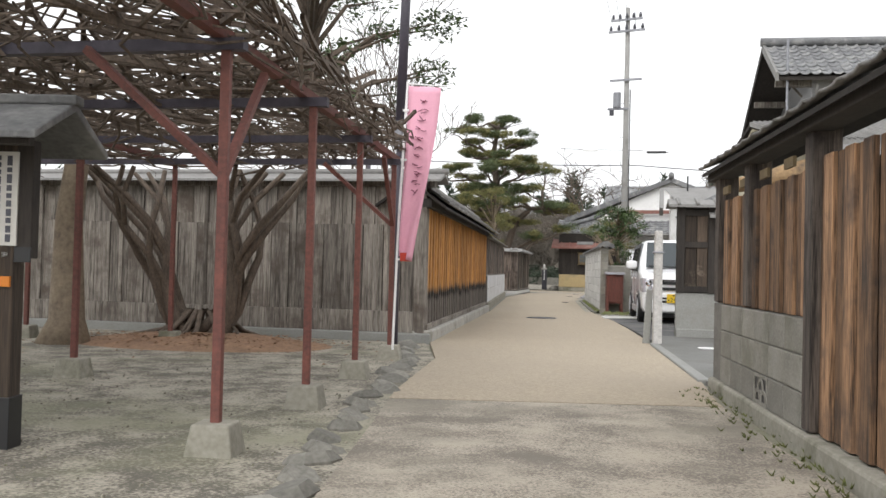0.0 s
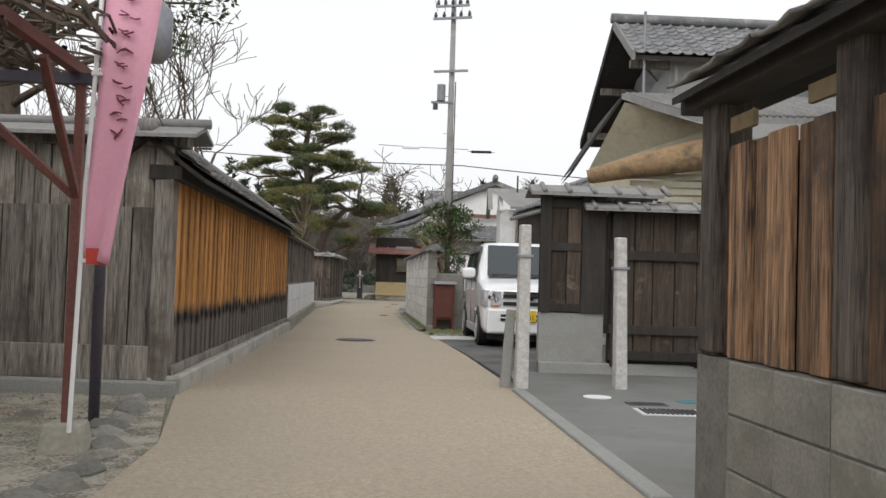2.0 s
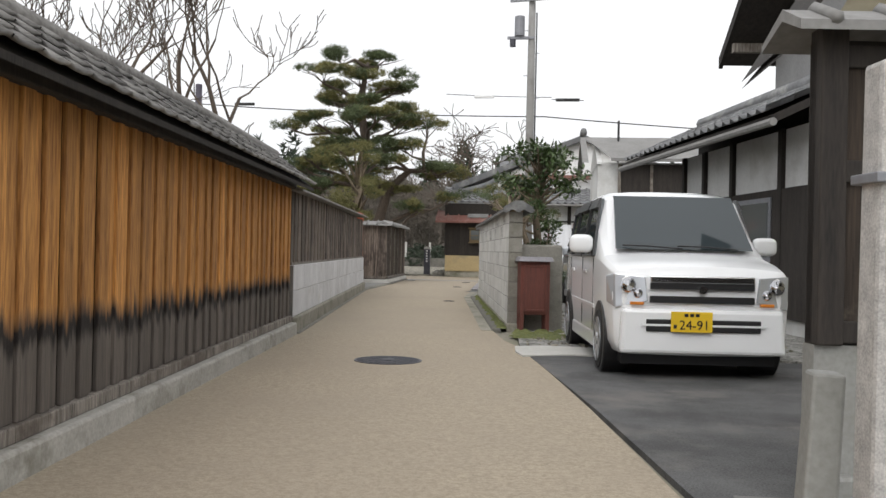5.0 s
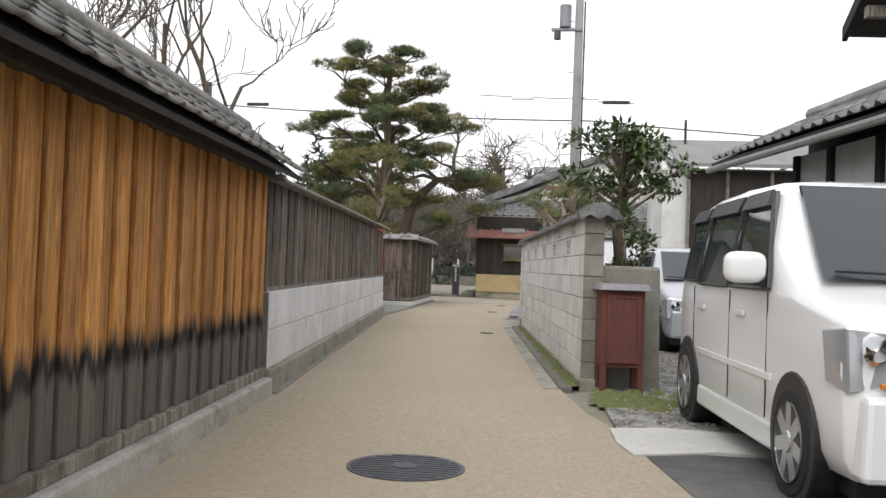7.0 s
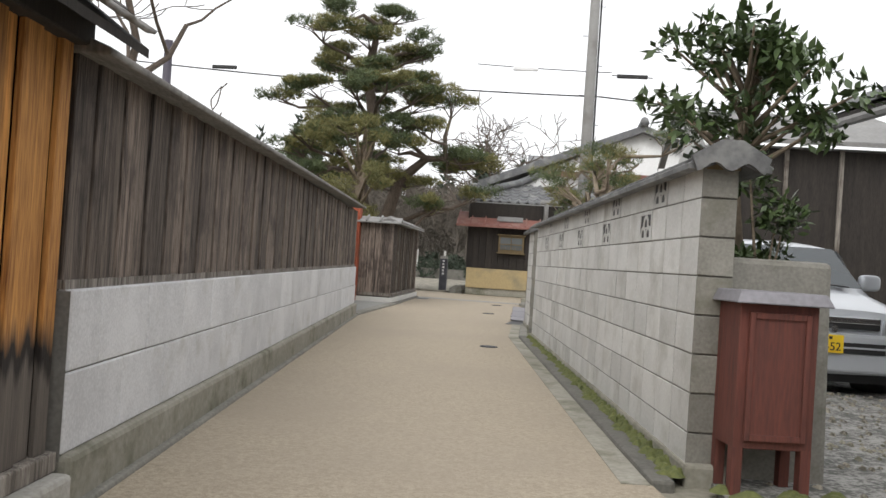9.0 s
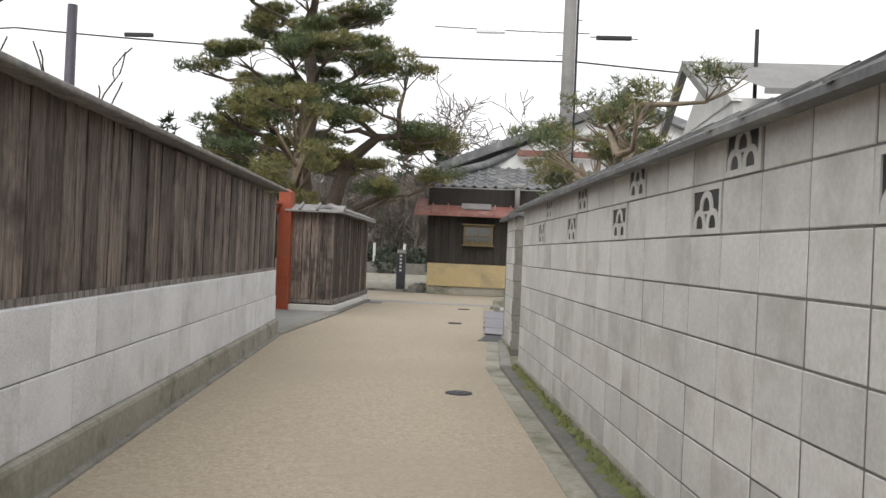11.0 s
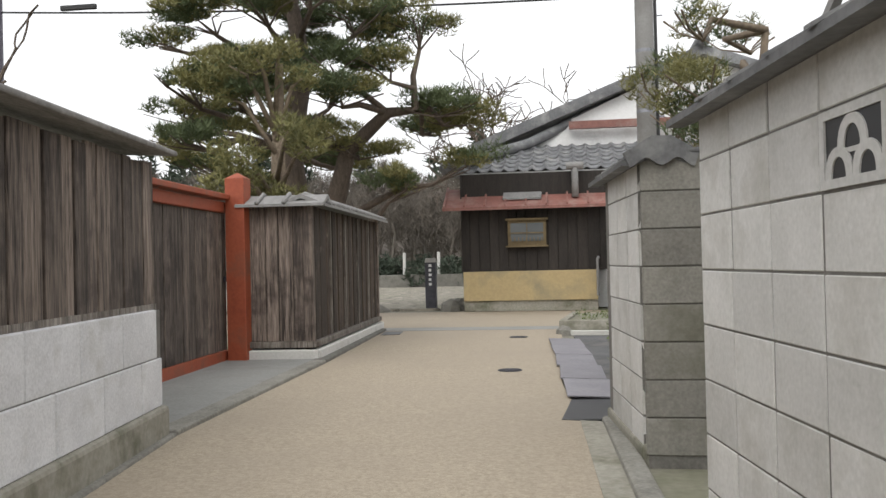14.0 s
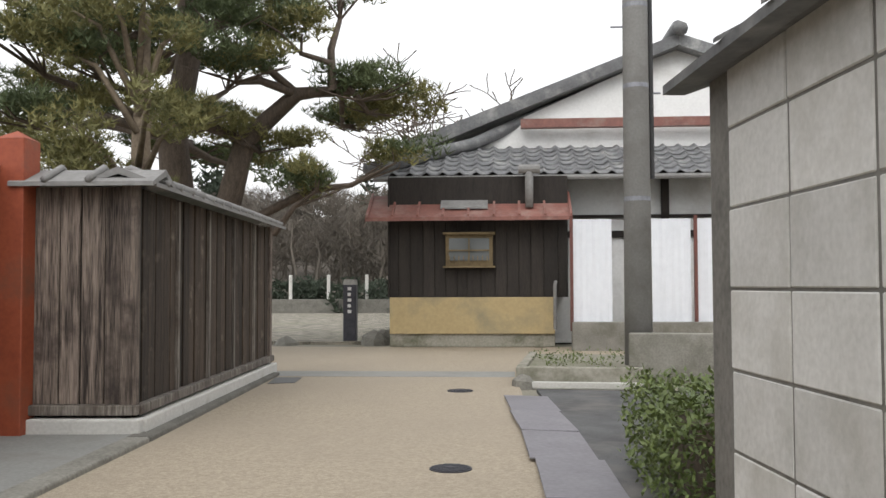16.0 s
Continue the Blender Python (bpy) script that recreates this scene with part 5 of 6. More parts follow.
manhole(0.29, 12.07, 0.31, "ribbed cast iron manhole cover in the lane")
manhole(-0.41, 27.92, 0.12, "small iron valve cover in the lane")
manhole(-0.55, 31.72, 0.13, "small iron valve cover in the lane")
manhole(-0.2, 22.07, 0.11, "small iron valve cover in the lane")

# red cupboard beside the wall, and the stub behind it
t = thing("cupboard", pose(1.56, 15.66, 0, 0, 0, 10) @ Matrix.Diagonal((0.86, 1, 1, 1)), "faded red wooden cupboard on legs with a grey lid", "cupboard")
Geo().box(-0.22, -0.13, 0.22, 0.22, 0.15, 0.90).make("body", M_REDBOX, t, bevel=0.006)
for x in (-0.22, 0.16):
    for y in (-0.13, 0.09):
        Geo().box(x, y, 0.0, x + 0.06, y + 0.06, 0.23).make("leg", M_REDBOX, t, bevel=0.004)
Geo().box(-0.15, -0.142, 0.28, 0.15, -0.13, 0.84).make("door", M_REDBOX, t, bevel=0.004)
for x0, x1, z0, z1 in ((-0.17, -0.14, 0.26, 0.86), (0.14, 0.17, 0.26, 0.86), (-0.14, 0.14, 0.26, 0.29), (-0.14, 0.14, 0.83, 0.86)):
    Geo().box(x0, -0.152, z0, x1, -0.131, z1).make("door_frame", M_REDBOX, t, bevel=0.003)
Geo().box(-0.27, -0.2, 0.90, 0.27, 0.2, 0.96, 0.03).make("lid", M_PLYGREY, t, bevel=0.008)
stub = tagged(Geo().box(-0.28, -0.11, -0.05, 0.36, 0.11, 1.12, 0.02).make("wall_stub", M_BLOCK_D, bevel=0.03), "weathered concrete wall stub behind the red cupboard", "wall", kind="structure")
stub.matrix_basis = pose(1.58, 16.0, 0, 0, 0, 6)

# ---------- far junction ----------
for k in range(5):
    y = 26.4 + k * 1.02
    ob = Geo().box(-0.2, -0.5, 0, 0.2, 0.5, 0.012).make("gutter_plate", M_PLYGREY, bevel=0.003)
    ob.matrix_basis = pose(0.33 - k * 0.055, y + 0.2, 0.012 + 0.004 * (k % 2), 0, 2.0, rng.uniform(-2, 2) + 3)
    tagged(ob, "grey steel plate laid over the roadside gutter", "plate", group="plates over the gutter")
# the gutter's inner shade is a black slab laid flush with the ground
ob = tagged(Geo().prism([(0.12, 25.2), (0.5, 25.1), (0.48, 26.2), (0.2, 26.3)], -0.05, 0.004).make("gutter_opening", M_BLACK), "open gutter beside the plates, its shade painted black", "gutter", kind="structure")
for y in (26.0, 32.2):
    rk = Geo().tube([(0, 0, -0.05), (0, 0, 0.05), (0.02, 0, 0.11)], [0.13, 0.12, 0.05], 7).make("stone", M_STONE)
    rk.matrix_basis = pose(0.08 if y > 30 else 0.62, y, 0, 0, 0, 30)
    tagged(rk, "dark rough stone by the gutter", "stone")
pl = thing("planter", pose(0.55, 32.25, 0, 0, 0, -5), "low concrete planting bed with green ground cover", "planter")
Geo().box(-0.55, -0.05, -0.05, 0.75, 0.05, 0.19).box(-0.55, 0.05, -0.05, -0.45, 2.2, 0.19).make("edging", M_PLINTH, pl, bevel=0.01)
Geo().box(-0.5, -0.16, -0.02, 0.75, -0.08, 0.05).make("kerb", M_CONC_W, pl, bevel=0.01)
Geo().box(-0.45, 0.05, 0.0, 0.75, 2.2, 0.16).make("soil", M_GROUND, pl)
crown("ground_cover", leaves([(rng.uniform(-0.4, 0.7), rng.uniform(0.1, 2.0), 0.2, 0.2, 0.2, 0.06) for k in range(26)], 160, 0.05, 71, flat=1.0), M_HEDGE, pl)
m, LL = along((1.2, 32.6), (3.6, 32.2))
low = tagged(Geo().box(0, 0, -0.1, LL, 0.15, 0.52).make("wall_low", M_BLOCK_D, m=m, bevel=0.015), "low weathered grey concrete retaining wall", "wall", kind="structure")
low2 = tagged(Geo().box(0.95, 37.4, -0.1, 5.0, 37.6, 0.45).make("wall_low_back", M_BLOCK_D, bevel=0.015), "low weathered grey concrete retaining wall", "wall", kind="structure")
# stone marker
t = thing("stone_marker", pose(-2.98, 39.5, 0), "dark stone way marker with pale top and white lettering", "marker")
Geo().box(-0.12, -0.1, -0.1, 0.12, 0.1, 1.06).make("shaft", M_IRON, t, bevel=0.01)
Geo().box(-0.125, -0.105, 1.06, 0.125, 0.105, 1.16, 0.015).make("top", M_GRANITE, t, bevel=0.01)
for k in range(5):
    Geo().box(-0.035, -0.106, 0.96 - k * 0.105, 0.035 - 0.01 * (k % 2), -0.1, 1.02 - k * 0.105).make("lettering", M_WHITE, t)
for k in range(9):
    rk = Geo().tube([(0, 0, -0.1), (0, 0, 0.1), (0.05, 0, 0.22)], [0.28, 0.25, 0.1], 8).make("stone", M_STONE)
    rk.matrix_basis = pose(-2.45 - (k * 0.55 if k > 2 else -k * 0.12), 39.1 + 0.15 * (k % 3), -0.12 if k > 2 else 0, 0, 0, k * 50)
    tagged(rk, "rough dark stone edging the lot", "stone", group="stones edging the lot")

# far house
H = thing("house", pose(0, 0, 0), "small single-storey house with dark boards, red lean-to and tiled roof", "house")
Geo().box(-2.08, 38.25, 0.0, 0.72, 38.6, 0.22).make("footing", M_PLINTH, H, bevel=0.01)
Geo().box(-2.08, 38.2, 0.22, 0.72, 38.7, 0.84).make("rendered_base", M_OCHRE, H, bevel=0.01)
wallp = Geo().box(-2.1, 38.28, 0.84, 0.95, 39.6, 2.9).make("board_wall", M_BLACKWOOD, H)
plank_row(wallp, -2.1, 0.92, 0.84, 2.15, 38.27, 0.2, M_BLACKWOOD)
Geo().box(-2.11, 38.2, 0.84, -2.09, 39.6, 2.9).make("side_boards", M_BLACKWOOD, H)
red = Geo().add([(-2.45, 37.85, 2.18), (1.0, 37.85, 2.18), (1.0, 38.6, 2.62), (-2.45, 38.6, 2.62), (-2.45, 37.85, 2.12), (1.0, 37.85, 2.12), (1.0, 38.6, 2.56), (-2.45, 38.6, 2.56)], [(0, 1, 2, 3), (0, 4, 5, 1), (1, 5, 6, 2), (3, 7, 4, 0), (7, 6, 5, 4)]).make("lean_to_roof", M_REDROOF, H)
for k in range(9):
    x = -2.44 + k * 0.425
    Geo().add([(x, 37.84, 2.19), (x + 0.04, 37.84, 2.19), (x + 0.04, 38.6, 2.64), (x, 38.6, 2.64), (x, 37.84, 2.225), (x + 0.04, 37.84, 2.225), (x + 0.04, 38.6, 2.67), (x, 38.6, 2.67)], [(0, 1, 5, 4), (4, 5, 6, 7), (1, 2, 6, 5), (3, 0, 4, 7)]).make("roof_seam", M_REDROOF, H)
Geo().add([(-1.2, 38.05, 2.33), (-0.4, 38.05, 2.33), (-0.4, 38.33, 2.5), (-1.2, 38.33, 2.5), (-1.2, 38.05, 2.36), (-0.4, 38.05, 2.36), (-0.4, 38.33, 2.53), (-1.2, 38.33, 2.53)], [(0, 1, 5, 4), (4, 5, 6, 7), (1, 2, 6, 5), (3, 0, 4, 7)]).make("roof_patch", M_TIN, H)
Geo().tube([(0.3, 38.1, 2.35), (0.3, 38.1, 2.95)], 0.07, 10).make("flue", M_TIN, H, smooth=True)
Geo().tube([(0.12, 38.1, 3.0), (0.48, 38.1, 3.0)], 0.08, 10).make("flue_cap", M_TIN, H)
wd = new("window")
wd.parent = H
Geo().box(-1.12, 38.16, 1.36, -0.32, 38.24, 1.90).make("frame", M_BRASSWOOD, wd, bevel=0.006)
Geo().box(-1.06, 38.14, 1.46, -0.38, 38.17, 1.84).make("pane", M_GLASS, wd)
for k in range(9):
    Geo().box(-1.06 + k * 0.08, 38.10, 1.40, -1.045 + k * 0.08, 38.13, 1.54).make("slat", M_BRASSWOOD, wd)
Geo().box(-1.06, 38.10, 1.62, -0.38, 38.13, 1.645).box(-0.73, 38.1, 1.4, -0.71, 38.13, 1.84).make("bars", M_BRASSWOOD, wd)
Geo().box(-1.16, 38.08, 1.9, -0.28, 38.26, 1.94).make("head", M_BRASSWOOD, wd)
Geo().box(-1.16, 38.08, 1.34, -0.28, 38.26, 1.37).make("sill", M_BRASSWOOD, wd)
Geo().tube([(0.72, 38.15, 0.3), (0.72, 38.15, 1.05), (0.74, 38.2, 1.1)], 0.03, 8).make("pipe", M_TIN, H)
# main body: white plaster with tiled roofs
Geo().box(-2.0, 39.4, 0, 9, 46, 3.2).make("plaster_wall", M_PLASTER, H)
for x in (2.7, 5.0):
    Geo().box(x, 39.34, 0.3, x + 0.14, 39.42, 3.1).make("post", M_BLACKWOOD, H)
Geo().box(0.9, 39.33, 1.9, 9, 39.42, 2.02).make("beam", M_BLACKWOOD, H)
Geo().box(0.9, 39.34, 2.25, 9, 39.42, 2.31).make("beam", M_BLACKWOOD, H)
Geo().add([(-2.4, 38.55, 2.92), (9, 38.55, 2.92), (9, 41.5, 4.05), (-0.2, 41.5, 4.05)], [(0, 1, 2, 3)]).make("roof_deck", M_BLACKWOOD, H)
Geo().tube([(-2.4, 38.5, 2.9), (9, 38.5, 2.9)], 0.05, 8).make("gutter", M_TIN, H)
roof_slope(H, -2.35, 9.0, 38.5, 2.95, 40.2, 3.66, M_TILE, 0.29, 6, 0.05, joined=True)
Geo().tube([(-2.5, 38.4, 3.05), (-0.7, 40.1, 3.75), (1.6, 41.4, 5.0), (3.3, 41.5, 5.75)], [0.13, 0.12, 0.13, 0.15], 8).make("hip_ridge", M_TILE, H, smooth=True)
Geo().add([(-1.3, 40.3, 3.6), (3.3, 41.0, 5.75), (8.5, 40.3, 3.6), (-1.3, 40.6, 3.6), (3.3, 41.3, 5.75), (8.5, 40.6, 3.6)], [(0, 1, 2), (3, 5, 4), (0, 3, 4, 1), (1, 4, 5, 2)]).make("gable", M_PLASTER, H)
Geo().add([(-1.9, 40.0, 3.55), (3.3, 40.6, 5.72), (3.3, 40.6, 5.95), (-2.1, 40.0, 3.75), (-1.9, 47, 3.55), (3.3, 47, 5.72), (3.3, 47, 5.95), (-2.1, 47, 3.75)], [(0, 1, 2, 3), (7, 6, 5, 4), (3, 2, 6, 7), (0, 4, 5, 1)]).make("gable_roof", M_TILE, H)
Geo().add([(8.7, 40.0, 3.55), (3.3, 40.6, 5.72), (3.3, 40.6, 5.95), (8.9, 40.0, 3.75), (8.7, 47, 3.55), (3.3, 47, 5.72), (3.3, 47, 5.95), (8.9, 47, 3.75)], [(3, 2, 1, 0), (4, 5, 6, 7), (7, 6, 2, 3), (1, 5, 4, 0)]).make("gable_roof", M_TILE, H)
Geo().box(0.2, 40.1, 4.05, 7, 40.28, 4.22).make("gable_beam", M_REDROOF, H)
Geo().tube([(3.3, 40.4, 5.98), (3.3, 40.7, 6.1), (3.3, 47, 6.1)], 0.14, 8).make("ridge", M_TILE, H, smooth=True)
FP = thing("metal_fence", pose(0, 0, 0), "white ribbed sheet-metal fence with rusty posts on a low wall", "fence")
for x0, x1 in ((0.98, 1.60), (2.05, 2.85), (2.95, 3.75), (3.85, 4.65)):
    pn = Geo()
    n = int((x1 - x0) / 0.1)
    zz = [(x0 + (x1 - x0) * i / (2 * n), 37.55 + (0.02 if (i % 4) in (1, 2) else 0)) for i in range(2 * n + 1)]
    pn.v = [(x, y, 0.42) for x, y in zz] + [(x, y, 2.1) for x, y in zz]
    pn.f = [(i, i + 1, len(zz) + i + 1, len(zz) + i) for i in range(len(zz) - 1)]
    ob = pn.make("fence_panel", M_WHITEPANEL, FP)
    sd = ob.modifiers.new("thickness", "SOLIDIFY")
    sd.thickness = 0.01
for x in (0.93, 1.95, 2.9, 3.8):
    Geo().box(x, 37.5, 0.3, x + 0.05, 37.56, 2.15).make("post", M_RUSTRED, FP)

# ---------- utility pole and cables ----------
P = thing("utility_pole", pose(1.35, 32.9, 0), "tall grey concrete utility pole with crossarms and transformer", "utility pole")
Geo().tube([(0, 0, -0.2), (0, 0, 6), (0, 0, 12.6)], [0.155, 0.13, 0.095], 20).make("shaft", M_POLE, P, smooth=True)
for z in (1.95, 3.2, 4.1):
    Geo().tube([(0, 0, z), (0, 0, z + 0.05)], 0.158 - z * 0.0045, 20).make("band", M_STEEL, P)
for z, w in ((11.5, 0.8), (12.0, 0.7), (9.35, 0.7)):
    Geo().box(-w, -0.22, z, w, -0.14, z + 0.09).make("crossarm", M_STEEL, P, pose(0, 0, 0, 0, 0, -12))
for z, w in ((11.6, 0.7), (12.1, 0.6)):
    for k in range(5):
        x = -w + k * w / 2
        Geo().tube([(x, -0.18, z), (x, -0.18, z + 0.08), (x, -0.18, z + 0.22)], [0.06, 0.075, 0.03], 8).make("insulator", M_IRON, P, pose(0, 0, 0, 0, 0, -12))
Geo().tube([(-0.4, -0.1, 8.2), (-0.4, -0.1, 8.85)], 0.17, 14).make("transformer", M_STEEL, P, smooth=False)
Geo().box(-0.8, -0.16, 8.1, 0.1, -0.04, 8.18).make("bracket", M_STEEL, P)
Geo().tube([(-0.62, -0.1, 8.1), (-0.62, -0.1, 7.85)], 0.1, 10).make("cutout", M_IRON, P)
Geo().tube([(0.16, 0, 9.0), (0.16, 0, 6.0), (0.17, 0, 2.2)], 0.025, 6).make("conduit", M_CABLE, P)
for k in range(9):
    z = 2.4 + k * 0.75
    s = 1 if k % 2 else -1
    Geo().tube([(s * 0.1, 0, z), (s * 0.27, 0, z)], 0.012, 5).make("step_bolt", M_STEEL, P)
CAB = thing("overhead_cables", pose(0, 0, 0), "thin black overhead cables along the cross road", "cable")


def cable(a, b, sag, r=0.022):
    a, b = Vector(a), Vector(b)
    pts = [a.lerp(b, i / 14) - Vector((0, 0, sag * 4 * (i / 14) * (1 - i / 14))) for i in range(15)]
    Geo().tube(pts, r, 5).make("cable", M_CABLE, CAB, smooth=True)


cable((-13.5, 37, 6.75), (1.72, 37, 6.15), 0.15)
cable((1.72, 37, 6.15), (26, 37, 5.2), 0.3)
cable((-30, 38, 7.1), (-13.5, 37, 6.75), 0.3)
for k in range(4):
    cable((0.7 + k * 0.33, 32.7, 11.8), (0.2 + k * 0.9, -16, 18 + 0.5 * k), 0.8, 0.01)
for x, z, w, mt in ((2.6, 6.78, 0.9, M_CABLE), (-0.55, 6.9, 0.75, M_WHITE), (-10.0, 6.62, 0.8, M_CABLE)):
    tagged(Geo().box(x - w / 2, 36.95, z - 0.055, x + w / 2, 37.05, z + 0.055).make("cable_box", mt, CAB, bevel=0.02), "slim junction box on the cable")
cable((-2.0, 37, 7.0), (2.0, 37, 6.88), 0.02, 0.014)
cable((2.0, 37, 6.8), (3.2, 37, 6.76), 0.0, 0.014)
P2 = thing("utility_pole", pose(-11.9, 37, 0), "slim dark utility pole beyond the fence", "utility pole")
Geo().tube([(0, 0, -0.2), (0, 0, 7.4)], [0.17, 0.13], 14).make("shaft", M_POLE_DARK, P2, smooth=True)
mast = tagged(Geo().tube([(3.6, 28.6, 3.0), (3.6, 28.6, 4.6)], 0.03, 6).make("antenna_mast", M_CABLE), "thin dark antenna mast above the shed roof", "mast")


# ---------- wisteria pergola and the things round it ----------
def pergola_post(x, y, h, label="rust-red steel pergola post on a concrete foot"):
    t = thing("pergola_post", pose(x, y, 0, 0, 0, 8), label, "post", group="pergola posts")
    Geo().box(-0.13, -0.13, -0.08, 0.13, 0.13, 0.14, 0.035).make("foot", M_PLINTH, t, bevel=0.012)
    Geo().box(-0.024, -0.024, 0.13, 0.024, 0.024, h).make("shaft", M_RUSTRED, t, bevel=0.005)
    return t


EAST = [(0.41, -2.03), (0.27, -0.5), (0.05, 1.15), (-0.12, 2.75)]
for k, (x, y) in enumerate(EAST):
    pergola_post(x, y, 2.03)
for x, y in ((-2.03, 0.3), (-2.9, 3.3), (-2.2, -2.2), (-4.6, 0.6), (-4.8, 3.3)):
    pergola_post(x, y, 2.03)
frame_ = thing("pergola", pose(0, 0, 0), "rust-brown steel pergola beams overgrown with bare wisteria", "pergola")


def beam(a, b, w=0.035, mat=None):
    m, L = along(a, b)
    Geo().box(0, -w, a[2] - w, L, w, a[2] + w).make("beam", mat or M_RUSTRED, frame_, m)


beam((0.55, -3.6, 2.06), (-0.2, 3.2, 2.06), 0.03)
beam((-2.1, -3.6, 2.06), (-2.9, 3.5, 2.06), 0.03)
beam((-4.6, -3.6, 2.06), (-4.9, 3.5, 2.06), 0.03)
for k, (x, y) in enumerate(EAST):
    beam((-7.0, y - 0.35, 2.0), (x + 0.1, y, 2.0), 0.03, M_POLE_DARK)
for (x, y), s in zip(EAST[:1] + EAST[-1:], (1, -1)):
    Geo().tube([(x, y, 1.35), (x - 0.72, y - 0.1, 1.98)], 0.028, 4).make("brace", M_RUSTRED, frame_)
    Geo().tube([(x, y, 1.35), (x - 0.07 * s, y + 0.6 * s, 1.98)], 0.028, 4).make("brace", M_RUSTRED, frame_)
rw = random.Random(51)
W = thing("wisteria", pose(-2.85, 4.0, 0), "old bare wisteria with twisted trunks climbing the pergola", "vine")
g = Geo()
for k in range(20):
    a = rw.uniform(0, 6.28)
    bx, by = math.cos(a) * 0.28, math.sin(a) * 0.2
    pts = [(bx, by, -0.05)]
    tw = rw.choice((-1, 1))
    off = rw.choice((-0.45, 0.45))
    for i in range(1, 7):
        z = i * 0.34
        b = a + tw * i * 0.6
        r = 0.1 + 0.09 * max(0, i - 2)
        pts.append((off * 0.6 + math.cos(b) * r + off * 0.25 * i, math.sin(b) * r - 0.05 * i, z))
    g.tube(pts, [rw.uniform(0.03, 0.075)] * 3 + [0.045, 0.04, 0.035, 0.03], 6, caps=False)
for k in range(22):
    a = rw.uniform(0, 6.28)
    g.tube([(math.cos(a) * 0.2, math.sin(a) * 0.15, 0.35), (math.cos(a) * 0.5, math.sin(a) * 0.35, 0.12), (math.cos(a) * rw.uniform(0.6, 1.1), math.sin(a) * 0.6 - 0.1, 0.0)], [0.03, 0.022, 0.012], 5, caps=False)
g.make("trunk", M_BARK, W, smooth=True)
g = Geo()
for k in range(1700):
    x, y = rw.uniform(-7.0, 0.5), rw.uniform(-3.8, 3.0)
    x -= 0.11 * y
    a = rw.gauss(1.5, 1.0)
    z = 2.12 + rw.uniform(-0.12, 0.3)
    pts, d = [Vector((x + 2.85, y - 4.0, z))], Vector((math.cos(a), math.sin(a), 0))
    for i in range(5):
        d = (d + Vector((rw.gauss(0, 0.35), rw.gauss(0, 0.35), rw.gauss(0, 0.12)))).normalized()
        q = pts[-1] + d * rw.uniform(0.15, 0.32)
        q.z = 2.1 + (q.z - 2.1) * 0.7
        q.x = min(q.x, 3.25 - 0.11 * (q.y + 4.0))
        pts.append(q)
    r = rw.choice((0.006, 0.009, 0.013, 0.02))
    g.tube(pts, [r, r, r, r * 0.9, r * 0.7, r * 0.4], 4, caps=False)
tagged(g.make("vines", M_BARK, W), kind="stuff")
litter = []
lt = Geo()
for k in range(1100):
    a, q = rw.uniform(0, 6.28), abs(rw.gauss(0, 0.75))
    x, y = -2.7 + math.cos(a) * q * 1.5, min(4.75, 3.55 + math.sin(a) * q * 0.9)
    z = max(0, 0.10 - q * 0.06)
    b = rw.uniform(0, 6.28)
    l, w = rw.uniform(0.03, 0.07), rw.uniform(0.01, 0.02)
    c, s = math.cos(b), math.sin(b)
    lt.add([(x, y, z), (x + c * l * 0.5 - s * w, y + s * l * 0.5 + c * w, z + 0.012), (x + c * l, y + s * l, z + rw.uniform(0, 0.02)), (x + c * l * 0.5 + s * w, y + s * l * 0.5 - c * w, z + 0.008)], [(0, 1, 2, 3)])
tagged(lt.make("leaf_litter", M_STRAW), "heap of reddish-brown fallen leaves under the wisteria", "leaves", kind="stuff")
md = Geo()
n = 20
ring = [(-2.7 + math.cos(6.283 * i / n) * 1.7, min(4.8, 3.6 + math.sin(6.283 * i / n) * 1.1), -0.02) for i in range(n)]
mid = [(-2.7 + math.cos(6.283 * i / n) * 0.7, min(4.6, 3.7 + math.sin(6.283 * i / n) * 0.5), 0.085) for i in range(n)]
md.add(ring + mid + [(-2.7, 3.75, 0.1)], [(i, (i + 1) % n, n + (i + 1) % n, n + i) for i in range(n)] + [(n + i, n + (i + 1) % n, 2 * n) for i in range(n)])
tagged(md.make("earth_mound", M_STRAW, smooth=True), "low mound of leaf-covered earth round the wisteria", "mound", kind="structure")

# banner on its pole
t = thing("banner", pose(-0.03, 2.75, 0), "pink upright cloth banner with dark lettering on a white pole", "banner")
Geo().tube([(-0.03, -0.1, 0.1), (0.0, -0.1, 1.4), (0.06, -0.1, 2.8)], 0.013, 8).make("pole", M_WHITE, t)
Geo().tube([(0.06, -0.1, 2.78), (0.5, -0.22, 2.72)], 0.008, 6).make("arm", M_WHITE, t)
cl = Geo()
nz, nx = 28, 6
for i in range(nz + 1):
    u = i / nz
    z = 2.76 - u * 1.72
    w = 0.36 - 0.22 * u ** 1.4
    for j in range(nx + 1):
        s = j / nx
        cl.v.append((0.07 - 0.055 * u + s * w, -0.1 - s * w * 0.3 + 0.03 * math.sin(s * 7 + u * 6) * (0.3 + u), z - s * 0.05))
for i in range(nz):
    for j in range(nx):
        a = i * (nx + 1) + j
        cl.f.append((a, a + 1, a + nx + 2, a + nx + 1))
ob = cl.make("cloth", M_PINK, t, smooth=True)
sd = ob.modifiers.new("thickness", "SOLIDIFY")
sd.thickness = 0.003


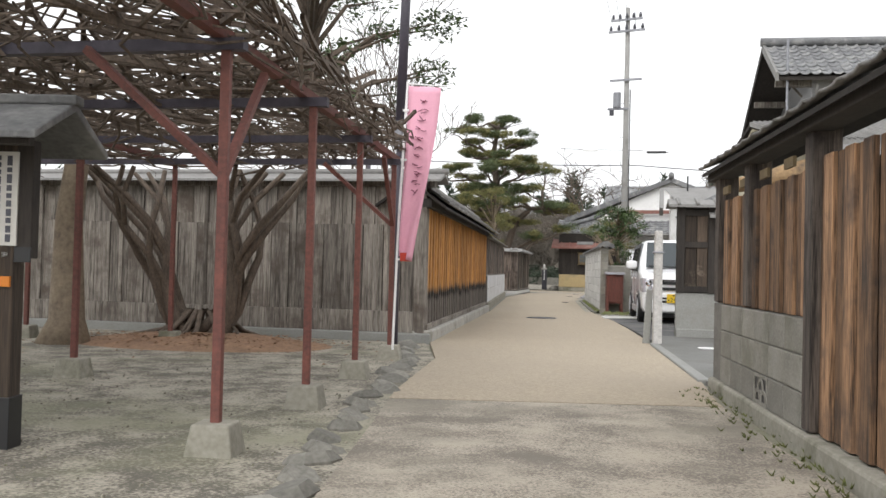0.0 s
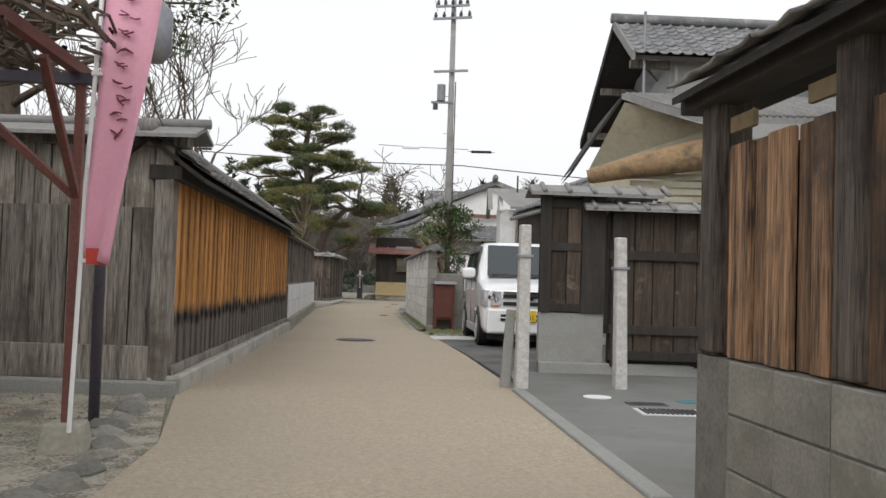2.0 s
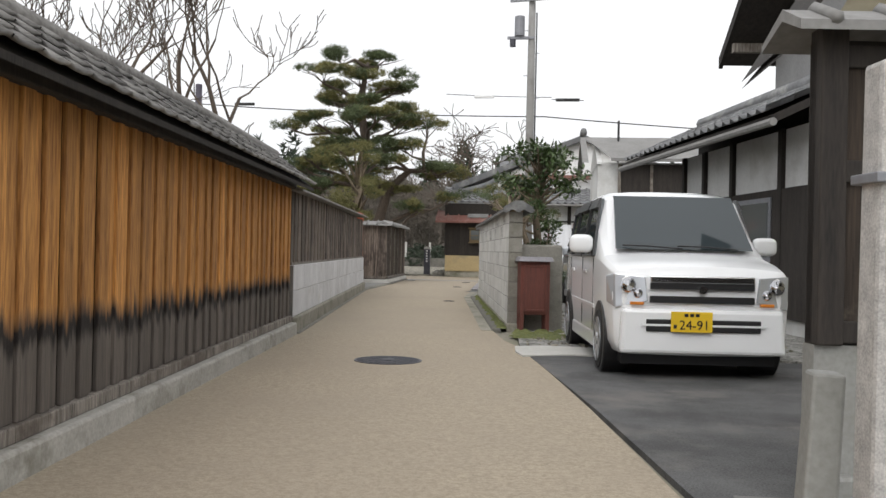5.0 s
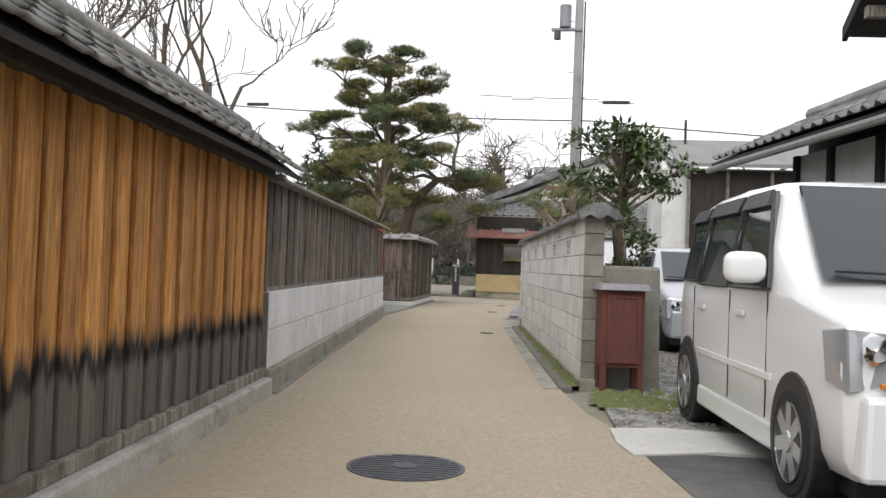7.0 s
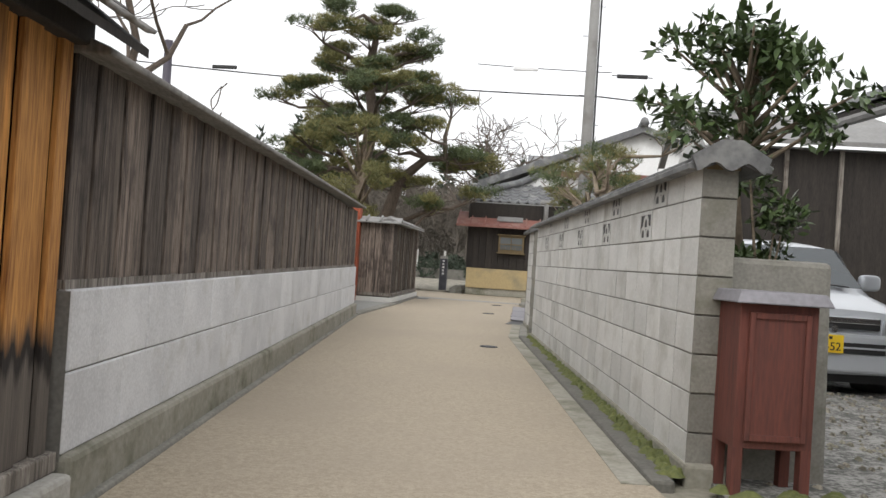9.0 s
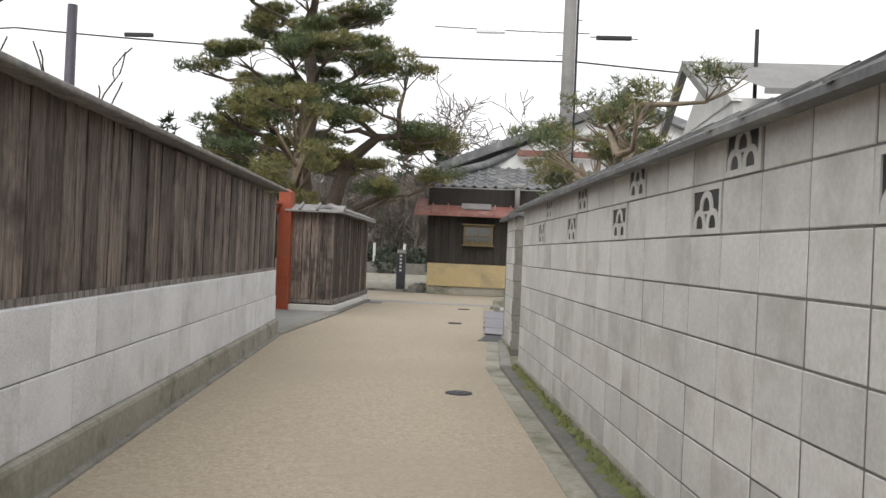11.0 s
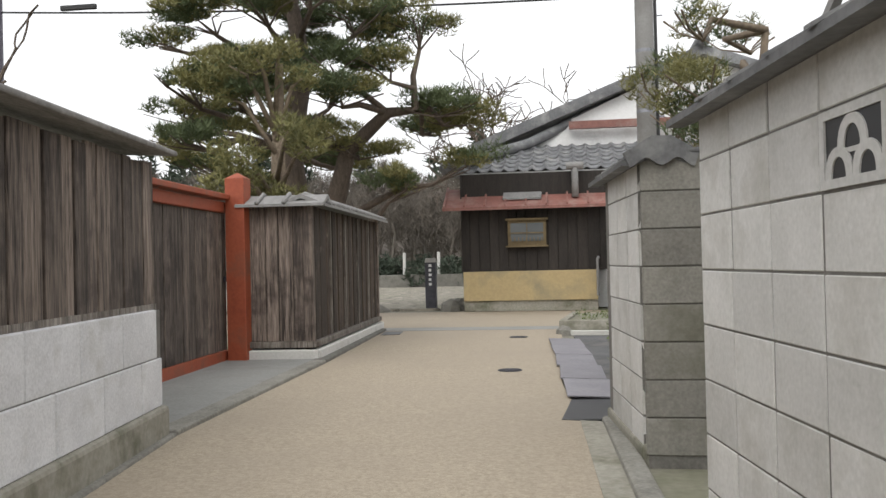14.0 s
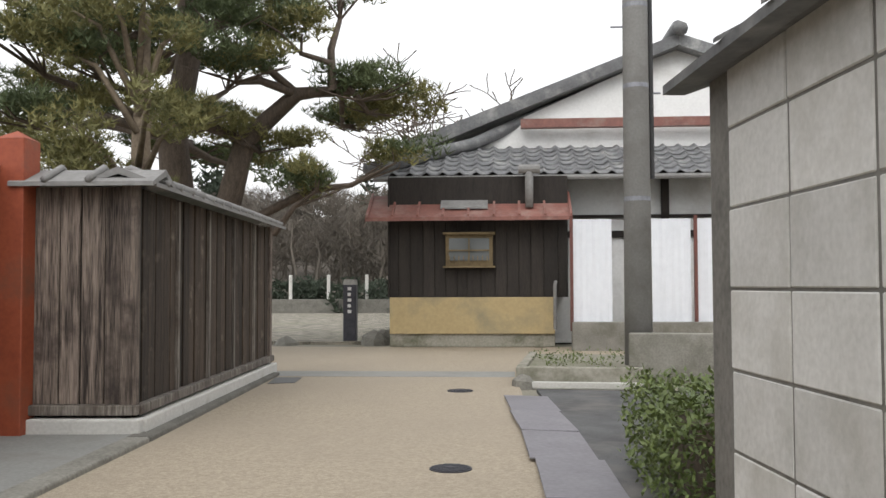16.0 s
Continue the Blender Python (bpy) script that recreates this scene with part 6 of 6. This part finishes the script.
def on_cloth(u, s):
    w = 0.36 - 0.22 * u ** 1.4
    return (0.07 - 0.055 * u + s * w, -0.108 - s * w * 0.3 + 0.03 * math.sin(s * 7 + u * 6) * (0.3 + u), 2.76 - u * 1.72 - s * 0.05)


rb = random.Random(61)
for k in range(11):
    u = 0.09 + k * 0.052
    sz = 0.05
    for q in range(3):
        x, y, z = on_cloth(u + rb.uniform(-0.012, 0.012), 0.52 + rb.uniform(-0.1, 0.1))
        a = rb.uniform(-0.9, 0.9)
        Geo().tube([(x - 0.028 * math.cos(a), y - 0.006, z - 0.028 * math.sin(a)), (x, y - 0.008, z + rb.uniform(-0.008, 0.008)), (x + 0.028 * math.cos(a), y - 0.012, z + 0.028 * math.sin(a))], 0.0045, 4).make("lettering", M_MAROON, t)
x, y, z = on_cloth(0.985, 0.5)
Geo().box(x - 0.055, y - 0.006, z - 0.05, x + 0.06, y + 0.006, z + 0.035).make("hem_band", M_REDINK, t)
for z in (1.0, 1.5, 2.0, 2.5):
    Geo().box(-0.01 + 0.02 * z - 0.02, -0.115, z, 0.05 + 0.02 * z - 0.02, -0.09, z + 0.02).make("tie", M_WHITE, t)
LP = thing("street_lamp", pose(-0.3, 3.55, 0), "dark steel street lamp pole with a round-ended lantern", "street lamp")
Geo().tube([(0, 0, -0.1), (0, 0, 2.3)], 0.035, 10).make("lower_shaft", M_POLE_DARK, LP, smooth=True)
Geo().tube([(0, 0, 2.25), (0, 0, 2.55)], 0.07, 10).make("collar", M_STEEL, LP)
Geo().tube([(0, 0, 2.5), (0.06, 0, 5.2)], [0.055, 0.05], 12).make("upper_shaft", M_POLE_DARK, LP, smooth=True)
Geo().tube([(0.3, -0.05, 2.28), (0.3, -0.05, 2.34), (0.3, -0.05, 2.6), (0.3, -0.05, 2.66)], [0.06, 0.11, 0.11, 0.06], 16).make("lantern", M_STEEL, LP, smooth=True)
Geo().tube([(0, 0, 2.5), (0.22, -0.04, 2.48)], 0.015, 6).make("arm", M_STEEL, LP)

# roofed notice board
NB = thing("notice_board", pose(-0.63, -2.25, 0, 0, 0, 12), "dark wooden notice board with a small roof and dense printed sheets", "notice board")
for x in (0.0, -1.75):
    Geo().box(x - 0.06, -0.06, -0.05, x + 0.06, 0.06, 1.55).make("post", M_DARKER, NB, bevel=0.008)
    Geo().box(x - 0.068, -0.068, -0.02, x + 0.068, 0.068, 0.24).make("post_shoe", M_BLACK, NB, bevel=0.004)
Geo().box(-1.72, -0.05, 0.92, 0.14, 0.03, 1.50).make("board", M_BLACKWOOD, NB, bevel=0.006)
Geo().box(-1.62, -0.062, 0.98, 0.07, -0.05, 1.44).make("sheet", M_PAPER, NB)
mk = Geo()
for c in range(30):
    x = 0.045 - c * 0.055
    z = 1.42
    while z > 1.03:
        h = rb.uniform(0.02, 0.05)
        mk.box(x - 0.028, -0.066, z - h, x - 0.004, -0.0615, z)
        z -= h + rb.uniform(0.006, 0.014)
tagged(mk.make("print", M_IRON, NB), kind="stuff")
Geo().box(-1.72, -0.055, 0.90, 0.14, -0.045, 0.975).make("caption_strip", M_BLACK, NB)
for k in range(8):
    Geo().box(-0.28 + k * 0.04, -0.06, 0.925, -0.25 + k * 0.04, -0.054, 0.95).make("caption_mark", M_WHITE, NB)
Geo().extrude_x([(-0.42, 1.50), (0.0, 1.70), (0.42, 1.50), (0.42, 1.46), (0.0, 1.65), (-0.42, 1.46)], -2.1, 0.32).make("roof", M_CAP, NB, bevel=0.008)
Geo().box(-2.05, -0.36, 1.44, 0.26, -0.3, 1.50).make("eave_beam", M_BLACKWOOD, NB)
Geo().box(-2.1, -0.05, 1.68, 0.34, 0.05, 1.73).make("ridge", M_CAP, NB, bevel=0.01)
Geo().box(-0.03, -0.075, 0.78, 0.05, -0.06, 0.83).make("tag", M_AMBER, NB)
tr = tagged(Geo().tube([(-4.0, 2.9, -0.1), (-4.0, 2.95, 0.25), (-4.05, 3.0, 1.4), (-3.9, 3.1, 3.2)], [0.34, 0.2, 0.15, 0.1], 12).make("tree_trunk", M_BARK_PALE, smooth=True), "pale mossy tree trunk by the fence", "tree")

# ---------- buildings on the east side ----------
def shrunk(x, y, z, k):
    """Sizes k times as large about a point."""
    return pose(x, y, z) @ Matrix.Diagonal((k, k, k, 1)) @ pose(-x, -y, -z)


# two-storey house with a tiled gable roof
HR = thing("house", shrunk(2.011, 0.017, 1.015, 0.834) @ pose(5.55, 20.5, 0, 0, 0, 4), "grey two-storey house with a tiled gable roof and deep eaves", "house")
Geo().box(1.0, -1.6, -0.25, 12, 3.5, 6.6).make("wall", M_GREYWALL, HR)
Geo().add([(1.0, -1.6, 6.3), (1.0, 0, 7.2), (1.0, 3.5, 5.4), (1.3, -1.6, 6.3), (1.3, 0, 7.2), (1.3, 3.5, 5.4)], [(0, 1, 2), (3, 5, 4), (0, 3, 4, 1)]).make("gable", M_GREYWALL, HR)
Geo().add([(0.0, -2.0, 6.35), (12.5, -2.0, 6.35), (12.5, 0.0, 7.62), (0.0, 0.0, 7.62), (0.0, -2.0, 6.25), (12.5, -2.0, 6.25), (12.5, 0, 7.5), (0.0, 0, 7.5)], [(0, 1, 2, 3), (7, 6, 5, 4), (0, 4, 5, 1), (0, 3, 7, 4)]).make("roof_deck", M_BLACKWOOD, HR)
Geo().add([(0.0, 4.0, 5.2), (12.5, 4.0, 5.2), (12.5, 0.0, 7.62), (0.0, 0.0, 7.62), (0.0, 4.0, 5.08), (12.5, 4.0, 5.08), (12.5, 0, 7.5), (0.0, 0, 7.5)], [(3, 2, 1, 0), (4, 5, 6, 7), (1, 5, 4, 0), (4, 7, 3, 0)]).make("roof_back", M_BLACKWOOD, HR)
roof_slope(HR, 0.02, 12.4, -2.05, 6.38, 0.0, 7.66, M_TILE, 0.28, 8, 0.05, joined=True)
Geo().tube([(-0.08, 0, 7.78), (12.5, 0, 7.78)], 0.13, 10).make("ridge", M_TILE, HR, smooth=True)
Geo().add([(-0.03, -2.05, 6.22), (-0.03, 0, 7.48), (-0.03, 0, 7.72), (-0.03, -2.05, 6.45), (0.05, -2.05, 6.22), (0.05, 0, 7.48), (0.05, 0, 7.72), (0.05, -2.05, 6.45)], [(0, 1, 2, 3), (7, 6, 5, 4), (0, 4, 5, 1), (2, 6, 7, 3), (0, 3, 7, 4)]).make("verge_board", M_TIN, HR)
Geo().add([(-0.03, 4.05, 5.02), (-0.03, 0, 7.48), (-0.03, 0, 7.72), (-0.03, 4.05, 5.25), (0.05, 4.05, 5.02), (0.05, 0, 7.48), (0.05, 0, 7.72), (0.05, 4.05, 5.25)], [(3, 2, 1, 0), (4, 5, 6, 7), (1, 5, 4, 0), (3, 7, 6, 2), (4, 7, 3, 0)]).make("verge_board", M_BLACKWOOD, HR)
for y, z in ((-1.6, 6.35), (1.6, 6.35), (3.2, 5.4)):
    Geo().box(0.05, y, z - 0.2, 1.0, y + 0.14, z - 0.02).make("purlin", M_GREYPLANK, HR)
Geo().tube([(0.1, -0.9, 6.9), (0.9, -0.9, 6.0)], 0.04, 4).make("brace", M_GREYPLANK, HR)
Geo().tube([(0.3, -1.9, 5.2), (0.3, -1.9, 7.4)], 0.035, 6).make("antenna_mast", M_STEEL, HR)
Geo().box(2.2, -1.66, 5.2, 5.5, -1.58, 6.1).make("window_band", M_GLASS, HR)
Geo().tube([(1.1, -1.75, 2.5), (1.1, -1.75, 6.2)], 0.05, 8).make("downpipe", M_TIN, HR)
# store building with a corrugated roof and rolled awning
ST = thing("storehouse", shrunk(2.011, 0.017, 1.015, 0.651), "cream sheet-metal storehouse with corrugated roof and rolled awning", "storehouse")
Geo().box(6.9, 15.1, -0.56, 14, 20, 4.0).make("wall", M_CREAM, ST)
for k in range(46):
    x = 6.95 + k * 0.15
    Geo().box(x, 15.06, 1.2, x + 0.05, 15.11, 3.95).make("rib", M_CREAM, ST)
Geo().add([(5.1, 15.6, 4.95), (14, 15.6, 4.95), (14, 14.3, 4.30), (6.35, 14.3, 4.30), (5.1, 15.6, 4.83), (14, 15.6, 4.83), (14, 14.3, 4.16), (6.35, 14.3, 4.16)], [(0, 1, 2, 3), (7, 6, 5, 4), (3, 2, 6, 7), (0, 3, 7, 4)]).make("roof", M_TIN, ST)
for k in range(58):
    x = 6.4 + k * 0.13
    Geo().tube([(x, 14.28, 4.31), (max(x - 1.2, 5.2), 15.6, 4.96)], 0.032, 5).make("corrugation", M_TIN, ST, smooth=True)
Geo().add([(5.1, 15.6, 4.9), (6.35, 14.3, 4.25), (4.25, 17.0, 3.5), (4.2, 19.0, 3.45), (5.1, 19.0, 4.9), (5.1, 15.6, 4.8), (6.35, 14.35, 4.15), (4.25, 17.0, 3.4), (4.2, 19, 3.35)], [(0, 2, 3, 4), (5, 7, 8), (0, 5, 7, 2)]).make("side_roof", M_BLACKWOOD, ST)
Geo().add([(5.15, 15.5, 4.75), (6.9, 15.12, 4.2), (6.9, 15.12, 2.6), (4.7, 16.6, 3.0), (4.6, 16.6, 3.5)], [(0, 1, 2, 3, 4)]).make("side_wall", M_CREAM, ST)
Geo().tube([(4.35, 14.9, 3.1), (5.4, 14.75, 3.35), (6.75, 14.65, 3.62)], [0.14, 0.24, 0.33], 12).make("awning", M_AWNING, ST, smooth=True)
Geo().tube([(6.72, 14.66, 3.62), (6.78, 14.65, 3.62)], 0.36, 16).make("awning_end", M_CREAM, ST)
for z in (2.5, 2.65, 2.8, 2.95, 3.1):
    Geo().box(5.2, 14.9, z, 6.9, 14.96, z + 0.11).make("shutter_slat", M_CREAM, ST)
Geo().box(6.9, 14.85, -0.56, 7.05, 15.1, 4.0).make("corner_post", M_CREAM, ST)
# tiled house beside the parking
H4 = thing("house", pose(3.12, 21.2, 0, 0, 0, 10.5) @ pose(-3.45, -25.2, 0), "low house with grey tiles, plaster wall and dark boards", "house")
Geo().box(4.35, 19.2, 0, 5.2, 24.4, 2.75).make("wall", M_PLASTER, H4)
Geo().box(4.30, 19.4, 0.2, 4.36, 24.0, 1.95).make("board_band", M_BLACKWOOD, H4)
for y in (19.3, 20.3, 22.0, 23.2, 24.2):
    Geo().box(4.29, y, 0, 4.36, y + 0.12, 2.75).make("post", M_BLACKWOOD, H4)
wn_ = new("window")
wn_.parent = H4
Geo().box(4.28, 20.6, 0.95, 4.34, 21.8, 1.85).make("frame", M_STEEL, wn_)
Geo().box(4.27, 20.68, 1.02, 4.285, 21.72, 1.78).make("pane", M_GLASS, wn_)
Geo().add([(3.55, 18.9, 2.72), (3.45, 25.2, 2.72), (5.0, 25.2, 3.42), (5.0, 18.9, 3.42), (3.55, 18.9, 2.62), (3.45, 25.2, 2.62), (5.0, 25.2, 3.32), (5.0, 18.9, 3.32)], [(0, 1, 2, 3), (7, 6, 5, 4), (0, 4, 5, 1), (0, 3, 7, 4), (1, 5, 6, 2)]).make("roof_deck", M_BLACKWOOD, H4)
Geo().box(4.9, 18.9, 2.6, 5.4, 25.2, 3.4).make("roof_core", M_BLACKWOOD, H4)
Hs = new("tiled_slope")
Hs.parent = H4
Hs.matrix_local = pose(3.5, 25.2, 0, 0, 0, -90)
roof_slope(Hs, 0, 6.3, -0.02, 2.76, 1.5, 3.46, M_TILE, 0.27, 5, 0.05, joined=True)
Geo().tube([(3.42, 25.25, 2.62), (3.5, 18.8, 2.62)], 0.05, 8).make("gutter", M_TIN, H4)
Geo().tube([(5.0, 18.8, 3.52), (5.0, 25.3, 3.52)], 0.12, 8).make("ridge", M_TILE, H4, smooth=True)
# shed with boarded side
H3 = thing("shed", pose(0, 0, 0), "white-gabled shed with dark boards and a grey sheet roof", "shed")
Geo().box(3.0, 27.3, 0, 7.0, 31, 3.35).make("wall", M_PLASTER, H3)
Geo().box(3.55, 27.22, 0, 7.0, 27.31, 3.3).make("boards", M_BLACKWOOD, H3)
for x in (3.5, 4.3, 5.2):
    Geo().box(x, 27.16, 0, x + 0.07, 27.22, 3.3).make("post", M_GREYPLANK, H3)
Geo().add([(2.7, 26.9, 4.2), (3.3, 26.9, 3.42), (6.9, 26.9, 3.42), (6.3, 29, 4.2), (2.7, 29, 4.2), (2.65, 29, 4.12), (3.3, 26.9, 3.34), (6.9, 26.9, 3.34)], [(4, 1, 2, 3), (1, 6, 7, 2)]).make("roof", M_TIN, H3)
Geo().add([(2.98, 27.25, 3.3), (2.98, 29, 4.15), (2.98, 31, 3.3), (3.1, 27.25, 3.3), (3.1, 29, 4.15), (3.1, 31, 3.3)], [(0, 1, 2), (3, 5, 4), (0, 3, 4, 1)]).make("gable", M_PLASTER, H3)
Geo().add([(2.6, 26.9, 3.3), (2.6, 29, 4.2), (2.6, 31.2, 3.3), (2.75, 26.9, 3.3), (2.75, 29, 4.2), (2.75, 31.2, 3.3), (2.6, 26.9, 3.18), (2.6, 29, 4.06), (2.6, 31.2, 3.18)], [(0, 1, 4, 3), (1, 2, 5, 4), (0, 6, 7, 1), (1, 7, 8, 2)]).make("verge_board", M_TIN, H3)
# far roofs
FR = thing("house", pose(0, 0, 0), "distant grey-roofed house among the trees", "house")
Geo().box(-1.2, 66, 0, 8, 72, 5.2).make("wall", M_PLASTER, FR)
Geo().extrude_x([(65, 4.9), (69, 8.2), (73, 4.9), (73, 4.6), (65, 4.6)], -2, 8.8).make("roof", M_TILE, FR)

# ---------- pieces of the walls ----------
plank_row(fence, 0.0, L1, 0.215, 1.72, 0.015, 0.115, M_ORANGE, thick=0.026, step=0.009)
plank_row(front, 0.0, L0 - 0.14, 1.47, 1.98, 0.012, 0.26, M_GREYPLANK, ragged=0.006)
plank_row(front, 0.0, L0 - 0.14, 0.36, 1.48, 0.0, 0.25, M_GREYPLANK, ragged=0.008, tilt=0.3)
plank_row(dark, 0.0, L2, 0.80, 1.72, 0.0, 0.17, M_DARKPLANK, ragged=0.012)
plank_row(E0, 0.0, XB, 0.1, 1.56, 0.0, 0.14, M_BROWN, thick=0.03, step=0.011)
plank_row(E0, XB + 0.07, LR, 0.70, 1.52, 0.0, 0.15, M_BROWN, thick=0.03, step=0.011)
roof_slope(fence, -0.1, L1, -0.27, 1.735, 0.2, 2.08, M_TILE_OLD, 0.24, 4, 0.012, name="shingle")
roof_slope(E0, LR - 6.5, LR + 0.06, 0.17, 1.775, -0.03, 1.865, M_TILE_OLD, 0.27, 1, 0.012)
wb = [slab(0.593, 0.06, 0.300, 0.006, M_WHITEBLOCK, "block"), slab(0.294, 0.06, 0.300, 0.006, M_WHITEBLOCK, "block")]
for r in range(2):
    x = 0.0
    if r:
        piece("block", wb[1], dark, pose(0.15, -0.02, 0.2 + 0.305 * r + 0.15))
        x = 0.3
    while x + 0.6 <= L2 + 0.01:
        piece("block", wb[0], dark, pose(x + 0.3, -0.02 + rng.uniform(-0.002, 0.002), 0.2 + 0.305 * r + 0.15))
        x += 0.6
    if L2 - x > 0.1:
        piece("block", slab(L2 - x - 0.006, 0.06, 0.300, 0.006, M_WHITEBLOCK, "block"), dark, pose((x + L2) / 2, -0.02, 0.2 + 0.305 * r + 0.15))


def pierced_block(w, h, t, mat):
    """A block pierced by three arches: a frame, two feet and one above them."""
    g = Geo()
    g.box(-w / 2, -t / 2, -h / 2, -w / 2 + 0.025, t / 2, h / 2).box(w / 2 - 0.025, -t / 2, -h / 2, w / 2, t / 2, h / 2)
    g.box(-w / 2 + 0.025, -t / 2, -h / 2, w / 2 - 0.025, t / 2, -h / 2 + 0.022).box(-w / 2 + 0.025, -t / 2, h / 2 - 0.022, w / 2 - 0.025, t / 2, h / 2)
    lo, wall = -h / 2 + 0.022, 0.024
    fw, fh = w / 2 - 0.025, h - 0.044
    for cx, base, rx, rz in ((-fw / 2, lo, fw * 0.5, fh * 0.52), (fw / 2, lo, fw * 0.5, fh * 0.52), (0.0, lo + fh * 0.42, fw * 0.52, fh * 0.58)):
        ring = [(cx + math.cos(math.pi * i / 12) * rx, base + math.sin(math.pi * i / 12) ** 0.8 * rz, cx + math.cos(math.pi * i / 12) * (rx - wall * 1.4), base + math.sin(math.pi * i / 12) ** 0.8 * (rz - wall)) for i in range(13)]
        for (xa, za, xc, zc), (xb, zb, xd, zd) in zip(ring, ring[1:]):
            q = [(xa, za), (xb, zb), (xd, zd), (xc, zc)]
            g.add([(x, -t / 2 + 0.002, z) for x, z in q] + [(x, t / 2 - 0.002, z) for x, z in q], [(0, 1, 2, 3), (7, 6, 5, 4), (0, 4, 5, 1), (3, 2, 6, 7)])
    g.box(-fw * 0.5, -t / 2 + 0.003, lo + fh * 0.38, fw * 0.5, t / 2 - 0.003, lo + fh * 0.46)
    return g.mesh("pierced_block", mat)


PITCH = LW1 / 23
PB = pierced_block(PITCH - 0.012, ROW - 0.009, 0.07, M_BLOCK)
BL = slab(PITCH - 0.012, 0.07, ROW - 0.007, 0.003, M_BLOCK, "block")
BE = slab(0.178, 0.012, ROW - 0.008, 0.003, M_BLOCK_D, "block")
for w, L, has in ((R1, LW1, True), (R2, LW2, False)):
    n = round(L / PITCH)
    for r in range(8):
        z = 0.037 + r * ROW + ROW / 2
        for k in range(n):
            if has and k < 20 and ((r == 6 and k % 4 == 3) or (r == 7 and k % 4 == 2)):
                # black box paints the shade inside the arches; the wall core is solid
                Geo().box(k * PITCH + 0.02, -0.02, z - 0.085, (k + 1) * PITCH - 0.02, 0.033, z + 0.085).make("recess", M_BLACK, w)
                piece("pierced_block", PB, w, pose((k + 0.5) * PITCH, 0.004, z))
            else:
                piece("block", BL, w, pose((k + 0.5) * PITCH, rng.uniform(-0.002, 0.002), z, 0, rng.uniform(-0.15, 0.15), rng.uniform(-0.3, 0.3)))
        if has:
            piece("end_block", BE, w, pose(-0.001, -0.054, z, 0, 0, 90))
BD = slab(0.363, 0.06, 0.195, 0.005, M_BLOCK_D, "block")
BV = pierced_block(0.363, 0.195, 0.06, M_BLOCK_D)
for r in range(3):
    for k in range(7):
        x, z = XB + 0.07 + k * 0.37 + 0.185, 0.09 + r * 0.203 + 0.1
        if x + 0.185 > LR + 0.02:
            continue
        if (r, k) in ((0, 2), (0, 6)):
            # black backing stands in for the shade within these vent arches
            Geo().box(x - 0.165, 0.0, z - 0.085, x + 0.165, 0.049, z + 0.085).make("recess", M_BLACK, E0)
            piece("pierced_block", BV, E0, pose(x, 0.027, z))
        else:
            piece("block", BD, E0, pose(x, 0.025 + rng.uniform(-0.002, 0.002), z))
for s in range(26):
    y = -3.0 + s * 0.31 + rng.uniform(-0.05, 0.05)
    x = 0.88 - (y + 1.37) * 0.19 if y < 3 else 0.02 - (y - 3) * 0.25
    st = Geo().tube([(0, 0, -0.06), (0, 0, 0.0), (0.01, 0, rng.uniform(0.02, 0.04))], [0.12, 0.12, 0.085], 7).make("edging_stone", M_STONE)
    st.matrix_basis = pose(x - rng.uniform(0, 0.12), y, -0.01, 0, 0, rng.uniform(0, 360)) @ Matrix.Diagonal((1, rng.uniform(0.8, 1.5), 1, 1))
    tagged(st, "flat dark edging stone half sunk beside the road", "stone", group="stones edging the road")

# everything past the block wall follows the turned line
STAY = ("shed", "antenna_mast")
for ob in list(bpy.data.objects):
    if ob.parent is not None or ob.type not in ("MESH", "EMPTY") or ob is ground or ob.name.split(".")[0] in STAY:
        continue
    pts = [q.matrix_basis @ Vector(b) for q in [ob] for b in q.bound_box] if ob.type == "MESH" else [ob.matrix_basis.translation]
    if ob.type == "EMPTY" and ob.matrix_basis.translation.length < 0.01:
        pts = [Vector(b) for q in ob.children if q.type == "MESH" for b in q.bound_box]
    mid_y = sum(p.y for p in pts) / len(pts)
    if (mid_y > 24.2 and ob not in PLACED) or ob is PIER:
        ob.matrix_basis = FAR @ ob.matrix_basis
